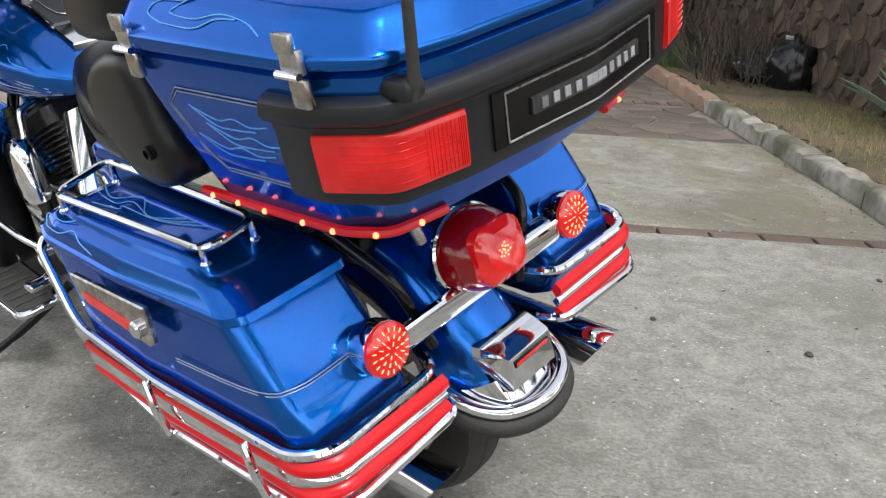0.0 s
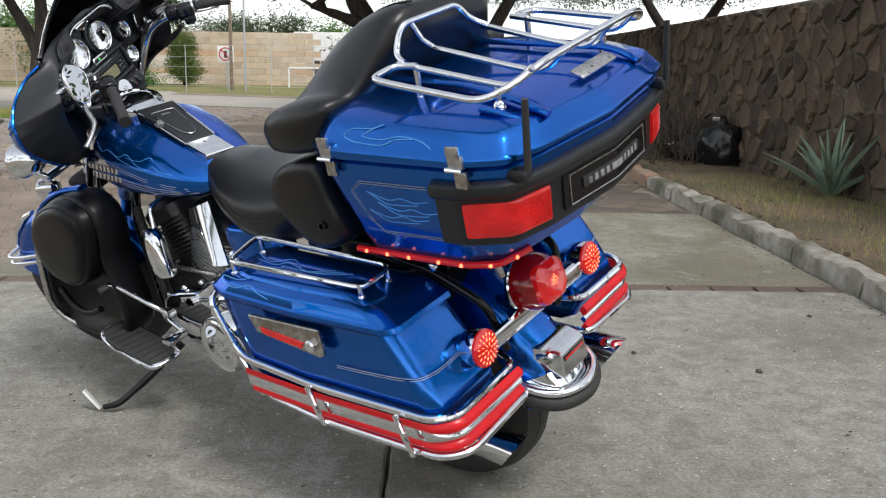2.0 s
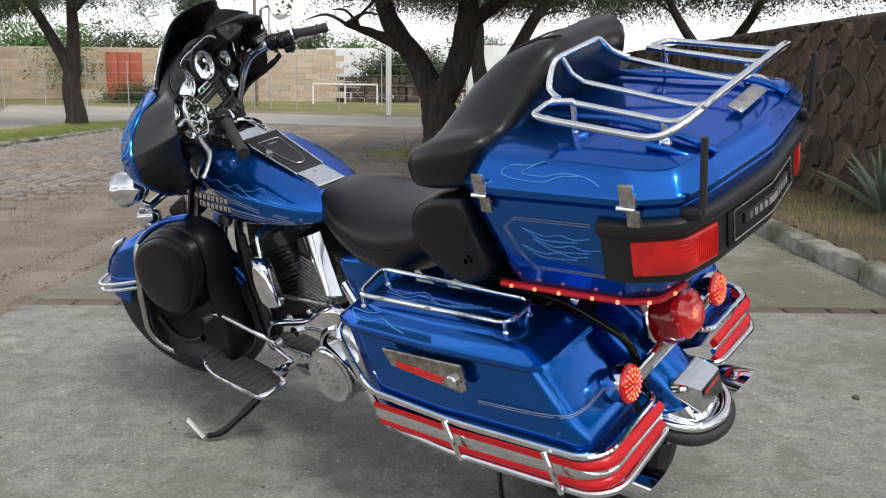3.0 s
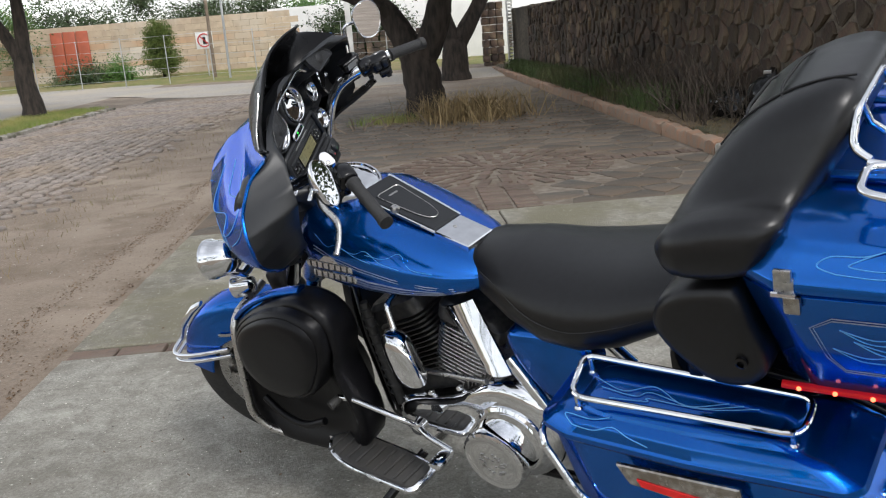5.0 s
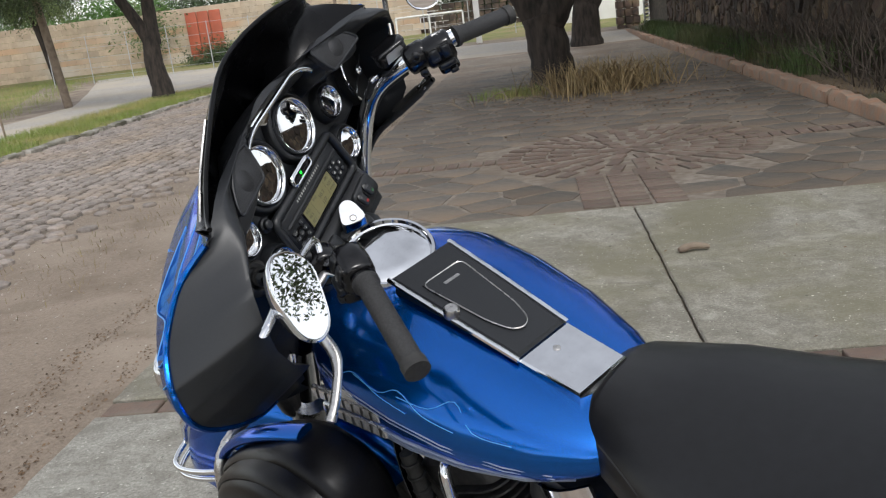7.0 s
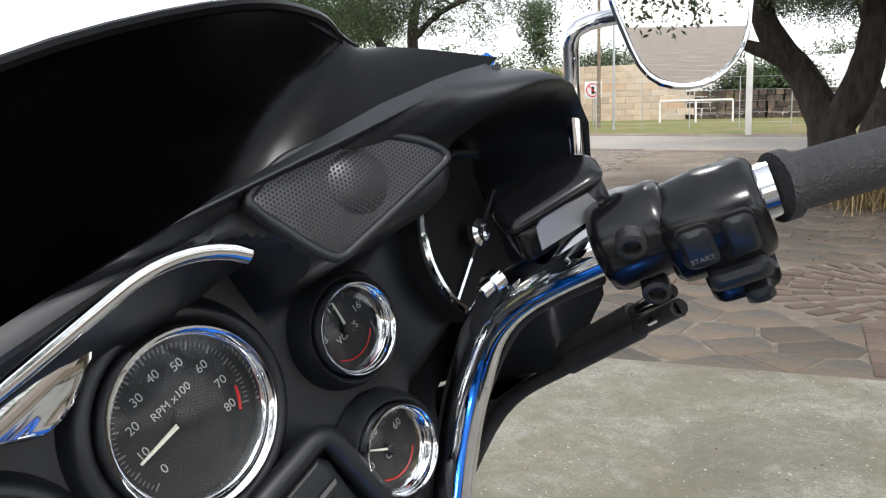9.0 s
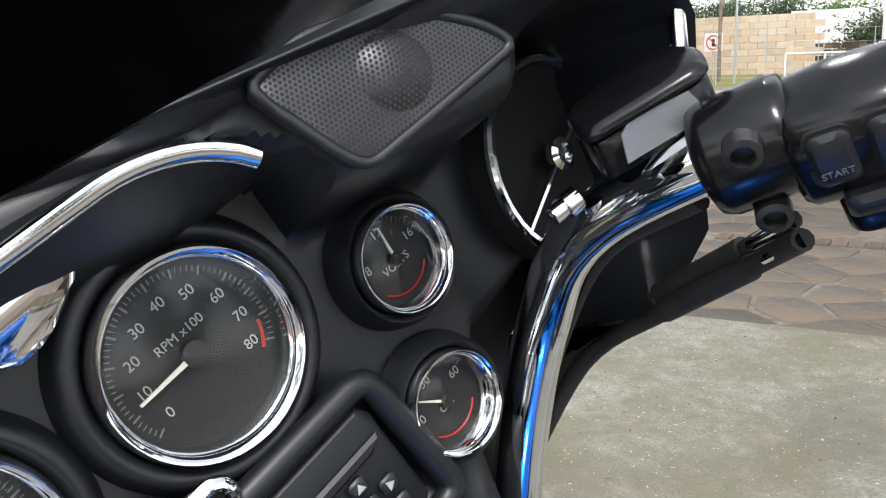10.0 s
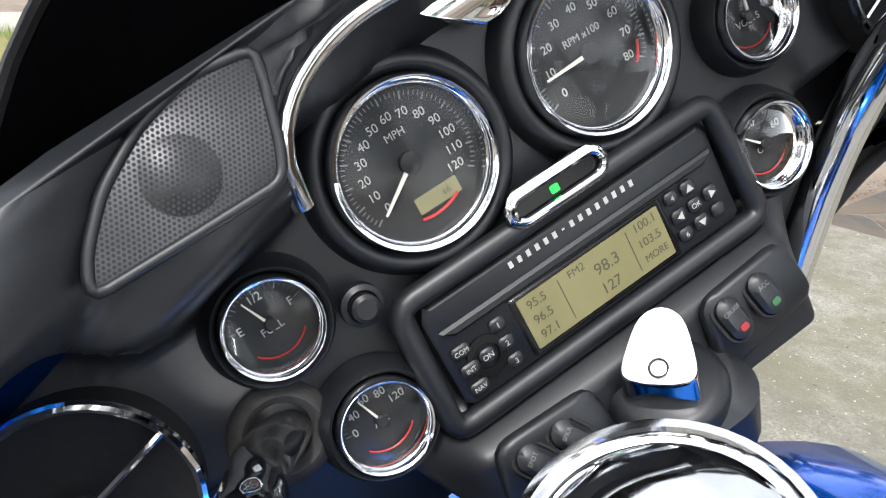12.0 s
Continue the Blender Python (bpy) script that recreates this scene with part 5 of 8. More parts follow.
    for off in (0.0, 0.006):
        bp("coach_line", bar([(side_x(y, z), y, z) for y, z in ((0.0, 1.082 + off), (0.18, 1.082 + off), (0.212 + off, 1.06), (0.19 + off, 0.985), (0.17, 0.955 - off), (0.0, 0.955 - off))], 0.0011, 5), GREYSTRIPE, body)
    return body


build_trunk()


# ---- saddlebags ----
def sm(a, b, x):
    t = min(1.0, max(0.0, (x - a) / (b - a)))
    return t * t * (3 - 2 * t)


def bag_ring(z, yr, yf, inset=0.0):
    pts = [(-0.20, yr + 0.014), (-0.214, yr), (-0.404, yr + 0.004), (-0.429, yr + 0.030), (-0.443, 0.45), (-0.436, yf - 0.08), (-0.412, yf - 0.014), (-0.385, yf), (-0.225, yf), (-0.20, yf - 0.025)]
    cx, cy = -0.32, (yr + yf) / 2
    out = []
    for x, y in pts:
        kx, ky = 1 - inset / 0.12, 1 - inset / ((yf - yr) / 2)
        out.append((cx + (x - cx) * kx, cy + (y - cy) * ky, z))
    return rounded(out, 0.014, 6, True)


def build_bag(s):
    fix = MIR if s > 0 else None

    def q(name, bm, mat, parent=BIKE, label="", smooth=26.0):
        return bp(name, bm, mat, parent, label, fix.copy() if fix else None, smooth)

    bm = bmesh.new()
    loft(bm, [bag_ring(0.425, 0.10, 0.62, 0.055), bag_ring(0.435, 0.07, 0.67, 0.032), bag_ring(0.46, 0.045, 0.70, 0.016), bag_ring(0.51, 0.030, 0.725, 0.002), bag_ring(0.545, 0.034, 0.735, 0.0), bag_ring(0.60, 0.062, 0.75, 0.001), bag_ring(0.66, 0.098, 0.765, 0.002), bag_ring(0.725, 0.140, 0.78, 0.004), bag_ring(0.728, 0.143, 0.78, 0.010)])
    bag = q("saddlebag", bm, BLUE, label="blue hard saddlebag")
    bm = bmesh.new()
    loft(bm, [bag_ring(0.729, 0.143, 0.785, 0.008), bag_ring(0.731, 0.128, 0.795, -0.001), bag_ring(0.735, 0.126, 0.796, -0.003), bag_ring(0.747, 0.132, 0.796, -0.003), bag_ring(0.752, 0.140, 0.79, 0.002), bag_ring(0.770, 0.168, 0.775, 0.008), bag_ring(0.776, 0.178, 0.768, 0.012), bag_ring(0.782, 0.196, 0.758, 0.024), bag_ring(0.785, 0.215, 0.748, 0.034), bag_ring(0.792, 0.226, 0.742, 0.038), bag_ring(0.797, 0.24, 0.732, 0.047), bag_ring(0.799, 0.27, 0.72, 0.07)])
    lid = q("lid", bm, BLUE, bag)
    bm = bmesh.new()
    loft(bm, [bag_ring(0.7265, 0.140, 0.781, 0.001), bag_ring(0.731, 0.138, 0.785, 0.001)])
    q("seal", bm, STITCH, bag)
    rail = q("lid_rail", bar(rounded([(-0.395, 0.712, 0.818), (-0.262, 0.742, 0.826), (-0.279, 0.238, 0.827), (-0.375, 0.243, 0.812)], 0.035, closed=True), 0.0068, 10, True), CHROME, bag, "chrome rail on the lid")
    for x, y in ((-0.39, 0.70), (-0.266, 0.725), (-0.28, 0.255), (-0.373, 0.26)):
        q("rail_foot", lathe(bmesh.new(), ((0.011, 0), (0.010, 0.006), (0.006, 0.01), (0.006, 0.04)), Matrix.Translation((x, y, 0.780)), 12), CHROME, rail)
    # latch plate with reflector
    A, B, C = Vector((-0.452, 0.595, 0.716)), Vector((-0.452, 0.335, 0.722)), Vector((-0.444, 0.325, 0.661))
    m = frame_of((A + B) / 2, B - A, (-1, 0, 0.1))
    pl = q("latch_plate", prism(bmesh.new(), [(-0.130, 0.0), (-0.105, -0.045), (0.118, -0.072), (0.134, -0.060), (0.126, 0.002)][::-1], 0.0, 0.010, m, 0.003), WORN, bag, "tarnished chrome latch plate")
    q("reflector", prism(bmesh.new(), [(-0.085, -0.026), (-0.075, -0.042), (0.06, -0.056), (0.07, -0.040)][::-1], 0.010, 0.013, m), REDLENS, pl)
    q("lock", lathe(bmesh.new(), ((0.016, 0), (0.016, 0.012), (0.012, 0.016)), m @ Matrix.Translation((0.098, -0.042, 0.006)), 16), CHROME, pl)
    for dz in (0.0, 0.006):
        q("coach_line", bar(curve([(-0.20, 0.075, 0.622 + dz), (-0.30, 0.069, 0.622 + dz), (-0.385, 0.073, 0.622 + dz), (-0.428, 0.12, 0.622 + dz), (-0.444, 0.32, 0.618 + dz)], 5), 0.0011, 5), GREYSTRIPE, bag)
    for pts in ([(0.70, 0.772), (0.72, 0.785), (0.66, 0.783), (0.62, 0.79)], [(0.70, 0.772), (0.65, 0.77), (0.61, 0.778), (0.57, 0.770), (0.52, 0.755)]):
        q("flame_line", bar(curve([(-0.434 - (z < 0.775) * 0.002 + max(0, z - 0.768) * 1.2, y, z) for y, z in pts], 5), 0.0012, 5), PINSTRIPE, lid)
    for k in range(3):
        q("flame_line", bar(curve([(-0.30 - 0.03 * k, 0.70 - 0.03 * k, 0.8015), (-0.33 - 0.01 * k, 0.62 - 0.03 * k, 0.8015), (-0.30 - 0.02 * k, 0.56, 0.8015), (-0.34, 0.48 - 0.02 * k, 0.8010), (-0.31, 0.40 - 0.03 * k, 0.8015)], 5), 0.0012, 5), PINSTRIPE, lid)
    # guard
    G = 0.0092
    guard = q("saddlebag_guard", bar(rounded([(-0.25, 0.80, 0.70), (-0.40, 0.80, 0.715), (-0.432, 0.785, 0.70), (-0.447, 0.70, 0.558), (-0.458, 0.40, 0.548), (-0.445, 0.045, 0.545), (-0.40, 0.000, 0.545), (-0.17, 0.000, 0.553), (-0.15, 0.06, 0.556)], 0.05, 5), G), CHROME, BIKE, "chrome saddlebag guard rail")
    q("lower_rail", bar(rounded([(-0.25, 0.66, 0.40), (-0.43, 0.66, 0.44), (-0.462, 0.40, 0.452), (-0.45, 0.03, 0.450), (-0.40, -0.022, 0.450), (-0.16, -0.022, 0.462), (-0.14, 0.03, 0.465)], 0.05, 5), G), CHROME, guard)
    q("front_brace", bar([(-0.447, 0.70, 0.556), (-0.436, 0.655, 0.445)], 0.009), CHROME, guard)
    for y in (0.40, 0.11):
        q("brace", bar([(-0.470, y + 0.02, 0.552), (-0.477, y - 0.004, 0.500), (-0.472, y - 0.016, 0.450)], 0.0075), CHROME, guard)

    def side_band(z0, z1, y0, y1, bulge, mat, name, label="", slim=0.35):
        rows = []
        path = rounded([(-0.452, y0, 0), (-0.458, 0.40, 0), (-0.446, 0.042, 0), (-0.405, -0.004, 0), (-0.16, -0.004, 0)], 0.05, 6)
        path = [p for p in path if p.y <= y0 + 1e-4 and (p.y >= y1 or y1 < 0)]
        for i, p in enumerate(path):
            t = path[min(i + 1, len(path) - 1)] - path[max(i - 1, 0)]
            nrm = Vector((-abs(t.y), -abs(t.x), 0)).normalized()
            side = sm(0.0, 0.10, p.y)
            zc, h, bu = (z0 + z1) / 2, (z1 - z0) / 2 * (1 - slim * side), bulge * (1 - 0.75 * side)
            rows.append([p + nrm * e + Vector((0, 0, zc + h * f)) for e, f in ((0, -1), (bu, -0.5), (bu * 1.1, 0), (bu, 0.5), (0, 1), (-0.01, 0))])
        bm2 = bmesh.new()
        loft(bm2, rows)
        return q(name, bm2, mat, guard, label, 60)

    side_band(0.505, 0.536, 0.68, -1, 0.012, REDSTRIP, "light_bar", "red light bar")
    side_band(0.483, 0.505, 0.68, -1, 0.006, CHROME, "trim_band", "", -0.5)
    side_band(0.456, 0.483, 0.67, -1, 0.012, REDSTRIP, "light_bar", "red light bar")
    return bag


build_bag(-1)
build_bag(1)


# ---- rear fender, lamps, wheel ----
def arch(center, radius, half, a0, a1, drop, n=22, thick=0.006, cross=9, flare=0.0):
    """A mudguard: an arched section swept round the axle from angle a0 to a1 (0 is ahead, 90 is up)."""
    bm = bmesh.new()
    rings = []
    for i in range(n + 1):
        a = radians(a0 + (a1 - a0) * i / n)
        e = Vector((0, math.cos(a), math.sin(a)))
        out = radius + flare * max(0.0, (math.degrees(a) - 120) / 50) ** 2
        ring = []
        for off in (0, -thick):
            row = []
            for j in range(cross):
                t = -1 + 2 * j / (cross - 1)
                d = -drop * max(0, abs(t) ** 3.2)
                row.append(Vector(center) + e * (out + off + d) + Vector((half * math.copysign(abs(t) ** 0.8, t) * (1 if off == 0 else 0.96), 0, 0)))
            ring += row if off == 0 else row[::-1]
        rings.append(ring)
    loft(bm, rings)
    return bm


AX = (0.0, 0.37, 0.33)
fender = bp("rear_fender", arch(AX, 0.40, 0.104, 62, 170, 0.10, flare=0.045), BLUE, label="blue rear fender")
tip = bp("fender_tip", arch(AX, 0.408, 0.116, 161, 173, 0.10, 6, 0.02, flare=0.045), CHROME, fender, "chrome fender tip")
bp("fender_trim", bar(curve([(-0.128, 0.05, 0.425), (-0.124, -0.01, 0.408), (-0.085, -0.072, 0.394), (0, -0.098, 0.388), (0.085, -0.072, 0.394), (0.124, -0.01, 0.408), (0.128, 0.05, 0.425)], 6), 0.014, 12, flat=1.3), RUBBER, fender, "black rubber fender edge")
bp("tip_rail", bar(curve([(-0.122, 0.05, 0.456), (-0.117, -0.012, 0.438), (-0.08, -0.068, 0.424), (0, -0.092, 0.418), (0.08, -0.068, 0.424), (0.117, -0.012, 0.438), (0.122, 0.05, 0.456)], 6), 0.013, 12), CHROME, fender)
bm = bmesh.new()
loft(bm, [[Vector(p) for p in ring] for ring in (
    [(-0.070, 0.010, 0.530), (0.070, 0.010, 0.530), (0.070, 0.010, 0.440), (-0.070, 0.010, 0.440)],
    [(-0.062, -0.030, 0.526), (0.062, -0.030, 0.526), (0.066, -0.040, 0.446), (-0.066, -0.040, 0.446)],
    [(-0.057, -0.060, 0.518), (0.057, -0.060, 0.518), (0.059, -0.068, 0.456), (-0.059, -0.068, 0.456)],
    [(-0.054, -0.063, 0.516), (0.054, -0.063, 0.516), (0.056, -0.071, 0.459), (-0.056, -0.071, 0.459)])])
lamp = bp("tip_lamp", bm, CHROME, fender, "chrome fender tip lamp with red lens", smooth=25)
bp("lens_recess", box(bmesh.new(), (0, -0.0655, 0.503), (0.094, 0.004, 0.013), 0.002), GLOSSBLACK, lamp)
bp("tip_lens", box(bmesh.new(), (0, -0.0665, 0.503), (0.088, 0.005, 0.008), 0.002), REDLAMP, lamp)
for s in (-1, 1):
    for k in range(3):
        bp("flame_line", bar(curve([(s * (0.01 + 0.014 * k), 0.055 - 0.012 * k, 0.585 - 0.03 * k), (s * (0.03 + 0.012 * k), 0.045 - 0.015 * k, 0.56 - 0.03 * k), (s * (0.016 + 0.01 * k), 0.022 - 0.012 * k, 0.535 - 0.03 * k), (s * (0.04 + 0.01 * k), 0.015 - 0.014 * k, 0.505 - 0.03 * k)], 5), 0.0012, 5), PINSTRIPE, fender)

tm = frame_of((0.0, 0.052, 0.680), (1, 0, 0), (0, -1, 0.22))
tail = bp("tail_lamp", lathe(bmesh.new(), ((0.04, -0.02), (0.068, -0.012), (0.076, -0.002), (0.076, 0.004), (0.072, 0.007), (0.069, 0.004))), CHROME, BIKE, "red domed tail lamp, lit", tm @ Matrix.Diagonal((1.18, 1.05, 1, 1)))
# the dome's darker sides are put into its colour, beside the glowing front
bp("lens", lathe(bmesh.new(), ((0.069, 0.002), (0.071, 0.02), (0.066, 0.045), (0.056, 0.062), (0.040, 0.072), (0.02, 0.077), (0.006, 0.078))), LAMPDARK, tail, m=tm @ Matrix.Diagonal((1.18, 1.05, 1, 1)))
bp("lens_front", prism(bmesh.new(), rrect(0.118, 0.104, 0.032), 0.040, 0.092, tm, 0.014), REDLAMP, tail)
for k in range(14):
    r, a = 0.0038 * math.sqrt(k), 2.4 * k
    bp("bulb_facet", box(bmesh.new(), (r * math.cos(a) - 0.006, r * math.sin(a) + 0.004, 0.0924), (0.0034, 0.0028, 0.0014), 0.0), LEDGLOW, tail, m=tm)

bar_m = frame_of((0, 0.032, 0.615), (1, 0, 0), (0, -1, -0.12))
light_bar = bp("lamp_bar", prism(bmesh.new(), rrect(0.46, 0.050, 0.008), -0.006, 0.008, bar_m, 0.004), CHROME, BIKE, "chrome lamp bar")
for s in (-1, 1):
    ind_m = frame_of((s * 0.254 + 0.012, 0.045, 0.624), (1, 0, 0), (0, -1, 0.12))
    ind = bp("indicator", lathe(bmesh.new(), ((0.006, -0.052), (0.026, -0.046), (0.040, -0.030), (0.046, -0.01), (0.048, 0.012), (0.047, 0.02)), None, 28), CHROME, BIKE, "chrome indicator with red lit lens", ind_m)
    lens = bp("lens", lathe(bmesh.new(), ((0.0465, 0.014), (0.0465, 0.026), (0.040, 0.031), (0.02, 0.034), (0.004, 0.035)), None, 28), REDLAMP, ind, m=ind_m)
    for ringr, cnt in ((0.035, 18), (0.023, 12), (0.011, 6)):
        for k in range(cnt):
            a = 2 * math.pi * k / cnt
            bp("diode", box(bmesh.new(), (ringr, 0, 0.0345 if ringr < 0.03 else 0.0322), (0.0070, 0.0015, 0.002), 0, None), LEDGLOW, lens, m=ind_m @ Matrix.Rotation(a, 4, "Z"))


def wheel(c, radius, width, m=None, name="wheel"):
    base = (m or Matrix()) @ frame_of(c, (0, 1, 0), (1, 0, 0))
    h = width / 2
    tyre = bp(name, lathe(bmesh.new(), ((radius * 0.68, -h * 0.8), (radius * 0.82, -h), (radius * 0.95, -h * 0.82), (radius * 0.995, -h * 0.35), (radius, 0), (radius * 0.995, h * 0.35), (radius * 0.95, h * 0.82), (radius * 0.82, h), (radius * 0.68, h * 0.8)), None, 48, False), RUBBER, BIKE, "black rubber tyre on a cast wheel", base)
    bp("rim", lathe(bmesh.new(), ((radius * 0.60, -h * 0.7), (radius * 0.69, -h * 0.82), (radius * 0.66, 0), (radius * 0.69, h * 0.82), (radius * 0.60, h * 0.7)), None, 48, False), SATIN, tyre, m=base)
    bp("hub", lathe(bmesh.new(), ((0.02, -h * 0.9), (0.06, -h * 0.8), (0.05, 0), (0.06, h * 0.8), (0.02, h * 0.9)), None, 24), DARKMETAL, tyre, m=base)
    for k in range(9):
        a = 2 * math.pi * k / 9
        bp("spoke", tube(bmesh.new(), [(0.05 * math.cos(a), 0.05 * math.sin(a), 0), (radius * 0.64 * math.cos(a), radius * 0.64 * math.sin(a), 0)], 0.014, 8), SATIN, tyre, m=base)
    for g in (-0.3, 0.3):
        bp("tread_groove", lathe(bmesh.new(), ((radius * 0.994, g * h - 0.003), (radius * 0.999, g * h), (radius * 0.994, g * h + 0.003)), None, 48, False), STITCH, tyre, m=base)
    return tyre


wheel(AX, 0.325, 0.14)
# exhausts
for s, x, z in ((-1, -0.19, 0.305), (1, 0.225, 0.375)):
    y0 = 0.02 if s < 0 else -0.05
    pts = [(x, y0, z - 0.012), (x, 0.3, z), (x * 0.98, 0.62, z + 0.005), (x * 0.95, 0.78, z + 0.008)]
    bm = bmesh.new()
    rings = []
    for p, r in zip(curve(pts, 5), [0.047] * 13 + [0.042, 0.034, 0.03]):
        slash = 0.55 if p.y < y0 + 0.005 else 0
        rings.append([Vector((p.x + r * math.cos(a), p.y + slash * r * math.sin(a) * -1.4, p.z + r * math.sin(a))) for a in [2 * math.pi * k / 22 for k in range(22)]])
    loft(bm, rings, cap=False)
    ex = bp("exhaust", bm, CHROME, BIKE, "chrome slash-cut exhaust silencer")
    bm = bmesh.new()
    loft(bm, [[Vector((x + 0.043 * math.cos(a), y0 + 0.044 - 0.75 * 0.043 * math.sin(a) + d, z - 0.012 + 0.043 * math.sin(a))) for a in [2 * math.pi * k / 22 for k in range(22)]] for d in (-0.035, 0.2)])
    bp("exhaust_bore", bm, STITCH, ex)
# frame struts and shocks between fender and bags
for s in (-1, 1):
    bp("support_rail", bar(rounded([(s * 0.12, 0.05, 0.55), (s * 0.17, 0.06, 0.70), (s * 0.19, 0.20, 0.78), (s * 0.18, 0.40, 0.80)], 0.04), 0.011), GLOSSBLACK, BIKE, "black support rail")
    bp("trunk_bracket", bar(rounded([(s * 0.15, 0.22, 0.87), (s * 0.16, 0.20, 0.78), (s * 0.14, 0.36, 0.70)], 0.03), 0.012), GLOSSBLACK, BIKE, "black trunk bracket")
    bp("bolt", lathe(bmesh.new(), ((0.011, 0), (0.011, 0.008), (0.007, 0.011)), frame_of((s * 0.205, 0.17, 0.80), (0, 1, 0), (s, 0, 0)), 12), CHROME)
    bp("shock_absorber", bar([(s * 0.155, 0.36, 0.36), (s * 0.155, 0.42, 0.62)], 0.03, 14), GLOSSBLACK, BIKE, "black rear shock absorber")
bp("cable_plug", bar([(-0.135, 0.06, 0.86), (-0.128, 0.045, 0.80), (-0.12, 0.035, 0.755)], [0.010, 0.013, 0.009], 10), SATIN, BIKE, "grey cable connector")
bp("inner_fender", box(bmesh.new(), (0, 0.42, 0.70), (0.22, 0.42, 0.16), 0.05), GLOSSBLACK, BIKE, "black inner fender under the trunk")


# ---- seat and backrest ----
def body_loft(rows, n=28, power=2.5, x0=lambda y: 0.0):
    """Sections across the bike: (y, top, bottom, half width)."""
    bm = bmesh.new()
    loft(bm, [ring_pts((x0(y), y, (t + b) / 2), (1, 0, 0), (0, 0, 1), w, (t - b) / 2, n, power) for y, t, b, w in rows])
    return bm


seat = bp("seat", body_loft([(1.19, 0.925, 0.89, 0.03), (1.175, 0.943, 0.87, 0.07), (1.12, 0.960, 0.83, 0.118), (1.0, 0.956, 0.765, 0.175), (0.90, 0.946, 0.728, 0.205), (0.80, 0.950, 0.725, 0.217), (0.70, 0.962, 0.755, 0.214), (0.60, 0.985, 0.81, 0.205), (0.50, 1.0, 0.85, 0.19), (0.40, 1.0, 0.86, 0.17), (0.33, 0.98, 0.87, 0.14)], 32, 2.3), LEATHER, label="black vinyl two-up seat", smooth=60)
bp("seat_seam", bar(curve([(-0.095, 1.135, 0.93), (-0.150, 1.03, 0.905), (-0.196, 0.93, 0.86), (-0.214, 0.82, 0.84), (-0.212, 0.70, 0.865), (-0.20, 0.58, 0.91)], 6), 0.0022, 6), STITCH, seat)


def back_ring(x):
    mid = [(0.49, 1.125), (0.513, 1.165), (0.48, 1.215), (0.432, 1.28), (0.385, 1.332), (0.318, 1.376), (0.25, 1.400), (0.205, 1.404), (0.178, 1.388), (0.180, 1.33), (0.222, 1.25), (0.285, 1.16), (0.36, 1.12)]
    end = [(0.474, 1.122), (0.492, 1.15), (0.495, 1.177), (0.478, 1.205), (0.44, 1.225), (0.38, 1.242), (0.32, 1.25), (0.278, 1.248), (0.262, 1.235), (0.268, 1.205), (0.285, 1.17), (0.32, 1.135), (0.40, 1.118)]
    t = min(1.0, max(0.0, (abs(x) - 0.15) / 0.13))
    t = t * t * (3 - 2 * t)
    k = 1.0 if abs(x) < 0.35 else (0.86 if abs(x) < 0.368 else 0.55)
    pts = []
    for (a, b), (c, d) in zip(mid, end):
        y, z = a + (c - a) * t, b + (d - b) * t
        pts.append((x, 0.38 + (y - 0.38) * k if abs(x) > 0.3 else y, 1.18 + (z - 1.18) * k if abs(x) > 0.3 else z))
    return curve(pts, 2, True)


bm = bmesh.new()
loft(bm, [back_ring(x) for x in (-0.375, -0.36, -0.34, -0.30, -0.27, -0.24, -0.21, -0.18, -0.14, -0.07, 0, 0.07, 0.14, 0.18, 0.21, 0.24, 0.27, 0.30, 0.34, 0.36, 0.375)])
back = bp("backrest", bm, LEATHER, label="black wrap-around passenger backrest", smooth=60)
for zz, yy in ((1.376, 0.320), (1.332, 0.387)):
    bp("backrest_seam", bar(curve([(-0.16, yy - 0.02, zz - 0.004), (-0.08, yy + 0.002, zz + 0.004), (0, yy + 0.004, zz + 0.005), (0.08, yy + 0.002, zz + 0.004), (0.16, yy - 0.02, zz - 0.004)], 4), 0.0028, 6), STITCH, back)
bp("backrest_seam", bar(curve([(-0.10, 0.19, 1.408), (-0.105, 0.25, 1.402), (-0.11, 0.318, 1.378), (-0.115, 0.385, 1.334), (-0.12, 0.432, 1.282)], 5), 0.0024, 6), STITCH, back)
for s in (-1, 1):
    out = [(0.522, 1.01), (0.505, 1.055), (0.460, 1.09), (0.39, 1.108), (0.345, 1.10), (0.322, 1.02), (0.302, 0.94), (0.33, 0.89), (0.40, 0.880), (0.455, 0.915), (0.505, 0.965)]
    bm = bmesh.new()
    cy, cz = 0.42, 1.0
    loft(bm, [curve([(s * x, cy + (y - cy) * k, cz + (z - cz) * k) for y, z in out], 3, True) for x, k in ((0.17, 0.9), (0.19, 1.0), (0.325, 1.0), (0.348, 0.96), (0.359, 0.86), (0.362, 0.7))])
    pod = bp("speaker_pod", bm, LEATHER, BIKE, "black padded rear speaker pod", smooth=60)
    bp("pod_jack", lathe(bmesh.new(), ((0.012, 0), (0.012, 0.01), (0.007, 0.012), (0.006, 0.004)), frame_of((s * 0.360, 0.345, 0.955), (0, 1, 0), (s, 0, 0)), 14), GLOSSBLACK, pod)
    bp("pod_bracket", box(bmesh.new(), (s * 0.30, 0.46, 0.885), (0.03, 0.03, 0.05), 0.006), GLOSSBLACK, pod)


# ---- tank and console ----
def tx(y):
    return -0.014 + (y - 1.245) * 0.13


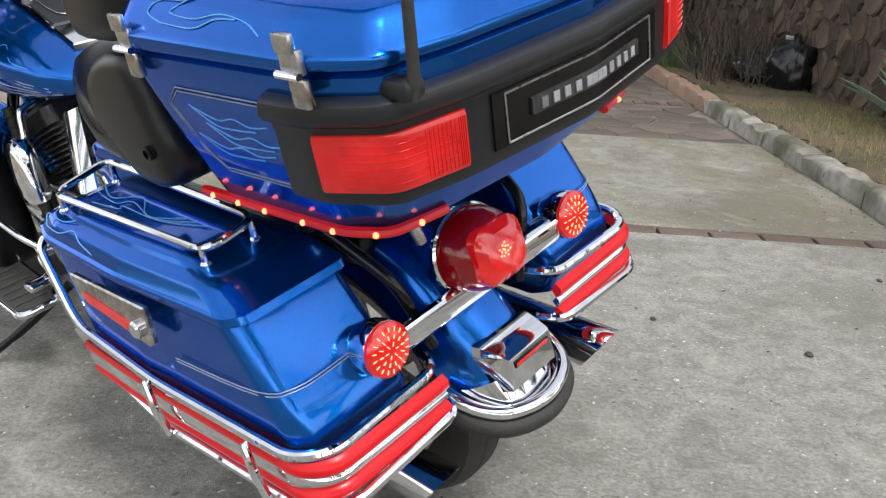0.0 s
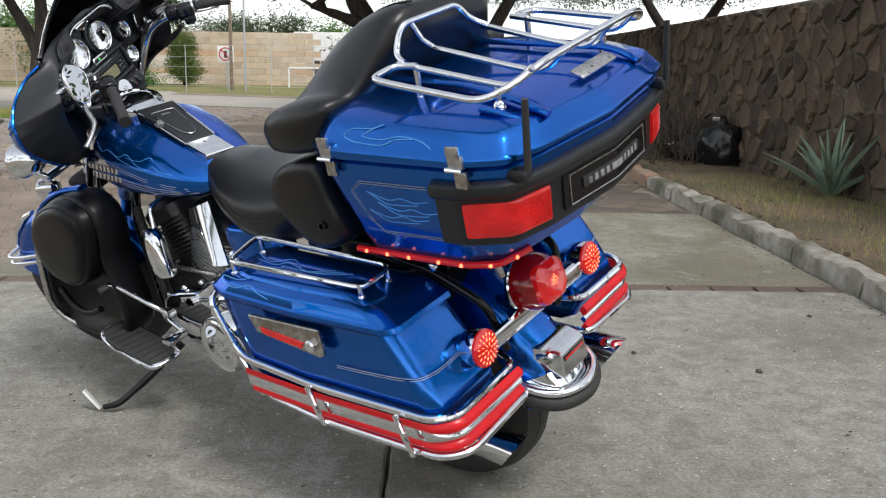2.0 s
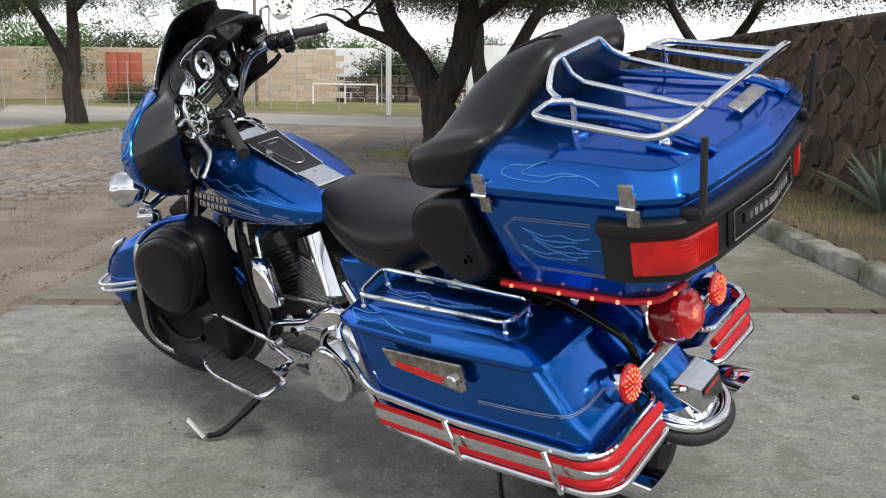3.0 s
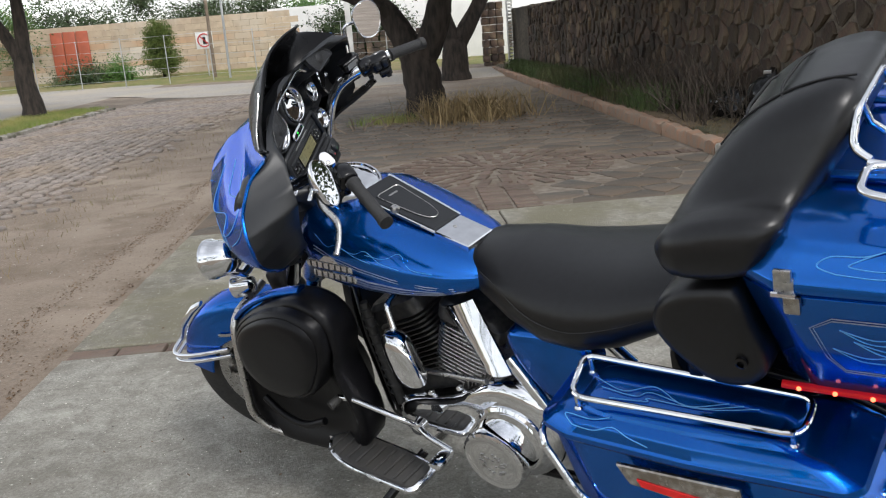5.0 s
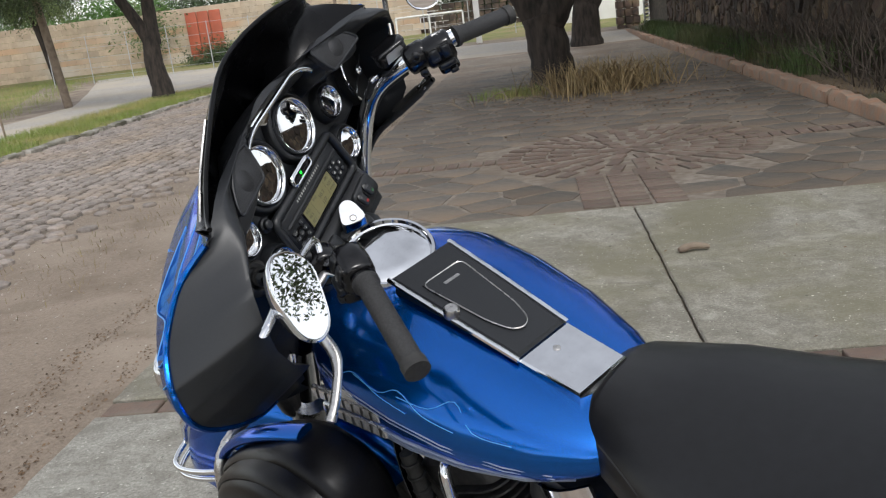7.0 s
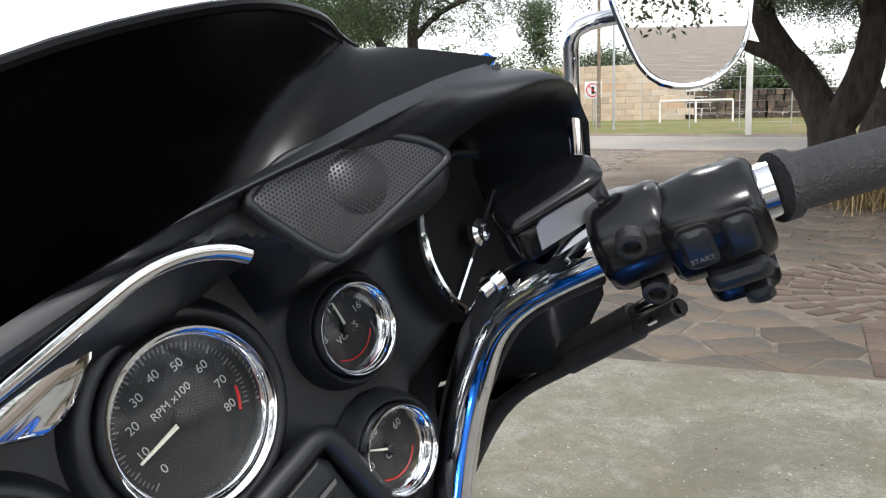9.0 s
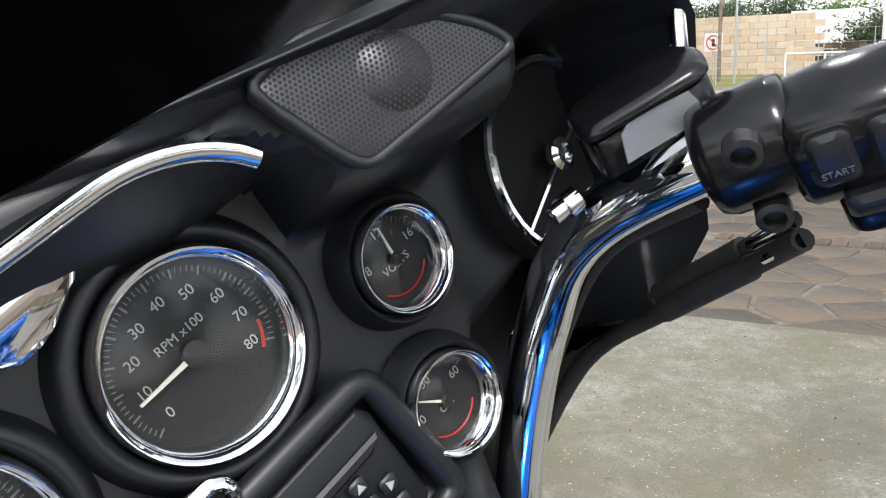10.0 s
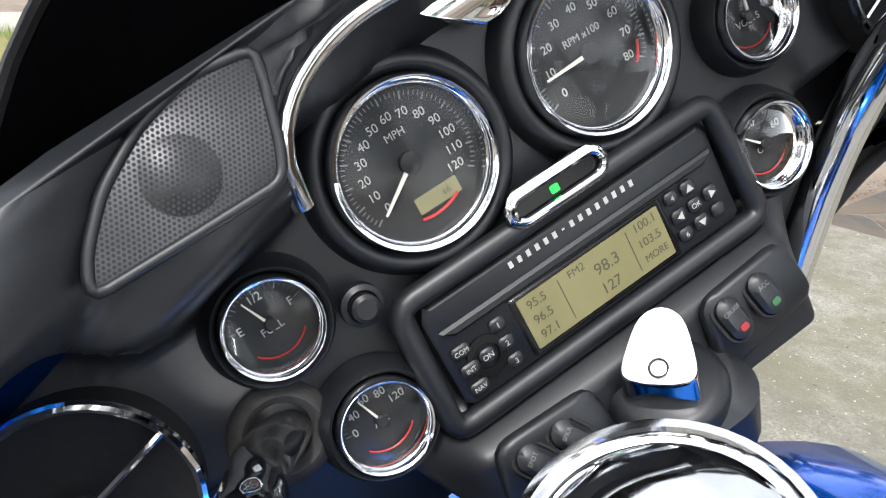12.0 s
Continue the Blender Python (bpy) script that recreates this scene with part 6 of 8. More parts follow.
tank = bp("fuel_tank", body_loft([(1.045, 0.905, 0.885, 0.03), (1.06, 0.915, 0.875, 0.062), (1.10, 0.935, 0.855, 0.108), (1.17, 0.962, 0.835, 0.152), (1.28, 0.998, 0.822, 0.192), (1.40, 1.034, 0.811, 0.214), (1.52, 1.062, 0.804, 0.222), (1.62, 1.062, 0.806, 0.212), (1.70, 1.05, 0.815, 0.175), (1.75, 1.01, 0.84, 0.12), (1.765, 0.97, 0.88, 0.06)], 36, 2.5, tx), BLUE, label="blue fuel tank", smooth=60)


def tank_side(y, z, lift=0.001):
    rows = [(1.06, 0.915, 0.875, 0.062), (1.10, 0.935, 0.855, 0.108), (1.17, 0.962, 0.835, 0.152), (1.28, 0.998, 0.822, 0.192), (1.40, 1.034, 0.811, 0.214), (1.52, 1.062, 0.804, 0.222), (1.62, 1.062, 0.806, 0.212), (1.70, 1.05, 0.815, 0.175)]
    for (ya, ta, ba, wa), (yb, tb, bb, wb) in zip(rows, rows[1:]):
        if ya <= y <= yb:
            f = (y - ya) / (yb - ya)
            t, b, w = ta + (tb - ta) * f, ba + (bb - ba) * f, wa + (wb - wa) * f
            q = min(0.98, abs(z - (t + b) / 2) / ((t - b) / 2))
            return Vector((tx(y) - w * (1 - q ** 2.5) ** (1 / 2.5) - lift, y, z))
    return Vector((tx(y) - 0.2, y, z))


for off in (0.0, 0.008):
    bp("coach_line", bar([tank_side(y, z) for y, z in ((1.60, 0.975 + off), (1.52, 0.958 + off), (1.42, 0.935 + off), (1.32, 0.912 + off), (1.22, 0.89 + off), (1.15, 0.878 + off))], 0.0012, 5), GREYSTRIPE, tank)
for off in (0.0, 0.011, 0.022):
    bp("grey_stripe", bar([tank_side(y, z) for y, z in ((1.48, 0.916 - off), (1.40, 0.905 - off), (1.30, 0.892 - off), (1.20, 0.879 - off * 0.6), (1.13, 0.868))], 0.0034, 6, flat=0.5), GREYSTRIPE, tank)
for k in range(3):
    bp("flame_line", bar(curve([tank_side(1.60 - 0.10 * k, 1.01 - 0.015 * k), tank_side(1.54 - 0.10 * k, 0.99 - 0.01 * k), tank_side(1.50 - 0.10 * k, 0.997 - 0.01 * k), tank_side(1.44 - 0.09 * k, 0.975 - 0.014 * k), tank_side(1.38 - 0.09 * k, 0.96 - 0.014 * k)], 4), 0.0007, 5), PINSTRIPE, tank)
em = frame_of(tank_side(1.535, 0.925, 0.003), (0, -1, -0.08), (-1, 0, 0.12)) @ Matrix.Scale(1.25, 4)
emblem = bp("tank_emblem", prism(bmesh.new(), rrect(0.135, 0.018, 0.005, 3, 0, 0.010), 0, 0.006, em, 0.002), SILVER, tank, "plain silver emblem")
bp("emblem_bar", prism(bmesh.new(), rrect(0.125, 0.018, 0.005, 3, 0.012, -0.012), 0, 0.006, em, 0.002), SILVER, emblem)
bp("emblem_crest", prism(bmesh.new(), [(-0.03, 0.018), (0.03, 0.018), (0.012, 0.034), (-0.012, 0.034)], 0, 0.004, em, 0.001), SILVER, emblem)
for k in range(7):
    bp("emblem_mark", box(bmesh.new(), (-0.052 + 0.0175 * k, 0.010, 0.0065), (0.0035, 0.013, 0.001), 0, em), STITCH, emblem)
    bp("emblem_mark", box(bmesh.new(), (-0.040 + 0.0175 * k, -0.012, 0.0065), (0.0035, 0.013, 0.001), 0, em), STITCH, emblem)

# console
up = Vector((0, -0.32, 0.947))
ca, cb = Vector((tx(1.245), 1.245, 0.985)), Vector((tx(1.51), 1.505, 1.064))
cm = frame_of(ca, (cb - ca).cross(up), up)
L = (cb - ca).length
con_out = [(-0.052, 0.0), (0.052, 0.0), (0.060, L * 0.5), (0.066, L), (-0.066, L), (-0.060, L * 0.5)]
console = bp("console", prism(bmesh.new(), con_out, -0.03, 0.012, cm, 0.005), MATTE, BIKE, "black tank console with chrome edge")
for s in (-1, 1):
    bp("console_edge", bar([cm @ Vector((s * x, y, 0.009)) for x, y in ((0.055, -0.004), (0.063, L * 0.5), (0.069, L))], 0.0045, 8), CHROME, console)
bp("chrome_tail", prism(bmesh.new(), [(-0.052, -0.118), (0.052, -0.118), (0.055, -0.004), (-0.055, -0.004)], -0.02, 0.010, cm @ Matrix.Rotation(radians(-4), 4, "X"), 0.003), CHROME, console, "chrome console strap")
bp("strap_screw", lathe(bmesh.new(), ((0.006, 0), (0.006, 0.003), (0.003, 0.004)), cm @ Matrix.Translation((0.0, -0.03, 0.010)), 12), SATIN, console)
inl = [(-0.030, L * 0.30), (-0.018, L * 0.16), (0.0, L * 0.12), (0.018, L * 0.16), (0.030, L * 0.30), (0.044, L * 0.80), (-0.044, L * 0.80)]
door = bp("console_door", prism(bmesh.new(), inl, 0.012, 0.0145, cm, 0.001), MATTE, console)
bp("door_edge", bar([cm @ Vector((p.x, p.y, 0.0145)) for p in rounded([(a, b, 0) for a, b in inl], 0.015, 3, True)], 0.0013, 5, True), SATIN, door)
bp("door_mark", box(bmesh.new(), (0, L * 0.71, 0.0150), (0.032, 0.006, 0.0008), 0, cm), SATIN, door)
bp("console_knob", lathe(bmesh.new(), ((0.013, 0), (0.013, 0.012), (0.010, 0.016)), cm @ Matrix.Translation((-0.056, L * 0.50, 0.010)), 18), SATIN, console, "worn metal knob")
capm = frame_of((0.008, 1.556, 1.098), (1, 0, 0.08), (-0.09, -0.40, 1))
capob = bp("fuel_cap", lathe(bmesh.new(), ((0.083, -0.04), (0.084, -0.004), (0.080, 0.005), (0.075, 0.005), (0.072, 0.000), (0.067, 0.002), (0.060, 0.004), (0.040, 0.006), (0.01, 0.0066)), capm, 48), CHROME, BIKE, "round chrome fuel gauge cap")


# ---- engine ----
def fins(c, axis, w, d, h, count, mat, name, label):
    m = frame_of(c, (1, 0, 0), axis)
    core = bp(name, prism(bmesh.new(), rrect(w * 0.8, d * 0.8, 0.04), 0, h, m), DARKMETAL, BIKE, label)
    for k in range(count):
        bp("cooling_fin", prism(bmesh.new(), rrect(w, d, 0.045), h * k / count, h * k / count + 0.0045, m, 0.001), mat, core)
    bp("rocker_cover", prism(bmesh.new(), rrect(w * 0.95, d * 1.05, 0.03), h, h + 0.06, m, 0.015), DARKMETAL, core)
    return core


fins((0, 1.26, 0.54), (0, -0.38, 0.92), 0.25, 0.20, 0.19, 13, SATIN, "rear_cylinder", "finned rear engine cylinder")
fins((0, 1.36, 0.54), (0, 0.38, 0.92), 0.25, 0.20, 0.19, 13, DARKMETAL, "front_cylinder", "finned front engine cylinder")
bp("crankcase", box(bmesh.new(), (0, 1.28, 0.42), (0.24, 0.52, 0.26), 0.05), DARKMETAL, BIKE, "dark engine crankcase")
po = [(1.47, 0.44), (1.40, 0.49), (1.25, 0.53), (1.12, 0.60), (1.02, 0.61), (0.93, 0.55), (0.91, 0.42), (0.98, 0.32), (1.12, 0.28), (1.32, 0.30), (1.45, 0.36)]
bm = bmesh.new()
loft(bm, [curve([(x, 1.15 + (y - 1.15) * k, 0.43 + (z - 0.43) * k) for y, z in po], 3, True) for x, k in ((-0.10, 1.0), (-0.165, 1.0), (-0.185, 0.96), (-0.198, 0.86), (-0.20, 0.7))])
primary = bp("primary_cover", bm, CHROME, BIKE, "chrome primary cover")
dm = frame_of((-0.195, 1.115, 0.372), (0, 1, 0), (-1, 0, 0))
derby = bp("derby_cover", lathe(bmesh.new(), ((0.098, 0), (0.100, 0.03), (0.097, 0.042), (0.090, 0.046), (0.084, 0.043), (0.06, 0.044), (0.01, 0.045)), dm, 40), CHROME, primary, "round chrome derby cover")
rd = random.Random(2)
for k in range(34):
    a, r = rd.uniform(0, 6.28), 0.042 * rd.random() ** 0.5
    bp("derby_relief", box(bmesh.new(), (r * math.cos(a), r * math.sin(a), 0.0455), (rd.uniform(0.004, 0.014), 0.004, 0.0025), 0.0008, dm @ Matrix.Rotation(0, 4, "Z")), SATIN, derby)
bp("primary_ring", lathe(bmesh.new(), ((0.105, -0.01), (0.108, 0.008), (0.10, 0.014), (0.09, 0.012)), frame_of((-0.197, 1.06, 0.44), (0, 1, 0), (-1, 0, 0)), 40, False), CHROME, primary)
for y, z in ((1.44, 0.47), (1.33, 0.515), (1.22, 0.555), (1.10, 0.60), (0.97, 0.585)):
    bp("cover_bolt", lathe(bmesh.new(), ((0.009, 0), (0.009, 0.010), (0.006, 0.014)), frame_of((-0.165, y, z), (0, 1, 0), (-1, 0, 0.2)), 10), CHROME, primary)
# horn cover
bm = bmesh.new()
hz = [(0.735, 0.010, 0.016), (0.73, 0.024, 0.03), (0.712, 0.032, 0.042), (0.68, 0.034, 0.048), (0.64, 0.034, 0.050), (0.60, 0.033, 0.048), (0.585, 0.028, 0.044)]
loft(bm, [ring_pts((-0.195 - (0.735 - z) * 0.12, 1.385 - (0.735 - z) * 0.28, z), (1, 0, 0), (0, 1, 0), a, b, 24, 2.6) for z, a, b in hz])
horn = bp("horn_cover", bm, CHROME, BIKE, "chrome horn cover", smooth=60)
bp("horn_bracket", bar(rounded([(-0.17, 1.40, 0.72), (-0.15, 1.42, 0.79), (-0.08, 1.42, 0.80)], 0.02), 0.011), CHROME, horn)
# chrome heat deflector under the seat nose
gr = []
for i in range(7):
    t = i / 6
    a = Vector((-0.105, 1.262, 0.785)).lerp(Vector((-0.165, 1.115, 0.665)), t)
    b = Vector((-0.120, 1.135, 0.830)).lerp(Vector((-0.195, 1.012, 0.662)), t)
    row = []
    for j in range(6):
        f = j / 5
        row.append(a.lerp(b, f) + Vector((-0.035 * math.sin(math.pi * f) * (0.6 + 0.4 * t), 0, 0)))
    gr.append(row + [p + Vector((0.006, 0, 0)) for p in row[::-1]])
bm = bmesh.new()
loft(bm, gr)
bp("heat_deflector", bm, CHROME, BIKE, "chrome heat deflector")
# blue side covers, frame tubes
for s in (-1, 1):
    out = [(1.02, 0.77), (0.96, 0.79), (0.80, 0.78), (0.79, 0.66), (0.86, 0.58), (0.94, 0.60), (1.0, 0.69)]
    bm = bmesh.new()
    loft(bm, [curve([(s * x, 0.9 + (y - 0.9) * k, 0.69 + (z - 0.69) * k) for y, z in out], 3, True) for x, k in ((0.10, 1.0), (0.155, 1.0), (0.172, 0.94), (0.178, 0.8))])
    bp("side_cover", bm, BLUE, BIKE, "blue side cover", smooth=60)
    bp("frame_tube", bar(rounded([(s * 0.05, 1.62, 0.86), (s * 0.13, 1.56, 0.72), (s * 0.135, 1.53, 0.36), (s * 0.13, 1.38, 0.27), (s * 0.13, 0.85, 0.28)], 0.06), 0.016), GLOSSBLACK, BIKE, "black frame tube")
    bp("rear_tube", bar([(s * 0.15, 1.04, 0.68), (s * 0.17, 0.92, 0.52), (s * 0.17, 0.86, 0.46)], 0.02), CHROME, BIKE, "chrome rear frame cover")
bp("coil_cable", bar(curve([(-0.14, 1.52, 0.78), (-0.15, 1.50, 0.62), (-0.16, 1.47, 0.44)], 6), 0.015, 10), RUBBER, BIKE, "ribbed black cable sleeve")
for k in range(11):
    z = 0.76 - 0.028 * k
    bp("sleeve_ring", lathe(bmesh.new(), ((0.017, -0.003), (0.0185, 0), (0.017, 0.003)), Matrix.Translation((-0.142 - 0.0008 * k * 2, 1.518 - 0.0035 * k, z)), 10), RUBBER)
bp("shift_rod", bar([(-0.15, 1.42, 0.575), (-0.17, 1.12, 0.60)], 0.008), SATIN, BIKE, "steel shift rod")
# foot board, shifter, side stand
fm = frame_of((-0.325, 1.475, 0.350), (0, 1, 0.17), (-0.10, -0.12, 1))
fo = [(-0.185, -0.055), (-0.165, 0.055), (0.06, 0.06), (0.14, 0.045), (0.185, 0.0), (0.165, -0.045), (0.08, -0.07), (-0.08, -0.072)]
board = bp("footboard", prism(bmesh.new(), [(p.x, p.y) for p in rounded([(a, b, 0) for a, b in fo], 0.03, 3, True)], -0.008, 0.006, fm, 0.003), CHROME, BIKE, "rider footboard with black rubber pad")
bp("footboard_pad", prism(bmesh.new(), [(p.x * 0.92, p.y * 0.86) for p in rounded([(a, b, 0) for a, b in fo], 0.03, 3, True)], 0.004, 0.013, fm, 0.003), RUBBER, board)
for k in range(9):
    bp("pad_rib", bar([fm @ Vector((-0.14 + 0.034 * k, -0.045, 0.014)), fm @ Vector((-0.125 + 0.034 * k, 0.04, 0.014))], 0.004, 6), RUBBER, board)
shift = bp("shift_lever", bar(rounded([(-0.255, 1.33, 0.46), (-0.285, 1.36, 0.50), (-0.295, 1.52, 0.545), (-0.30, 1.575, 0.545)], 0.03), 0.009), CHROME, BIKE, "chrome gear shift lever")
bp("shift_peg", bar([(-0.30, 1.57, 0.54), (-0.335, 1.58, 0.535)], 0.014, 12), RUBBER, shift)
heel = bp("heel_lever", bar(rounded([(-0.26, 1.33, 0.46), (-0.285, 1.28, 0.46), (-0.295, 1.20, 0.44)], 0.03), 0.009), CHROME, BIKE, "chrome heel shift lever")
bp("heel_peg", box(bmesh.new(), (-0.325, 1.215, 0.432), (0.075, 0.045, 0.022), 0.009), CHROME, heel)
bp("lever_pivot", lathe(bmesh.new(), ((0.022, 0), (0.022, 0.03), (0.014, 0.036)), frame_of((-0.235, 1.335, 0.455), (0, 1, 0), (-1, 0, 0)), 18), CHROME, shift)
stand = bp("side_stand", bar(rounded([(-0.20, 1.40, 0.30), (-0.33, 1.47, 0.212), (-0.435, 1.515, 0.160), (-0.468, 1.555, 0.158)], 0.05), [0.014] * 5 + [0.012] * 5 + [0.010] * 2), GLOSSBLACK, BIKE, "black side stand, folded out")
bp("stand_foot", box(bmesh.new(), (0, 0, 0), (0.085, 0.034, 0.009), 0.003, frame_of((-0.478, 1.597, 0.185), Vector((-0.487, 1.615, 0.226)) - Vector((-0.471, 1.575, 0.153)), (-0.28, 0.45, 0.6))), WHITEPAINT, stand, "worn pale stand foot")

# ---- leg shields ----
for s in (-1, 1):
    out = [(1.52, 0.83), (1.61, 0.872), (1.73, 0.85), (1.85, 0.795), (1.935, 0.72), (1.965, 0.60), (1.99, 0.45), (1.99, 0.36), (1.90, 0.31), (1.76, 0.305), (1.62, 0.32), (1.52, 0.37), (1.50, 0.47), (1.52, 0.57), (1.53, 0.65), (1.50, 0.74)]
    bm = bmesh.new()
    loft(bm, [curve([(s * x, 1.75 + (y - 1.75) * k, 0.60 + (z - 0.60) * k) for y, z in out], 3, True) for x, k in ((0.19, 0.93), (0.21, 0.98), (0.285, 1.0), (0.302, 0.985), (0.310, 0.95), (0.306, 0.90), (0.285, 0.82), (0.26, 0.70))])
    shield = bp("leg_shield", bm, SHIELD, BIKE, "black lower leg shield with glove box", smooth=60)
    pod = [(1.53, 0.82), (1.62, 0.858), (1.73, 0.84), (1.84, 0.785), (1.90, 0.71), (1.90, 0.62), (1.84, 0.55), (1.74, 0.53), (1.64, 0.56), (1.57, 0.64), (1.52, 0.74)]
    bm = bmesh.new()
    loft(bm, [curve([(s * x, 1.71 + (y - 1.71) * k, 0.70 + (z - 0.70) * k) for y, z in pod], 3, True) for x, k in ((0.28, 1.0), (0.330, 0.99), (0.343, 0.96), (0.348, 0.915), (0.347, 0.895), (0.354, 0.875), (0.362, 0.82), (0.366, 0.70), (0.367, 0.4))])
    bp("glove_box_lid", bm, SHIELD, shield, smooth=40)
    bp("shield_ledge", bar(curve([(s * 0.312, 1.90, 0.48), (s * 0.318, 1.83, 0.43), (s * 0.32, 1.74, 0.415), (s * 0.31, 1.66, 0.44)], 5), 0.012, 10), SHIELD, shield, smooth=60)
    bp("shield_rim", bar(curve([(s * 0.24, 1.64, 0.872), (s * 0.262, 1.75, 0.855), (s * 0.272, 1.87, 0.80), (s * 0.278, 1.955, 0.72), (s * 0.278, 1.985, 0.60), (s * 0.274, 2.01, 0.45), (s * 0.27, 2.005, 0.35), (s * 0.262, 1.90, 0.297), (s * 0.25, 1.74, 0.295)], 6), 0.022, 12, flat=0.5), BLUE, shield, "blue painted front of the shield", smooth=60)
    bp("shield_screw", lathe(bmesh.new(), ((0.008, 0), (0.008, 0.005), (0.004, 0.007)), frame_of((s * 0.305, 1.66, 0.375), (0, 1, 0), (s, 0, 0)), 10), CHROME, shield)
    bp("engine_guard", bar(rounded([(s * 0.14, 1.93, 0.80), (s * 0.300, 1.925, 0.77), (s * 0.338, 1.925, 0.60), (s * 0.338, 1.965, 0.42), (s * 0.32, 1.94, 0.355), (s * 0.28, 1.86, 0.30), (s * 0.14, 1.80, 0.29)], 0.06), 0.0125), SATIN, BIKE, "satin metal engine guard")


# ---- front end, turned to the left on its raked steering axis ----
axis = Vector((0, -0.438, 0.899)).normalized()
pivot = Vector((0.0, 1.90, 0.70))
STEER = Matrix.Translation(pivot) @ Matrix.Rotation(radians(19), 4, axis) @ Matrix.Translation(-pivot)
FAX = (0, 2.155, 0.335)
front = wheel(FAX, 0.335, 0.125, STEER, "front_wheel")
ff = bp("front_fender", arch(FAX, 0.372, 0.088, 18, 158, 0.13), BLUE, BIKE, "blue front fender with chrome rails", STEER)
for dz in (0.0, 0.028):
    bp("fender_rail", bar(curve([(-0.10, 2.250, 0.53 - dz), (-0.10, 2.410, 0.510 - dz), (-0.07, 2.515, 0.495 - dz), (0, 2.540, 0.49 - dz), (0.07, 2.515, 0.495 - dz), (0.10, 2.410, 0.510 - dz), (0.10, 2.250, 0.53 - dz)], 5), 0.008), CHROME, ff, m=STEER)
bp("fender_ornament", body_loft([(2.35, 0.670, 0.655, 0.012), (2.39, 0.660, 0.63, 0.022), (2.46, 0.605, 0.57, 0.026), (2.505, 0.535, 0.505, 0.02)], 16), CHROME, ff, "chrome fender ornament", m=STEER)
bp("fender_script", box(bmesh.new(), (-0.0885, 2.21, 0.585), (0.002, 0.12, 0.012), 0.0008), SATIN, ff, m=STEER)
for s in (-1, 1):
    bp("fork_leg", bar([(s * 0.105, 2.10, 0.33), (s * 0.105, 1.93, 0.68), (s * 0.105, 1.80, 0.95)], [0.03, 0.03, 0.026], 16), CHROME, BIKE, "chrome fork leg", STEER)
    bp("fork_shroud", bar([(s * 0.105, 1.93, 0.67), (s * 0.105, 1.87, 0.80)], 0.042, 16), SATIN, BIKE, "grey fork cover", STEER)
inv = STEER.inverted() @ Vector((-0.255, 1.963, 0.949))
for s in (-1, 1):
    lm = STEER @ frame_of((s * abs(inv.x), inv.y - 0.02, inv.z), (1, 0, 0), (0, 1, -0.05))
    sl = bp("passing_lamp", lathe(bmesh.new(), ((0.008, -0.075), (0.03, -0.068), (0.048, -0.045), (0.056, -0.01), (0.058, 0.015), (0.062, 0.02), (0.062, 0.032), (0.056, 0.034)), lm, 32), CHROME, BIKE, "chrome bullet passing lamp", smooth=60)
    bp("lens", lathe(bmesh.new(), ((0.056, 0.030), (0.04, 0.040), (0.01, 0.044)), lm, 28), GLASS, sl)
    bp("lamp_stalk", bar([STEER @ Vector((s * abs(inv.x), inv.y - 0.03, inv.z - 0.05)), STEER @ Vector((s * 0.17, inv.y - 0.06, inv.z - 0.08)), STEER @ Vector((s * 0.08, inv.y - 0.08, inv.z - 0.07))], 0.016, 12), CHROME, sl)
    im = STEER @ frame_of((s * (abs(inv.x) - 0.02), inv.y - 0.03, inv.z - 0.125), (1, 0, 0), (0, 1, -0.05))
    bp("front_indicator", lathe(bmesh.new(), ((0.006, -0.05), (0.025, -0.04), (0.036, -0.01), (0.038, 0.02), (0.03, 0.028)), im, 24), CHROME, BIKE, "small chrome indicator")
bp("fork_brace", box(bmesh.new(), (0, 1.90, 0.83), (0.30, 0.05, 0.10), 0.02), DARKMETAL, BIKE, "dark fork brace", STEER)


# ---- fairing: dash coordinates are x right, y ahead, z up from the warning-lamp slot ----
def dp(name, bm, mat, parent, label="", smooth=38.0):
    return part(name, bm, mat, parent, label, DASH, smooth)


# wing outline: height, half width, depth
EDGE = [(-0.20, 0.34, 0.02), (-0.165, 0.40, 0.0), (-0.12, 0.45, -0.02), (-0.08, 0.485, -0.03), (-0.04, 0.51, -0.045), (0.0, 0.52, -0.06), (0.04, 0.505, -0.06), (0.07, 0.465, -0.05), (0.097, 0.43, -0.058), (0.121, 0.38, -0.07), (0.14, 0.336, -0.105), (0.154, 0.29, -0.10), (0.162, 0.245, -0.085), (0.166, 0.18, -0.068), (0.168, 0.12, -0.062)]
# fold where each wing turns towards the instruments
FOLD = [(-0.20, 0.28, -0.02), (-0.12, 0.345, -0.075), (-0.041, 0.384, -0.122), (0.034, 0.400, -0.165), (0.072, 0.374, -0.16), (0.108, 0.314, -0.135), (0.14, 0.285, -0.112), (0.154, 0.262, -0.10), (0.168, 0.11, -0.064)]
HALF = [(-0.20, 0.125), (-0.16, 0.14), (-0.13, 0.155), (-0.10, 0.165), (-0.065, 0.19), (-0.05, 0.20), (0.17, 0.20)]


def along(table, c):
    """Values between the rows of a table keyed by height."""
    for lo, hi in zip(table, table[1:]):
        if lo[0] <= c <= hi[0]:
            f = (c - lo[0]) / (hi[0] - lo[0])
            return [p + (q - p) * f for p, q in zip(lo[1:], hi[1:])]
    return list((table[0] if c < table[0][0] else table[-1])[1:])


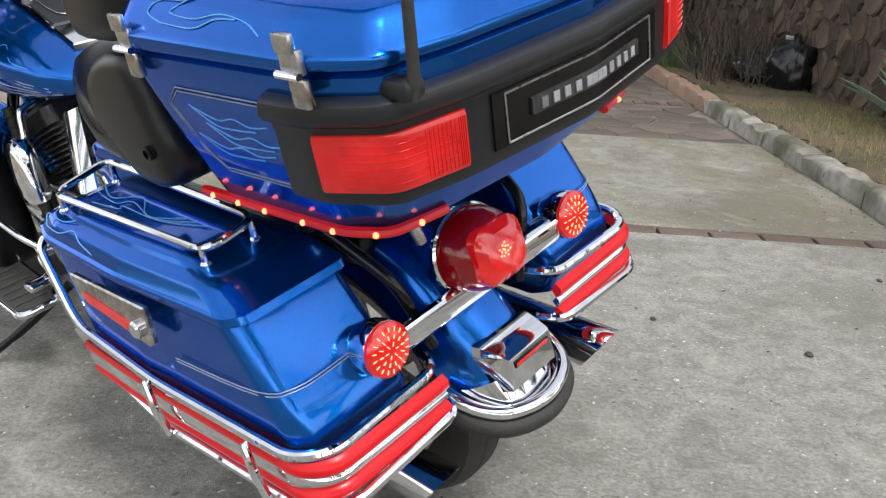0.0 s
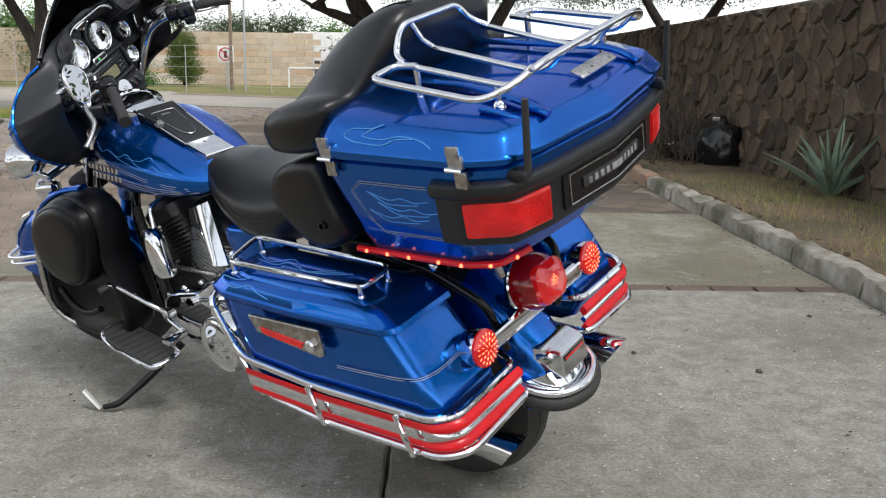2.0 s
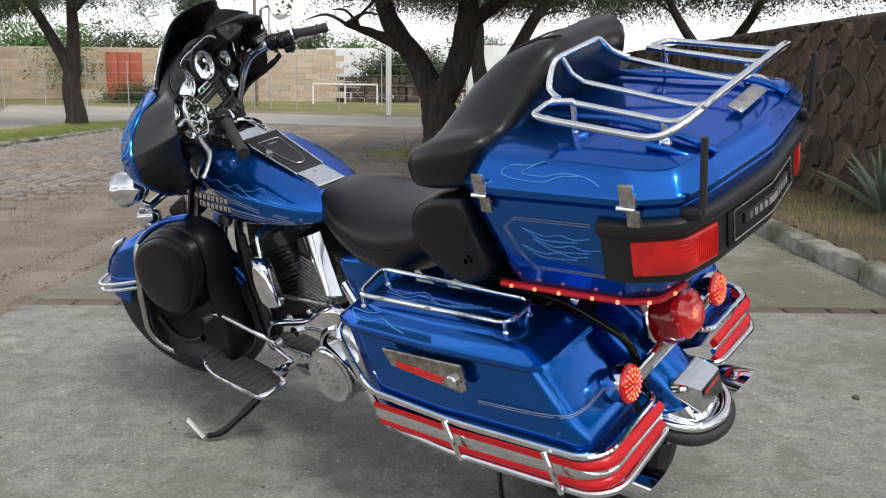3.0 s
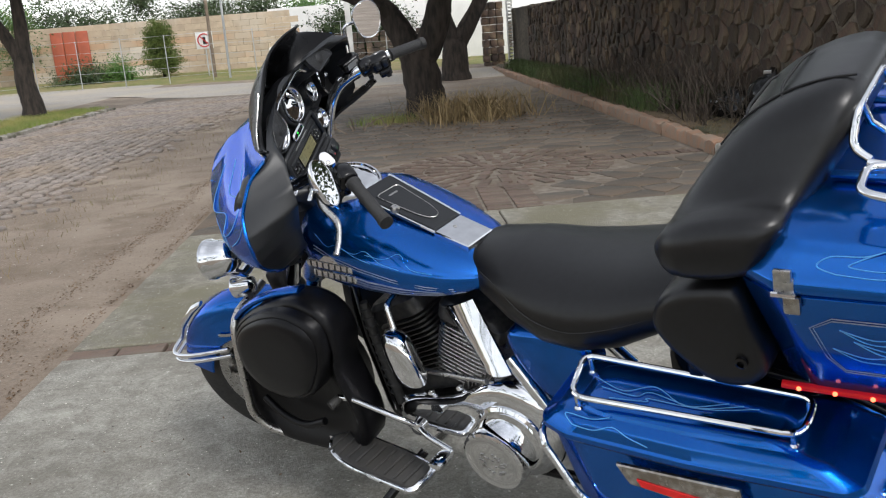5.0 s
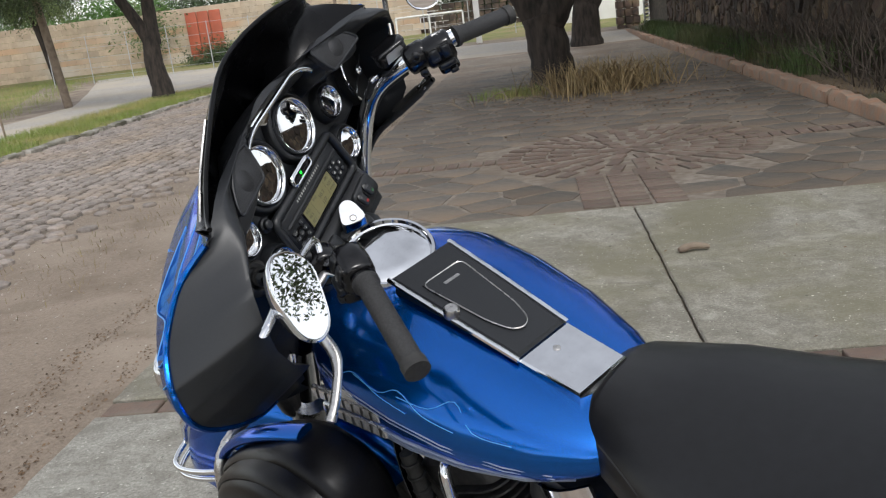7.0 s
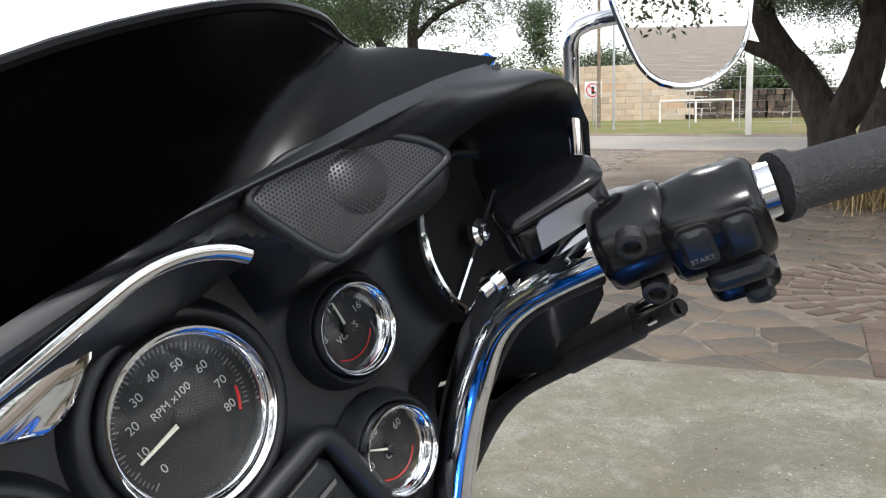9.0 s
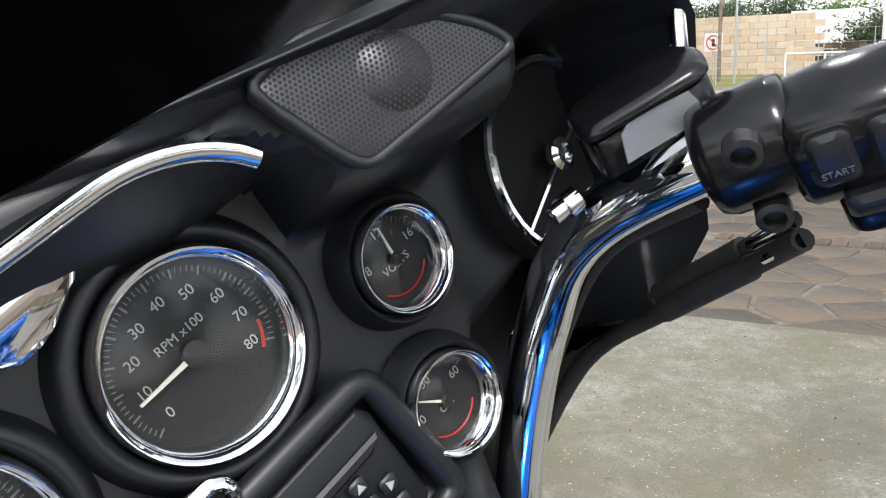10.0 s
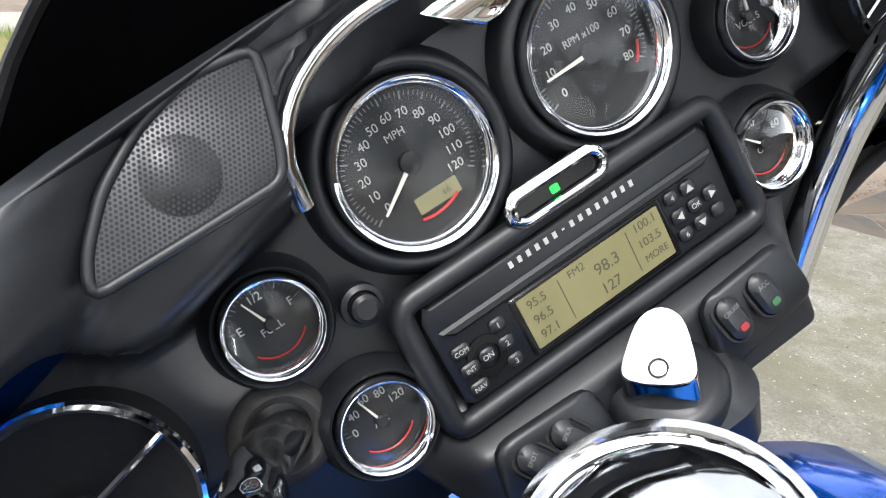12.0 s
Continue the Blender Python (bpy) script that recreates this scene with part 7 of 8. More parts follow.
def set_back(p):
    """The right half of the fairing lies further ahead and a little lower."""
    a, b, c = p
    if a > 0.25:
        a = 0.25 + (a - 0.25) * 0.84
    if a > 0.2 and c < -0.09:
        c = -0.09 + (c + 0.09) * (1 - 0.75 * sm(0.2, 0.26, a))
    if a > 0:
        b += 0.12 * a * sm(0.2, 0.4, a) + 0.17 * a * sm(0.30, 0.42, a)
        c -= 0.10 * a * sm(0.09, 0.16, c)
    return Vector((a, b, c))


def arc_c(a):
    """Height of the chrome trim arc over the gauges."""
    x = abs(a) if a < 0 else a * 1.085
    if x < 0.062:
        return 0.146
    if x < 0.142:
        f = (x - 0.062) / 0.08
        return 0.146 - 0.056 * (1 - math.sqrt(max(0, 1 - f * f)))
    return 0.09


def face_b(x, c):
    """Depth of the inner fairing panel."""
    base = 0.026
    brow = sm(-0.004, 0.012, c - arc_c(-x)) if x < 0.142 else sm(0.060, 0.098, c + (x - 0.142) * 0.25 - 0.05 * sm(0.235, 0.30, x))
    base = base * (1 - brow) + -0.052 * brow - 0.02 * brow * sm(0.12, 0.2, x)
    base += -0.036 * sm(-0.095, -0.125, c) * sm(0.16, 0.12, x)
    base = base + 0.012 * sm(0.150, 0.168, c)
    if c < -0.05:
        h = along(HALF, c)[0]
        k = sm(h, h + 0.007, x) * sm(-0.05, -0.06, c)
        base = base * (1 - k) + 0.085 * k
    w, be = along(EDGE, c)
    xf, bf = along(FOLD, c)
    xf = min(xf, w - 0.012)
    if x >= xf:
        t = (x - xf) / (w - xf)
        return bf + (be - bf) * t ** 1.25
    near = 0.020 + 0.075 * sm(0.055, 0.10, c)
    t = sm(xf - near, xf, x)
    return base * (1 - t) + bf * t


bm = bmesh.new()
rows = []
for j in range(75):
    c = -0.185 + 0.353 * j / 74
    w, xf, h = along(EDGE, c)[0], along(FOLD, c)[0], along(HALF, c)[0]
    xf = min(xf, w - 0.012)
    h = min(h, xf - 0.05)
    xs = [h * k / 44 for k in range(45)] + [h + 0.0035, h + 0.007] + [h + 0.007 + (xf - 0.022 - h - 0.007) * k / 12 for k in range(1, 13)] + [xf - 0.016, xf - 0.010, xf - 0.005] + [xf + (w - xf) * k / 14 for k in range(15)]
    rows.append([set_back((-x, face_b(x, c), c)) for x in xs[:0:-1]] + [set_back((x, face_b(x, c), c)) for x in xs])
loft(bm, rows, closed=False)
inner = dp("inner_fairing", bm, MATTE, BIKE, "matt black inner fairing with instruments", 50)

# black liner that carries each wing on below the instruments
for s in (-1, 1):
    bm = bmesh.new()
    rows = []
    for c, w in ((-0.180, 0.375), (-0.205, 0.345), (-0.235, 0.30), (-0.265, 0.25)):
        rows.append([set_back((s * (0.145 + (w - 0.145) * k / 10), face_b(0.145 + (w - 0.145) * k / 10, -0.184) + 0.004 + (-0.18 - c) * 0.5, c)) for k in range(11)])
    loft(bm, rows, closed=False)
    dp("wing_liner", bm, MATTE, inner, smooth=60)

# painted outer shell, ending above at the foot of the windshield
FOOT = [(-0.328, -0.108, 0.146), (-0.252, -0.046, 0.120), (-0.178, 0.0, 0.114), (-0.112, 0.048, 0.101), (-0.055, 0.085, 0.092), (0.0, 0.098, 0.088), (0.055, 0.085, 0.092), (0.112, 0.048, 0.101), (0.178, 0.0, 0.114), (0.252, -0.046, 0.120), (0.328, -0.108, 0.146)]
DEEP = [(0.20, 1.7), (0.25, 1.7), (0.272, 1.7), (0.28, 1.6), (0.288, 1.5), (0.295, 1.38), (0.225, 1.05), (0.19, 0.95), (0.165, 0.95), (0.145, 1.0), (0.122, 1.0)]
foot_line = curve(FOOT, 4)
bm = bmesh.new()
rows = []
for (c, w, be), (d, bulge) in zip(EDGE, DEEP):
    row = []
    for i in range(41):
        t = math.pi * i / 40
        ct, st = math.cos(t), math.sin(t)
        ce = -0.05 + (c + 0.05) * (1 - 0.85 * st) if c < -0.05 else c - max(0.0, c - 0.04) * 0.65 * st
        row.append(set_back((-(w + 0.004) * math.copysign(abs(ct) ** (2 / bulge), ct), be + (d - be) * st ** (2 / bulge), ce)))
    rows.append(row)
rows.append([set_back(p) for p in foot_line])
loft(bm, rows, closed=False)
outer = dp("outer_fairing", bm, BLUE, BIKE, "blue painted outer fairing", 60)


def shell_at(c, t):
    """A point just proud of the outer fairing's left half; t runs from the rim towards the nose."""
    k = max(i for i, row in enumerate(EDGE[:10]) if row[0] <= c)
    f = (c - EDGE[k][0]) / (EDGE[k + 1][0] - EDGE[k][0])
    w, be = (EDGE[k][i] + (EDGE[k + 1][i] - EDGE[k][i]) * f for i in (1, 2))
    d, bulge = (DEEP[k][i] + (DEEP[k + 1][i] - DEEP[k][i]) * f for i in (0, 1))
    ct, st = math.cos(t), math.sin(t)
    ce = -0.05 + (c + 0.05) * (1 - 0.85 * st) if c < -0.05 else c - max(0.0, c - 0.04) * 0.65 * st
    return Vector((-(w + 0.0055) * ct ** (2 / bulge), be + (d - be) * st ** (2 / bulge), ce))


for line in ([(0.055, 1.0), (0.03, 0.8), (0.045, 0.6), (0.01, 0.5), (-0.02, 0.62)], [(0.03, 1.1), (0.0, 0.85), (0.015, 0.65), (-0.03, 0.5), (-0.06, 0.55)], [(0.0, 1.15), (-0.03, 0.9), (-0.015, 0.7), (-0.06, 0.6)],
             [(0.075, 0.85), (0.05, 0.6), (0.06, 0.45), (0.02, 0.35), (-0.01, 0.42)], [(-0.03, 1.2), (-0.06, 0.95), (-0.045, 0.78), (-0.085, 0.66)]):
    dp("flame_line", tube(bmesh.new(), [shell_at(p.x, p.y) for p in curve([(c, t, 0) for c, t in line], 7)], 0.0013, 5), PINSTRIPE, outer)
for s in (-1, 1):
    dp("fairing_rim", tube(bmesh.new(), [set_back(p) for p in curve([(s * (w + 0.002), b + 0.003, c) for c, w, b in EDGE[:11]], 3)], 0.0050, 8), BLUE, outer)
# windshield: from its rolled rim forward and down to its foot, and the black hood behind it
RIM = [(-0.33, -0.122, 0.157), (-0.30, -0.092, 0.152), (-0.25, -0.074, 0.172), (-0.20, -0.080, 0.21), (-0.10, -0.080, 0.26), (0.0, -0.062, 0.262), (0.10, -0.060, 0.250), (0.20, -0.050, 0.222), (0.28, 0.0, 0.19), (0.312, 0.03, 0.165), (0.325, 0.035, 0.15)]
rim_line = curve(RIM, 4)
foot2 = [set_back(p) for p in foot_line]
bm = bmesh.new()
rows = []
for j in range(11):
    v = j / 10
    row = []
    for p, q in zip(foot2, rim_line):
        mid = p.lerp(q, v)
        row.append(mid + Vector((0, 0.018, 0.010)) * math.sin(math.pi * v))
    rows.append(row + [p + Vector((0, -0.005, -0.001)) for p in row[::-1]])
loft(bm, rows)
shield = dp("windshield", bm, SMOKE, BIKE, "black opaque windshield", 60)
dp("shield_lip", tube(bmesh.new(), [p + Vector((0, -0.002, 0)) for p in rim_line[1:-1]], 0.0038, 8), SMOKE, shield)
dp("windshield_trim", tube(bmesh.new(), [p + Vector((-0.007, 0.010, -0.006)) for p in rim_line[2:15]], 0.0024, 8, flat=1.4), SATIN, shield, "chrome edge strip")
bm = bmesh.new()
ridge = [set_back((x, face_b(abs(x), 0.168) + 0.0, 0.168)) for x in [-0.12 + 0.006 * k for k in range(41)]]
ridge_left = [set_back((-w, b, c)) for c, w, b in EDGE[10:-1]]
ridge_right = [set_back((w, b, c)) for c, w, b in EDGE[10:-1]][::-1]
full_ridge = ridge_left + ridge + ridge_right
rows = []
for k in range(7):
    v = k / 6
    row = []
    for i, p in enumerate(full_ridge):
        f = i / (len(full_ridge) - 1)
        x = max(-0.32, min(0.32, p.x * 1.0))
        q = min(foot2, key=lambda r: abs(r.x - x))
        q2 = Vector((x, q.y, q.z - 0.004))
        row.append(p.lerp(q2, v) + Vector((0, 0, -0.016 * math.sin(math.pi * v))) + Vector((0, 0.001, -0.001)))
    rows.append(row)
loft(bm, rows, closed=False)
dp("fairing_hood", bm, MATTE, inner, "black hood between dash and windshield", 60)

# chrome trim arc and the triangle between the dials
arc = [(-0.142, -0.042, 0.080)] + [(a, -0.050, arc_c(a) + 0.002) for a in [-0.1405 + 0.262 * k / 40 for k in range(41)]]
dp("trim_arc", tube(bmesh.new(), arc, 0.0044, 10, flat=1.2), CHROME, inner, "chrome trim arc over the dials")
tri = [(-0.033, 0.1335), (0.057, 0.1335), (0.046, 0.121), (0.036, 0.1135), (0.024, 0.1075), (0.016, 0.105), (0.005, 0.1045), (-0.005, 0.110), (-0.016, 0.119), (-0.027, 0.1275)]
tm2 = Matrix(((1, 0, 0, 0), (0, 0, -1, 0.014), (0, 1, 0, 0), (0, 0, 0, 1)))
dp("trim_triangle", prism(bmesh.new(), tri, 0, 0.012, tm2, 0.002), CHROME, inner, "chrome triangle between the dials")


# ---- lettering ----
FONT_CACHE = {}


def letters(text, size):
    key = (text, size)
    if key not in FONT_CACHE:
        cu = bpy.data.curves.new("lettering", "FONT")
        cu.body, cu.size, cu.align_x, cu.align_y, cu.extrude = text, size, "CENTER", "CENTER", 0.0001
        tmp = bpy.data.objects.new("lettering", cu)
        scene.collection.objects.link(tmp)
        dg = bpy.context.evaluated_depsgraph_get()
        FONT_CACHE[key] = bpy.data.meshes.new_from_object(tmp.evaluated_get(dg))
        bpy.data.objects.remove(tmp)
        bpy.data.curves.remove(cu)
    return FONT_CACHE[key].copy()


def write(text, size, m, mat, parent, name="lettering"):
    me = letters(text, size)
    me.transform(m)
    me.materials.clear()
    me.materials.append(mat)
    ob = new(name, me)
    ob.parent = parent
    return ob


def facing(a, b, c, tilt=0.0, pan=0.0):
    """A pose in dash coordinates whose z looks back at the rider."""
    return DASH @ Matrix.Translation((a, b, c)) @ Matrix(((1, 0, 0, 0), (0, 0, -1, 0), (0, 1, 0, 0), (0, 0, 0, 1))) @ Matrix.Rotation(radians(tilt), 4, "X") @ Matrix.Rotation(radians(pan), 4, "Y")


def gauge(a, b, c, r, numbers, start, sweep, needle, word, red, big=False, word_at=0.35):
    """A dial: deep pod, chrome bezel, black face, scale, figures, needle and glass. Angles clockwise from the top."""
    m = facing(a, b, c)
    g = bp("gauge", lathe(bmesh.new(), ((r * 0.98, -0.03), (r * 1.0, -0.002), (r * 1.0, 0.006), (r * 0.965, 0.011), (r * 0.90, 0.010), (r * 0.865, 0.004), (r * 0.855, -0.006)), m, 56, False), CHROME, inner, "round dial with chrome bezel", smooth=60)
    bp("pod", lathe(bmesh.new(), ((r * 1.32, -0.012), (r * 1.24, 0.000), (r * 1.14, 0.006), (r * 1.06, 0.004), (r * 1.0, -0.004)), m, 48, False), MATTE, g, smooth=80)
    bp("dial", lathe(bmesh.new(), ((r * 0.87, -0.010), (r * 0.87, -0.0065), (r * 0.4, -0.006), (0.001, -0.006)), m, 40), DIAL, g)
    sc = bmesh.new()
    count = 60 if big else 20
    for k in range(count + 1):
        t = radians(start + sweep * k / count)
        major = k % 5 == 0
        r1, r0 = r * 0.80, r * (0.71 if major else 0.745)
        w = r * (0.010 if major else 0.006)
        if not big:
            r1, r0 = r * 0.78, r * (0.66 if major else 0.71)
        d, n2 = Vector((math.sin(t), math.cos(t), 0)), Vector((math.cos(t), -math.sin(t), 0))
        vs = [sc.verts.new(m @ (d * q + n2 * w * e + Vector((0, 0, -0.0055)))) for q, e in ((r0, -1), (r0, 1), (r1, 1), (r1, -1))]
        sc.faces.new(vs)
    bp("scale_marks", sc, GREYMARK, g)["kind"] = "stuff"
    for i, tx2 in enumerate(numbers):
        if not tx2:
            continue
        t = radians(start + sweep * i / (len(numbers) - 1))
        write(tx2, r * (0.145 if big else 0.24), m @ Matrix.Translation((math.sin(t) * r * 0.56, math.cos(t) * r * 0.56, -0.0052)), WHITEMARK, g, "figure")
    if word:
        write(word, r * (0.13 if big else 0.22), m @ Matrix.Translation((0, r * word_at, -0.0052)), WHITEMARK, g, "figure")
    rm = bmesh.new()
    pts = [Vector((math.sin(radians(q)) * r * 0.68, math.cos(radians(q)) * r * 0.68, -0.005)) for q in [red[0] + (red[1] - red[0]) * k / 12 for k in range(13)]]
    tube(rm, [m @ p for p in pts], r * 0.018, 5)
    bp("red_arc", rm, REDMARK, g)
    t = radians(needle)
    d, n2 = Vector((math.sin(t), math.cos(t), 0)), Vector((math.cos(t), -math.sin(t), 0))
    nb = bmesh.new()
    lo = [d * -r * 0.12 + n2 * r * 0.03, d * -r * 0.12 - n2 * r * 0.03, d * r * 0.66 - n2 * r * 0.012, d * r * 0.66 + n2 * r * 0.012]
    loft(nb, [[m @ (p + Vector((0, 0, z))) for p in lo] for z in (-0.003, -0.0016)])
    bp("needle", nb, NEEDLE, g)
    bp("needle_hub", lathe(bmesh.new(), ((r * 0.13, -0.0055), (r * 0.13, -0.001), (r * 0.10, 0.0)), m, 20), DIAL, g)
    gl = bp("glass", lathe(bmesh.new(), ((r * 0.875, 0.003), (r * 0.7, 0.0038), (r * 0.5, 0.0043), (r * 0.3, 0.0046), (r * 0.1, 0.0048), (r * 0.004, 0.00485)), m, 40, False), GLASS, g, smooth=80)
    gl.visible_shadow = False
    return g


sp = gauge(-0.0685, 0.016, 0.0555, 0.0525, [str(k * 10) for k in range(13)], -124, 248, -125, "MPH", (150, 195), True)
om = facing(-0.0685, 0.016, 0.0555)
bp("odometer", prism(bmesh.new(), rrect(0.030, 0.0105, 0.001), -0.006, -0.0050, om @ Matrix.Translation((0.006, -0.0265, 0))), LCD, sp)
write("66", 0.006, om @ Matrix.Translation((0.012, -0.0265, -0.0048)), LCDTEXT, sp, "figure")
gauge(0.0665, 0.016, 0.0540, 0.0525, [str(k * 10) if k else "0" for k in range(9)], -118, 240, -92, "RPM x100", (105, 128), True, 0.22)
gauge(-0.1865, 0.014, 0.0200, 0.0305, ["E", "", "1/2", "", "F"], -75, 150, -22, "FUEL", (130, 230), False, -0.12)
gauge(0.1815, 0.014, 0.0185, 0.0305, ["8", "", "12", "", "16"], -75, 150, 4, "VOLTS", (130, 230), False, -0.12)
gauge(-0.1625, 0.012, -0.0690, 0.0305, ["0", "40", "60", "80", "120"], -85, 150, -18, "AIR", (130, 230), False, -0.05)
gauge(0.1555, 0.012, -0.0640, 0.0305, ["0", "", "30", "", "60"], -85, 150, -48, "OIL", (130, 230), False, -0.12)

# warning-lamp slot
slot_m = facing(0, 0.012, 0)
so = rrect(0.070, 0.0185, 0.0092, 6)
slot = bp("warning_slot", bar([slot_m @ Vector((x, y, 0.013)) for x, y in so], 0.0028, 8, True, 1.4), CHROME, inner, "chrome-rimmed warning lamp slot")
bp("slot_glass", prism(bmesh.new(), rrect(0.068, 0.0165, 0.008, 6), 0.002, 0.011, slot_m), GLOSSBLACK, slot)
bp("green_lamp", prism(bmesh.new(), rrect(0.006, 0.005, 0.001), 0.011, 0.0118, slot_m @ Matrix.Translation((-0.002, -0.001, 0))), GREENGLOW, slot, "lit green lamp")

# radio
rm_ = facing(0, 0.012, 0)
radio = bp("radio", prism(bmesh.new(), [(-0.108, -0.021), (0.108, -0.021), (0.113, -0.030), (0.113, -0.090), (0.108, -0.094), (-0.108, -0.094), (-0.113, -0.090), (-0.113, -0.030)], -0.02, 0.006, rm_, 0.003), MATTE, inner, "black radio with olive display")
bay = [(p.x, p.y) for p in rounded([(-0.122, -0.012, 0), (0.122, -0.012, 0), (0.128, -0.102, 0), (-0.128, -0.102, 0)], 0.012, 4, True)]
bp("radio_surround", bar([rm_ @ Vector((x, y, 0.004)) for x, y in bay], 0.008, 10, True), MATTE, radio, smooth=60)
bp("radio_ledge", prism(bmesh.new(), [(-0.100, -0.046), (0.100, -0.046), (0.108, -0.0385), (-0.108, -0.0385)][::-1], 0.005, 0.0095, rm_, 0.002), MATTE, radio)
bp("display_frame", prism(bmesh.new(), rrect(0.122, 0.043, 0.002, 3, 0, -0.0690), 0.004, 0.0072, rm_, 0.001), GLOSSBLACK, radio)
disp = bp("display", prism(bmesh.new(), rrect(0.113, 0.036, 0.001, 3, 0, -0.0685), 0.0066, 0.0078, rm_), LCD, radio, "olive radio display")
for tx3, sz, x, y in (("95.5", 0.0085, -0.044, -0.0575), ("96.5", 0.0085, -0.044, -0.0685), ("97.1", 0.0085, -0.044, -0.0795), ("FM2", 0.0075, -0.012, -0.056), ("98.3", 0.0115, 0.009, -0.0645), ("127", 0.0105, 0.006, -0.0785), ("100.1", 0.0085, 0.044, -0.0560), ("103.5", 0.0085, 0.043, -0.0675), ("MORE", 0.0070, 0.044, -0.0785)):
    write(tx3, sz, rm_ @ Matrix.Translation((x, y, 0.0080)), LCDTEXT, disp, "figure")
bp("display_line", box(bmesh.new(), (-0.026, -0.0685, 0.0080), (0.0006, 0.030, 0.0002), 0, rm_), LCDTEXT, disp)
bp("display_line", box(bmesh.new(), (0.029, -0.0685, 0.0080), (0.0006, 0.030, 0.0002), 0, rm_), LCDTEXT, disp)
# a row of pale bars stands for the maker's name
for k in range(15):
    bp("name_mark", box(bmesh.new(), (-0.0475 + 0.0068 * k, -0.0285, 0.0063), (0.0028 if k != 6 else 0.0018, 0.0042 if k != 6 else 0.0010, 0.0005), 0, rm_), WHITEMARK, radio)


def button(x, y, w, h, word, size, parent, ang=0.0):
    bm2 = rm_ @ Matrix.Translation((x, y, 0)) @ Matrix.Rotation(radians(ang), 4, "Z")
    b2 = bp("button", prism(bmesh.new(), rrect(w, h, min(w, h) * 0.35, 4), 0.004, 0.0095, bm2, 0.0012), MATTE, parent)
    if word:
        write(word, size, bm2 @ Matrix.Translation((0, 0, 0.0097)), WHITEMARK, b2, "figure")
    return b2


for wd, x, y in (("COM", -0.1015, -0.0565), ("INT", -0.1015, -0.0700), ("NAV", -0.1015, -0.0835)):
    button(x, y, 0.013, 0.0085, wd, 0.0044, radio)
for wd, x, y in (("1", -0.0735, -0.0555), ("2", -0.0735, -0.0690), ("3", -0.0735, -0.0825)):
    button(x, y, 0.0110, 0.0090, wd, 0.0052, radio)
bp("dial_ring", lathe(bmesh.new(), ((0.014, 0.004), (0.0135, 0.008), (0.0085, 0.008), (0.008, 0.005)), rm_ @ Matrix.Translation((-0.0880, -0.0690, 0)), 28, False), GLOSSBLACK, radio)
button(-0.0880, -0.0690, 0.011, 0.010, "ON", 0.0050, radio)
for wd, x, y in (("4", 0.0685, -0.0525), ("6", 0.0685, -0.0800), ("", 0.0970, -0.0785), ("OK", 0.0825, -0.0660)):
    button(x, y, 0.0105, 0.0090, wd, 0.0050, radio)
for ang, x, y in ((0, 0.0825, -0.0530), (-90, 0.0965, -0.0650), (180, 0.0825, -0.0790), (90, 0.0690, -0.0665)):
    b3 = button(x, y, 0.0115, 0.0095, "", 0, radio)
    bp("arrow", prism(bmesh.new(), [(-0.003, -0.002), (0.003, -0.002), (0, 0.0028)], 0.0095, 0.0099, rm_ @ Matrix.Translation((x, y, 0)) @ Matrix.Rotation(radians(ang), 4, "Z")), WHITEMARK, b3)


# rocker switches
def rocker(x, c, word, lit):
    m = facing(x, -0.020, c, -18) @ Matrix.Rotation(radians(-12 if x > 0 else 12), 4, "Z") @ Matrix.Rotation(radians(20), 4, "Z")
    w = bp("rocker_switch", prism(bmesh.new(), rrect(0.0175, 0.030, 0.0085, 6), -0.012, 0.010, m, 0.003), MATTE, inner, "black rocker switch with lamp")
    bp("switch_well", bar([m @ Vector((a, b, 0.002)) for a, b in rrect(0.0205, 0.033, 0.010, 6)], 0.0016, 6, True), STITCH, w)
    write(word, 0.0042, m @ Matrix.Translation((0, 0.006, 0.0102)), GREYMARK, w, "figure")
    if lit:
        bp("switch_lamp", prism(bmesh.new(), rrect(0.0065, 0.0045, 0.0018), 0.010, 0.0107, m @ Matrix.Translation((0, -0.007, 0))), lit, w)


rocker(0.087, -0.1345, "ACC", material("green_switch_lamp", (0.02, 0.10, 0.03), 0.4))
RSW = material("red_switch_lamp", (0.25, 0.01, 0.01), 0.4)
rocker(0.059, -0.1355, "CRUISE", RSW)
rocker(-0.073, -0.1345, "SPKR", RSW)
rocker(-0.099, -0.1345, "SPOT", None)
for s in (-1, 1):
    dp("switch_panel", prism(bmesh.new(), [(p.x, p.y) for p in rounded([(s * 0.045, -0.116, 0), (s * 0.118, -0.112, 0), (s * 0.128, -0.16, 0), (s * 0.04, -0.172, 0)], 0.012, 3, True)], 0, 0.008, Matrix(((1, 0, 0, 0), (0, 0, -1, -0.012), (0, 1, 0, 0), (0, 0, 0, 1)), ), 0.003), MATTE, inner, smooth=50)
# push knob and plug
bp("push_knob", lathe(bmesh.new(), ((0.0135, 0), (0.0130, 0.006), (0.010, 0.008), (0.0085, 0.006), (0.0085, 0.013), (0.006, 0.015)), facing(-0.1375, 0.012, 0.002), 24), MATTE, inner, "black push knob")

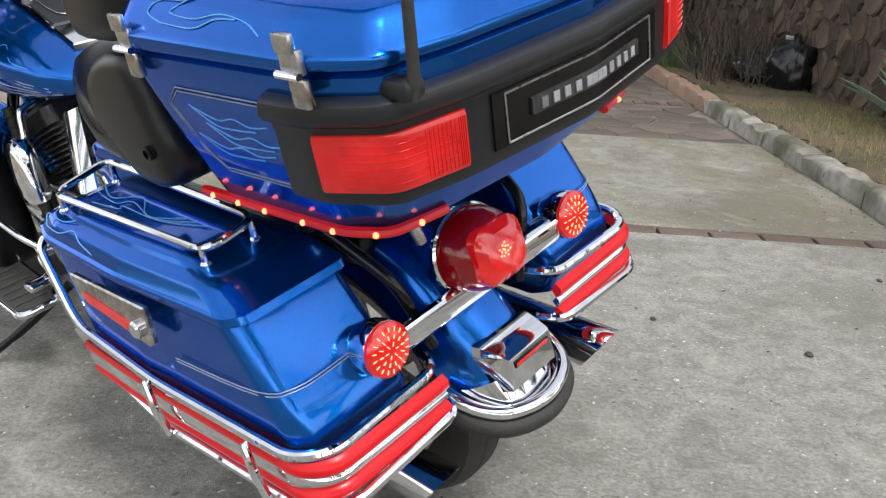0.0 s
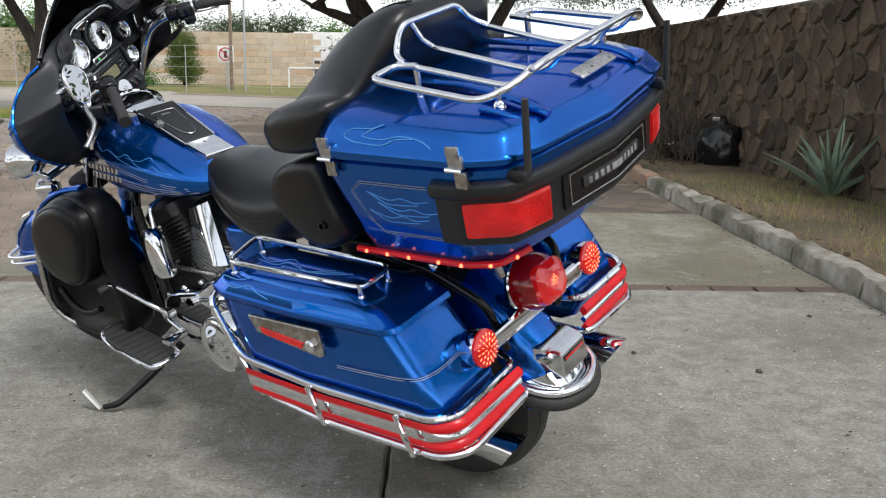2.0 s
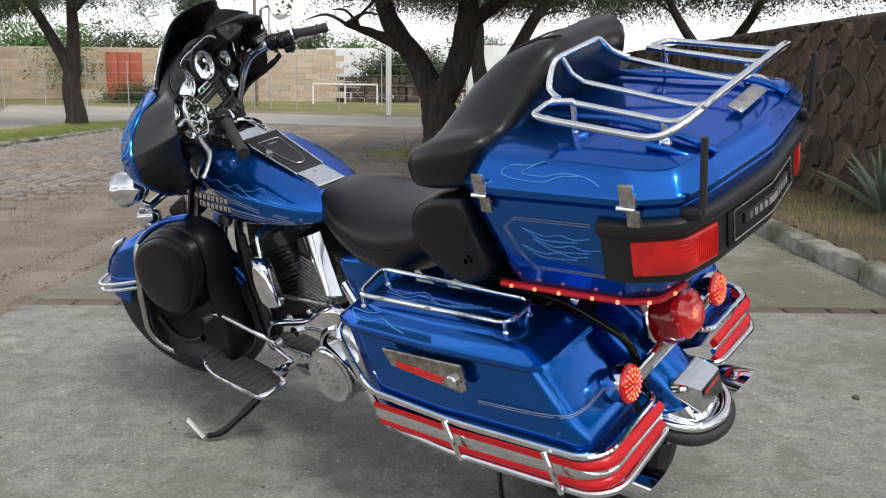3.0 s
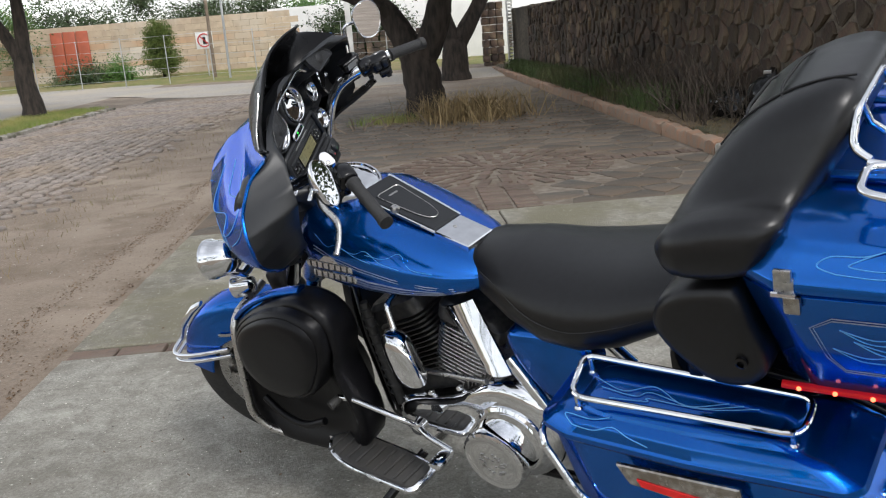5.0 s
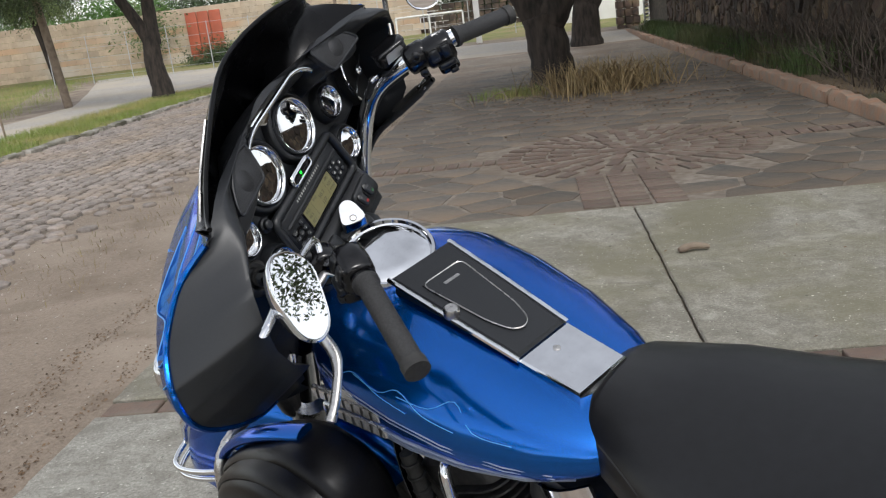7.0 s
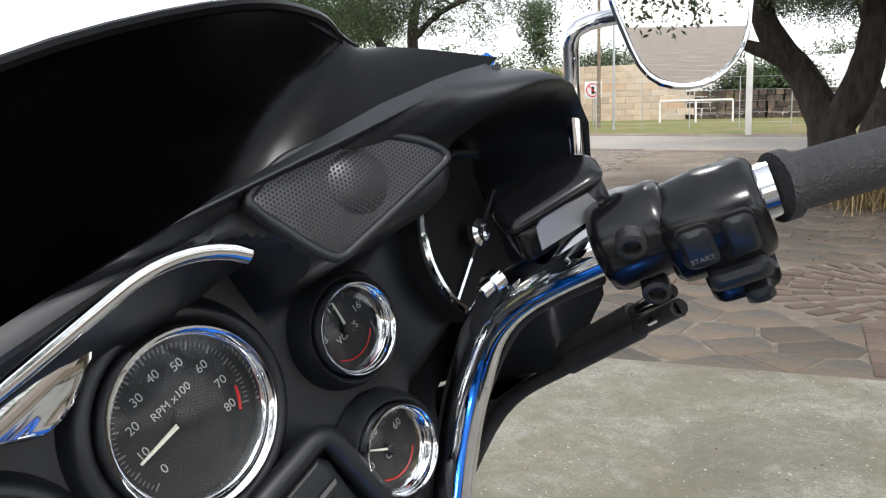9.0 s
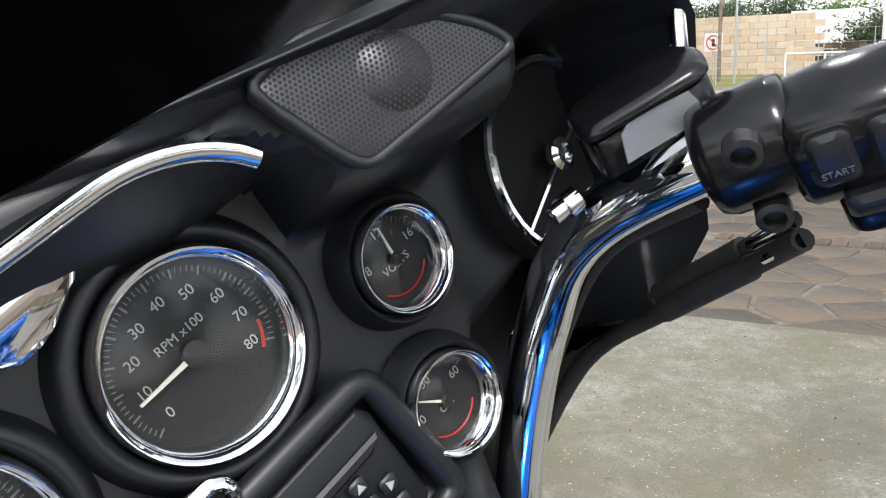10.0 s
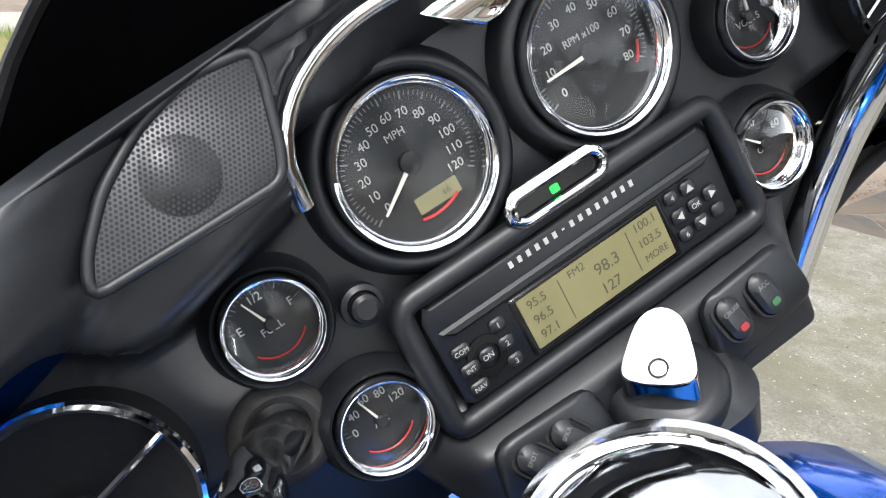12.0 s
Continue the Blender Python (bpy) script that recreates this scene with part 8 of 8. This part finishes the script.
# ignition knob: an egg-shaped chrome cap with a flat sloping top
im = DASH @ frame_of((-0.0015, -0.0195, -0.148), (1, 0, 0), (0.06, -0.40, 0.90))
turned = im @ Matrix.Rotation(radians(-46.5), 4, "Z") @ Matrix.Scale(1.04, 4)
ig = bp("ignition_switch", lathe(bmesh.new(), ((0.040, -0.03), (0.040, 0.0), (0.036, 0.006), (0.030, 0.008)), im, 32), MATTE, BIKE, "chrome ignition switch knob on a black boss")
egg = curve([(0.0, 0.026, 0), (-0.013, 0.019, 0), (-0.0205, -0.002, 0), (-0.0215, -0.015, 0), (-0.013, -0.0195, 0), (0.0, -0.0205, 0), (0.013, -0.0195, 0), (0.0215, -0.015, 0), (0.0205, -0.002, 0), (0.013, 0.019, 0)], 4, True)
bm = bmesh.new()
loft(bm, [[Vector((p.x * k, p.y * k, z + p.y * k * t)) for p in egg] for z, k, t in ((-0.006, 1.10, 0), (0.0345, 1.0, 0.34), (0.0362, 0.99, 0.34), (0.0371, 0.965, 0.34))])
knob = bp("ignition_knob", bm, CHROME, ig, "chrome knob", turned, 30)
slot_at = turned @ Matrix.Translation((0, -0.011, 0.0336)) @ Matrix.Rotation(radians(18.8), 4, "X")
bp("key_slot", lathe(bmesh.new(), ((0.0062, 0), (0.0062, 0.0008), (0.0048, 0.0010), (0.0046, 0.0004)), slot_at, 24), SATIN, ig)
bp("slot_ring", bar([slot_at @ Vector((0.0055 * math.cos(q), 0.0055 * math.sin(q), 0.0008)) for q in [2 * math.pi * k / 20 for k in range(20)]], 0.0007, 5, True), DARKMETAL, ig)
bp("boss_panel", prism(bmesh.new(), rrect(0.11, 0.085, 0.03, 5), -0.05, 0.0, im @ Matrix.Translation((0, 0, -0.005)), 0.008), MATTE, ig)


# speakers
def grille(s):
    out = [(0.128, 0.1585), (0.160, 0.1620), (0.190, 0.1540), (0.2165, 0.1390), (0.236, 0.1200), (0.2445, 0.1045), (0.195, 0.1035), (0.150, 0.1030), (0.143, 0.1150), (0.136, 0.1350)]
    lean = Matrix.Translation((s * 0.186, -0.079 + (0.005 if s > 0 else 0), 0.13 - (0.012 if s > 0 else 0))) @ Matrix.Rotation(radians(-s * 7), 4, "Z") @ Matrix.Rotation(radians(-8), 4, "X") @ Matrix.Translation((-s * 0.186, 0, -0.13))
    m = DASH @ lean @ Matrix(((1, 0, 0, 0), (0, 0, -1, 0), (0, 1, 0, 0), (0, 0, 0, 1)))
    pts = [(s * p.x, p.y) for p in rounded([(a, b, 0) for a, b in out], 0.008, 3, True)]
    plate = bp("speaker_grille", prism(bmesh.new(), pts, -0.02, 0.002, m, 0.001), GRILLE, inner, "perforated black metal speaker grille")
    bp("grille_rim", bar([m @ Vector((x, y, 0.001)) for x, y in pts], 0.0030, 8, True), MATTE, plate, smooth=60)
    vs, fs = [], []

    def inside(x, y):
        hit = False
        j = len(pts) - 1
        for i in range(len(pts)):
            (xi, yi), (xj, yj) = pts[i], pts[j]
            if (yi > y) != (yj > y) and x < (xj - xi) * (y - yi) / (yj - yi) + xi:
                hit = not hit
            j = i
        return hit

    cx, cy = s * 0.186, 0.128
    stp = 0.0024
    for j in range(-2, 30):
        for i in range(60):
            x, y = s * (0.118 + stp * (i + 0.5 * (j % 2))), 0.100 + stp * 0.87 * j
            if not inside(x, y) or not inside(x + 0.002, y) or not inside(x - 0.002, y):
                continue
            d = math.hypot(x - cx, y - cy)
            z = 0.0022 + (0.0052 * (1 - (d / 0.018) ** 2) if d < 0.018 else 0)
            b = len(vs)
            for k in range(6):
                a2 = math.pi * k / 3
                vs.append((m @ Vector((x + 0.00085 * math.cos(a2), y + 0.00085 * math.sin(a2), z)))[:])
            fs.append(tuple(range(b, b + 6)))
    raw("perforation", vs, fs, STITCH, plate)["kind"] = "stuff"
    bp("tweeter_dome", lathe(bmesh.new(), ((0.0185, 0.0015), (0.015, 0.0035), (0.009, 0.0058), (0.001, 0.0070)), m @ Matrix.Translation((cx, cy, 0)), 28), GRILLE, plate, smooth=80)


GRILLE = material("grey_black_grille", (0.055, 0.056, 0.06), 0.4, 0.6, (0.075, 0.076, 0.08), 60)
grille(1)
grille(-1)
# round side covers with chrome ring and bar
for s in (-1, 1):
    m = facing(s * 0.322, 0.012 + (0.012 if s > 0 else 0), -0.010, 0, s * 8)
    cv = bp("side_speaker", lathe(bmesh.new(), ((0.064, -0.03), (0.064, 0.0), (0.05, -0.006), (0.01, -0.009)), m, 40), STITCH, inner, "round black side speaker with chrome ring and bar", smooth=60)
    bp("chrome_ring", bar([m @ Vector((0.062 * math.cos(2 * math.pi * k / 40), 0.062 * math.sin(2 * math.pi * k / 40), 0.003)) for k in range(40)], 0.0035, 8, True), CHROME, cv)
    bp("chrome_bar", bar([m @ Vector((-0.058, -0.018, 0.004)), m @ Vector((0.058, 0.018, 0.004))], 0.0026, 8), CHROME, cv)
    bp("bar_boss", lathe(bmesh.new(), ((0.011, 0.002), (0.011, 0.007), (0.007, 0.009), (0.006, 0.006)), m, 20), CHROME, cv)


# ---- handlebars and controls (dash coordinates; the two sides as they stand) ----
def handlebar(s, grip_end, grip_start, clamp, lower, mirror_c, label):
    gs, ge, cl = Vector(grip_start), Vector(grip_end), Vector(clamp)
    pts = curve(lower + [cl, gs], 6)
    hb = dp("handlebar", tube(bmesh.new(), pts, 0.0162, 18), CHROME, BIKE, "chrome handlebar tube", 60)
    d = (ge - gs).normalized()
    gp_ = dp("grip", tube(bmesh.new(), [gs, gs + d * 0.008, gs + d * 0.010, ge - d * 0.006, ge], [0.020, 0.020, 0.0165, 0.0165, 0.014], 20), GRIP, BIKE, label, 60)
    dp("grip_end", tube(bmesh.new(), [ge - d * 0.01, ge + d * 0.006], 0.0185, 20), RUBBER, gp_)
    along_bar = (gs - cl).normalized() if s > 0 else d
    m = frame_of(gs - along_bar * 0.036, along_bar, (0, -0.5, 0.86))
    bm = bmesh.new()
    loft(bm, [ring_pts(m @ Vector((x, -0.004, -0.004)), m.col[1].to_3d(), m.col[2].to_3d(), a * 0.027, a * 0.029, 32, 2.8) for x, a in ((-0.030, 0.70), (-0.028, 0.86), (-0.024, 0.95), (0.0, 1.0), (0.022, 0.95), (0.027, 0.84), (0.029, 0.68))])
    hs = dp("switch_housing", bm, GLOSSBLACK, BIKE, "black handlebar switch housing", 60)
    dp("switch_skirt", prism(bmesh.new(), rrect(0.040, 0.034, 0.010, 4, 0.004, -0.012), -0.046, -0.026, m, 0.006), GLOSSBLACK, hs, smooth=60)
    for x, w, word in ((-0.011, 0.018, "START"), (0.012, 0.017, "")):
        bmx = m @ Matrix.Translation((x, -0.0285, 0.004)) @ Matrix.Rotation(radians(82), 4, "X")
        dp("button_well", prism(bmesh.new(), rrect(w + 0.003, 0.029, 0.006, 5), -0.002, 0.0006, bmx), STITCH, hs)
        key = dp("switch_button", prism(bmesh.new(), rrect(w, 0.026, 0.005, 5), -0.004, 0.0045, bmx, 0.0025), MATTE, hs)
        if word and s > 0:
            write(word, 0.0046, DASH @ bmx @ Matrix.Translation((0, -0.006, 0.0047)), GREYMARK, key, "figure")
    dp("turn_button", prism(bmesh.new(), rrect(0.034, 0.014, 0.004, 4), -0.004, 0.006, m @ Matrix.Translation((0.004, -0.030, -0.024)) @ Matrix.Rotation(radians(95), 4, "X"), 0.003), MATTE, hs)
    dp("mode_button", prism(bmesh.new(), rrect(0.016, 0.013, 0.003, 4), -0.004, 0.012, m @ Matrix.Translation((0.010, -0.024, -0.042)) @ Matrix.Rotation(radians(100), 4, "X"), 0.003), MATTE, hs)
    cm2 = frame_of(cl + (gs - cl) * 0.2, along_bar, (0, -0.6, 0.8))
    clamp_ob = dp("lever_bracket", lathe(bmesh.new(), ((0.018, -0.024), (0.026, -0.021), (0.028, -0.015), (0.028, 0.015), (0.026, 0.021), (0.020, 0.024)), frame_of(cl + (gs - cl) * 0.2, (0, 0, 1), along_bar), 24), GLOSSBLACK, BIKE, "black lever bracket", 60)
    for z in (-0.022, 0.022):
        dp("bracket_bolt", lathe(bmesh.new(), ((0.0085, 0), (0.0085, 0.009), (0.0055, 0.010), (0.005, 0.004)), cm2 @ Matrix.Translation((0, -0.020, z)) @ Matrix.Rotation(radians(80), 4, "X"), 14), DARKMETAL, clamp_ob)
    # mirror
    mc = Vector(mirror_c)
    foot = Vector((0.361, -0.067, 0.018)) if s > 0 else cl + (gs - cl) * 0.3 + Vector((0, 0, 0.02))
    mm = frame_of(mc, (0.80, -0.60, 0.0), (-0.60, -0.78, 0.13)) if s > 0 else frame_of(mc, (0.66, 0.0, -0.75), (0.10, -0.95, 0.24))
    mo = [(p.x, p.y) for p in rounded([(-0.055, -0.03, 0), (-0.048, 0.034, 0), (0.0, 0.046, 0), (0.05, 0.034, 0), (0.056, -0.006, 0), (0.02, -0.046, 0), (-0.02, -0.05, 0)], 0.022, 4, True)]
    mo = [(-x * 0.86, y * 1.32) for x, y in mo] if s < 0 else [(x * 0.92, y * 1.22) for x, y in mo]
    bm = bmesh.new()
    loft(bm, [[mm @ Vector((x * k, y * k, z)) for x, y in mo] for z, k in ((-0.030, 0.25), (-0.026, 0.55), (-0.016, 0.85), (-0.004, 0.99), (0.002, 1.03), (0.004, 1.0), (0.0025, 0.955))])
    mir = dp("mirror", bm, CHROME, BIKE, "chrome rear-view mirror", 60)
    dp("mirror_glass", prism(bmesh.new(), [(x * 0.95, y * 0.95) for x, y in mo], 0.0, 0.003, mm), MIRROR, mir)
    dp("mirror_stem", tube(bmesh.new(), curve(([mm @ Vector((-0.02, 0.0, -0.026)), (0.398, -0.088, 0.093), (0.388, -0.075, 0.070)] if s > 0 else [mm @ Vector((-0.02, -0.01, -0.026)), mm @ Vector((-0.05, -0.04, -0.022)), foot + Vector((0, 0, 0.03))]) + [foot], 5), 0.0055, 10), CHROME, mir)
    # lever
    lp = cl + (gs - cl) * 0.3
    reach = [lp, (-0.350, -0.190, -0.006), (-0.399, -0.236, -0.044), (-0.450, -0.246, -0.066), (-0.484, -0.242, -0.080)] if s < 0 else [lp + Vector((0, 0.03, 0.0)), lp + Vector((s * 0.05, 0.052, -0.004)), lp + d * 0.12 + Vector((0, 0.06, -0.006)), lp + d * 0.19 + Vector((0, 0.055, -0.004)), lp + d * 0.205 + Vector((0, 0.05, -0.003))]
    dp("lever", tube(bmesh.new(), curve(reach, 6), [0.010] * 6 + [0.009] * 8 + [0.0075] * 8 + [0.009] * 3, 10, flat=0.7), SATIN, BIKE, "polished metal lever", 60)
    return hb, lp


hbR, lpR = handlebar(1, (0.412, -0.290, -0.041), (0.318, -0.218, -0.003), (0.270, -0.132, 0.002), [(0.15, 0.055, -0.20), (0.195, 0.028, -0.125), (0.232, -0.004, -0.065), (0.246, -0.055, -0.018)], (0.434, -0.147, 0.082), "black rubber throttle grip")
hbL, lpL = handlebar(-1, (-0.435, -0.386, -0.044), (-0.310, -0.280, 0.000), (-0.25, -0.16, 0.005), [(-0.205, 0.06, -0.055), (-0.215, 0.022, -0.043), (-0.232, -0.03, -0.028), (-0.238, -0.10, -0.008)], (-0.410, -0.276, 0.090), "black rubber clutch grip")
dp("bar_grommet", lathe(bmesh.new(), ((0.033, -0.006), (0.031, 0.004), (0.024, 0.007), (0.019, 0.003), (0.018, -0.02)), frame_of((-0.215, 0.022, -0.042), (1, 0, 0), (-0.1, -1, 0.1)), 28, False), RUBBER, inner, "black rubber grommet", 60)
# brake reservoir on the right
mc_m = frame_of((0.280, -0.104, 0.032), (0.86, -0.50, 0.0), (0, -0.15, 1)) @ Matrix.Diagonal((0.82, 0.82, 0.72, 1))
res = dp("brake_reservoir", prism(bmesh.new(), [(p.x, p.y) for p in rounded([(-0.046, -0.022, 0), (0.030, -0.030, 0), (0.040, 0.0, 0), (0.030, 0.026, 0), (-0.040, 0.022, 0)], 0.012, 4, True)], -0.020, 0.010, mc_m, 0.004), GLOSSBLACK, BIKE, "gloss black brake reservoir with lid", 60)
dp("reservoir_lid", prism(bmesh.new(), [(p.x * 1.06, p.y * 1.08) for p in rounded([(-0.046, -0.022, 0), (0.030, -0.030, 0), (0.040, 0.0, 0), (0.030, 0.026, 0), (-0.040, 0.022, 0)], 0.012, 4, True)], 0.011, 0.020, mc_m, 0.005), GLOSSBLACK, res, smooth=60)
dp("sight_plate", prism(bmesh.new(), [(-0.034, -0.016), (0.020, -0.016), (0.014, 0.006), (-0.022, 0.010), (-0.030, 0.004)], 0.0, 0.0022, mc_m @ Matrix.Translation((0.002, -0.0265, 0.002)) @ Matrix.Rotation(radians(86), 4, "X") @ Matrix.Rotation(radians(-6), 4, "Y")), GALV, res, "worn bare metal patch")
dp("banjo_bolt", lathe(bmesh.new(), ((0.007, 0), (0.007, 0.008), (0.005, 0.008), (0.005, 0.016), (0.003, 0.017)), frame_of((0.240, -0.072, 0.008), (0, 0, 1), (-1, 0.35, -0.1)), 14), CHROME, res)
# cables
for k, (off, rr) in enumerate((((0.0, 0.0, 0.0), 0.006), ((0.010, 0.008, 0.005), 0.005))):
    o = Vector(off)
    dp("throttle_cable", tube(bmesh.new(), curve([Vector((0.282, -0.150, -0.056)) + o, Vector((0.298, -0.102, -0.084)) + o, Vector((0.292, -0.028, -0.114)) + o, Vector((0.270, 0.048, -0.146)) + o, Vector((0.19, 0.09, -0.20)) + o], 6), rr, 10), RUBBER, BIKE, "black throttle cable", 60)
    dp("cable_sleeve", tube(bmesh.new(), [Vector((0.298, -0.100, -0.085)) + o, Vector((0.292, -0.028, -0.114)) + o], 0.0075, 12), RUBBER, BIKE, "black rubber cable sleeve", 60)
    dp("cable_ferrule", tube(bmesh.new(), [Vector((0.282, -0.150, -0.056)) + o, Vector((0.298, -0.102, -0.084)) + o], 0.0040, 10), CHROME, BIKE, "chrome cable ferrule", 60)
dp("brake_hose", tube(bmesh.new(), curve([(0.236, -0.066, 0.006), (0.232, -0.02, -0.045), (0.235, 0.02, -0.09), (0.205, 0.055, -0.15), (0.14, 0.09, -0.22)], 6), 0.0075, 10), RUBBER, BIKE, "black brake hose", 60)
dp("wiring_loom", tube(bmesh.new(), curve([(0.266, -0.12, -0.016), (0.258, -0.05, -0.038), (0.246, 0.004, -0.084), (0.208, 0.038, -0.14), (0.16, 0.062, -0.21)], 6), 0.0065, 10), RUBBER, BIKE, "black wiring loom", 60)
dp("steering_cover", box(bmesh.new(), (0, 0.13, -0.31), (0.15, 0.12, 0.24), 0.03), MATTE, BIKE, "black cover under the fairing")

# ---- concrete, brick strips and flagstones ----
pavement = setting(empty("pavement"), "weathered grey concrete driveway with brick strips and flagstones", "pavement")


def slab(x0, x1, y0, y1, mat):
    """One poured slab with worn, slightly crumbled edges."""
    corners = [(x0, y0), (x1, y0), (x1, y1), (x0, y1)]
    out = []
    for (ax, ay), (bx, by) in zip(corners, corners[1:] + corners[:1]):
        m = int(max(abs(bx - ax), abs(by - ay)) / 0.05)
        for k in range(m):
            x, y = ax + (bx - ax) * k / m, ay + (by - ay) * k / m
            out.append((x + 0.006 * noise.noise((x * 4, y * 9, 1)) + 0.005 * noise.noise((x * 20, y * 31, 5)), y + 0.006 * noise.noise((x * 9, y * 4, 2)) + 0.005 * noise.noise((x * 31, y * 20, 6))))
    bm = bmesh.new()
    prism(bm, out, -0.12, 0.0, inset=0.008)
    part("slab", bm, mat, pavement, smooth=0)


for xa, xb in ((-2.66, -0.142), (-0.13, 2.34)):
    for ya, yb in ((-7.5, -3.98), (-3.96, -0.6), (-0.588, 3.83), (3.99, 6.64)):
        slab(xa, xb, ya, yb, MOSSY if ya > 3.9 else CONCRETE)
brick_me = box(bmesh.new(), (0, 0, 0), (0.235, 0.125, 0.06), 0.008)
brick_data = bpy.data.meshes.new("brick")
brick_me.to_mesh(brick_data)
brick_me.free()
brick_data.materials.append(BRICK)
rb = random.Random(3)


def brick(x, y, a, sx=1.0, sy=1.0):
    ob = new("brick", brick_data)
    ob.parent = pavement
    ob.matrix_basis = Matrix.LocRotScale((x, y, -0.034 + rb.uniform(-0.004, 0.003)), Euler((rb.uniform(-0.02, 0.02), rb.uniform(-0.02, 0.02), radians(a + rb.uniform(-1.5, 1.5)))), Vector((sx, sy, 1)))


for k in range(20):
    brick(-2.53 + 0.25 * k, 3.91, 0)
for y in (6.78, 6.91, 7.04, 7.17, 7.30, 7.43, 7.56, 7.69, 7.82):
    for x in (-0.36, -0.11, 0.14):
        brick(x, y, 0, 0.95, 0.9)
for ring_r, count in ((0.18, 6), (0.42, 13), (0.66, 20), (0.90, 28), (1.14, 35)):
    for k in range(count):
        a = 360 * k / count
        brick(0.1 + ring_r * math.cos(radians(a)), 8.98 + ring_r * math.sin(radians(a)), a, 0.95, 0.85)
for k in range(11):
    brick(1.4 + 0.12 * k - 0.1, 8.98, 90, 0.9, 0.85)
    brick(-1.2 - 0.12 * k + 0.1, 8.98, 90, 0.9, 0.85)


def flagstones():
    rnd = random.Random(9)
    count, verts, faces = 0, [], []
    pts = [(-2.5 + 0.40 * (i + 0.5 * (j % 2)) + rnd.uniform(-0.16, 0.16), 6.78 + 0.37 * j + rnd.uniform(-0.15, 0.15)) for j in range(54) for i in range(13)]
    for _, cell in zip(pts, cells(pts, 0.65)):
        n = len(cell)
        if n < 3:
            continue
        cell = [(min(2.33, max(-2.7, x)), max(6.66, y)) for x, y in cell]
        cx, cy = sum(c[0] for c in cell) / n, sum(c[1] for c in cell) / n
        if cx > 2.25 or math.hypot(cx - 0.1, cy - 8.98) < 1.36 or (abs(cx + 0.1) < 0.42 and cy < 8) or (abs(cy - 8.98) < 0.2) or (abs(cx + 0.4) < 0.75 and abs(cy - 15.3) < 0.8):
            continue
        g = rnd.uniform(0.90, 0.955)
        z = -0.012 + rnd.uniform(-0.004, 0.003) - 0.0006 * max(0, cy - 9)
        vs = [((c[0] - cx) * g, (c[1] - cy) * g, -0.05) for c in cell] + [((c[0] - cx) * g * 0.992, (c[1] - cy) * g * 0.992, -0.005) for c in cell] + [((c[0] - cx) * g * 0.975, (c[1] - cy) * g * 0.975, 0.0) for c in cell]
        fs = [(q, (q + 1) % n, n + (q + 1) % n, n + q) for q in range(n)] + [(n + q, n + (q + 1) % n, 2 * n + (q + 1) % n, 2 * n + q) for q in range(n)] + [tuple(range(2 * n, 3 * n))]
        if count < 295:
            ob = raw("flagstone", vs, fs, FLAG, pavement)
            ob.location = (cx, cy, z)
            count += 1
        else:
            b = len(verts)
            verts += [(cx + a, cy + b2, z + c) for a, b2, c in vs]
            faces += [tuple(b + q for q in f) for f in fs]
    if verts:
        raw("flagstones", verts, faces, FLAG, pavement)["kind"] = "stuff"


flagstones()
bm = bmesh.new()
prism(bm, [(-2.66, 6.65), (2.34, 6.65), (2.34, 26.0), (-2.66, 26.0)], -0.06, -0.019)
part("joint_bed", bm, BEDDING, pavement, smooth=0)
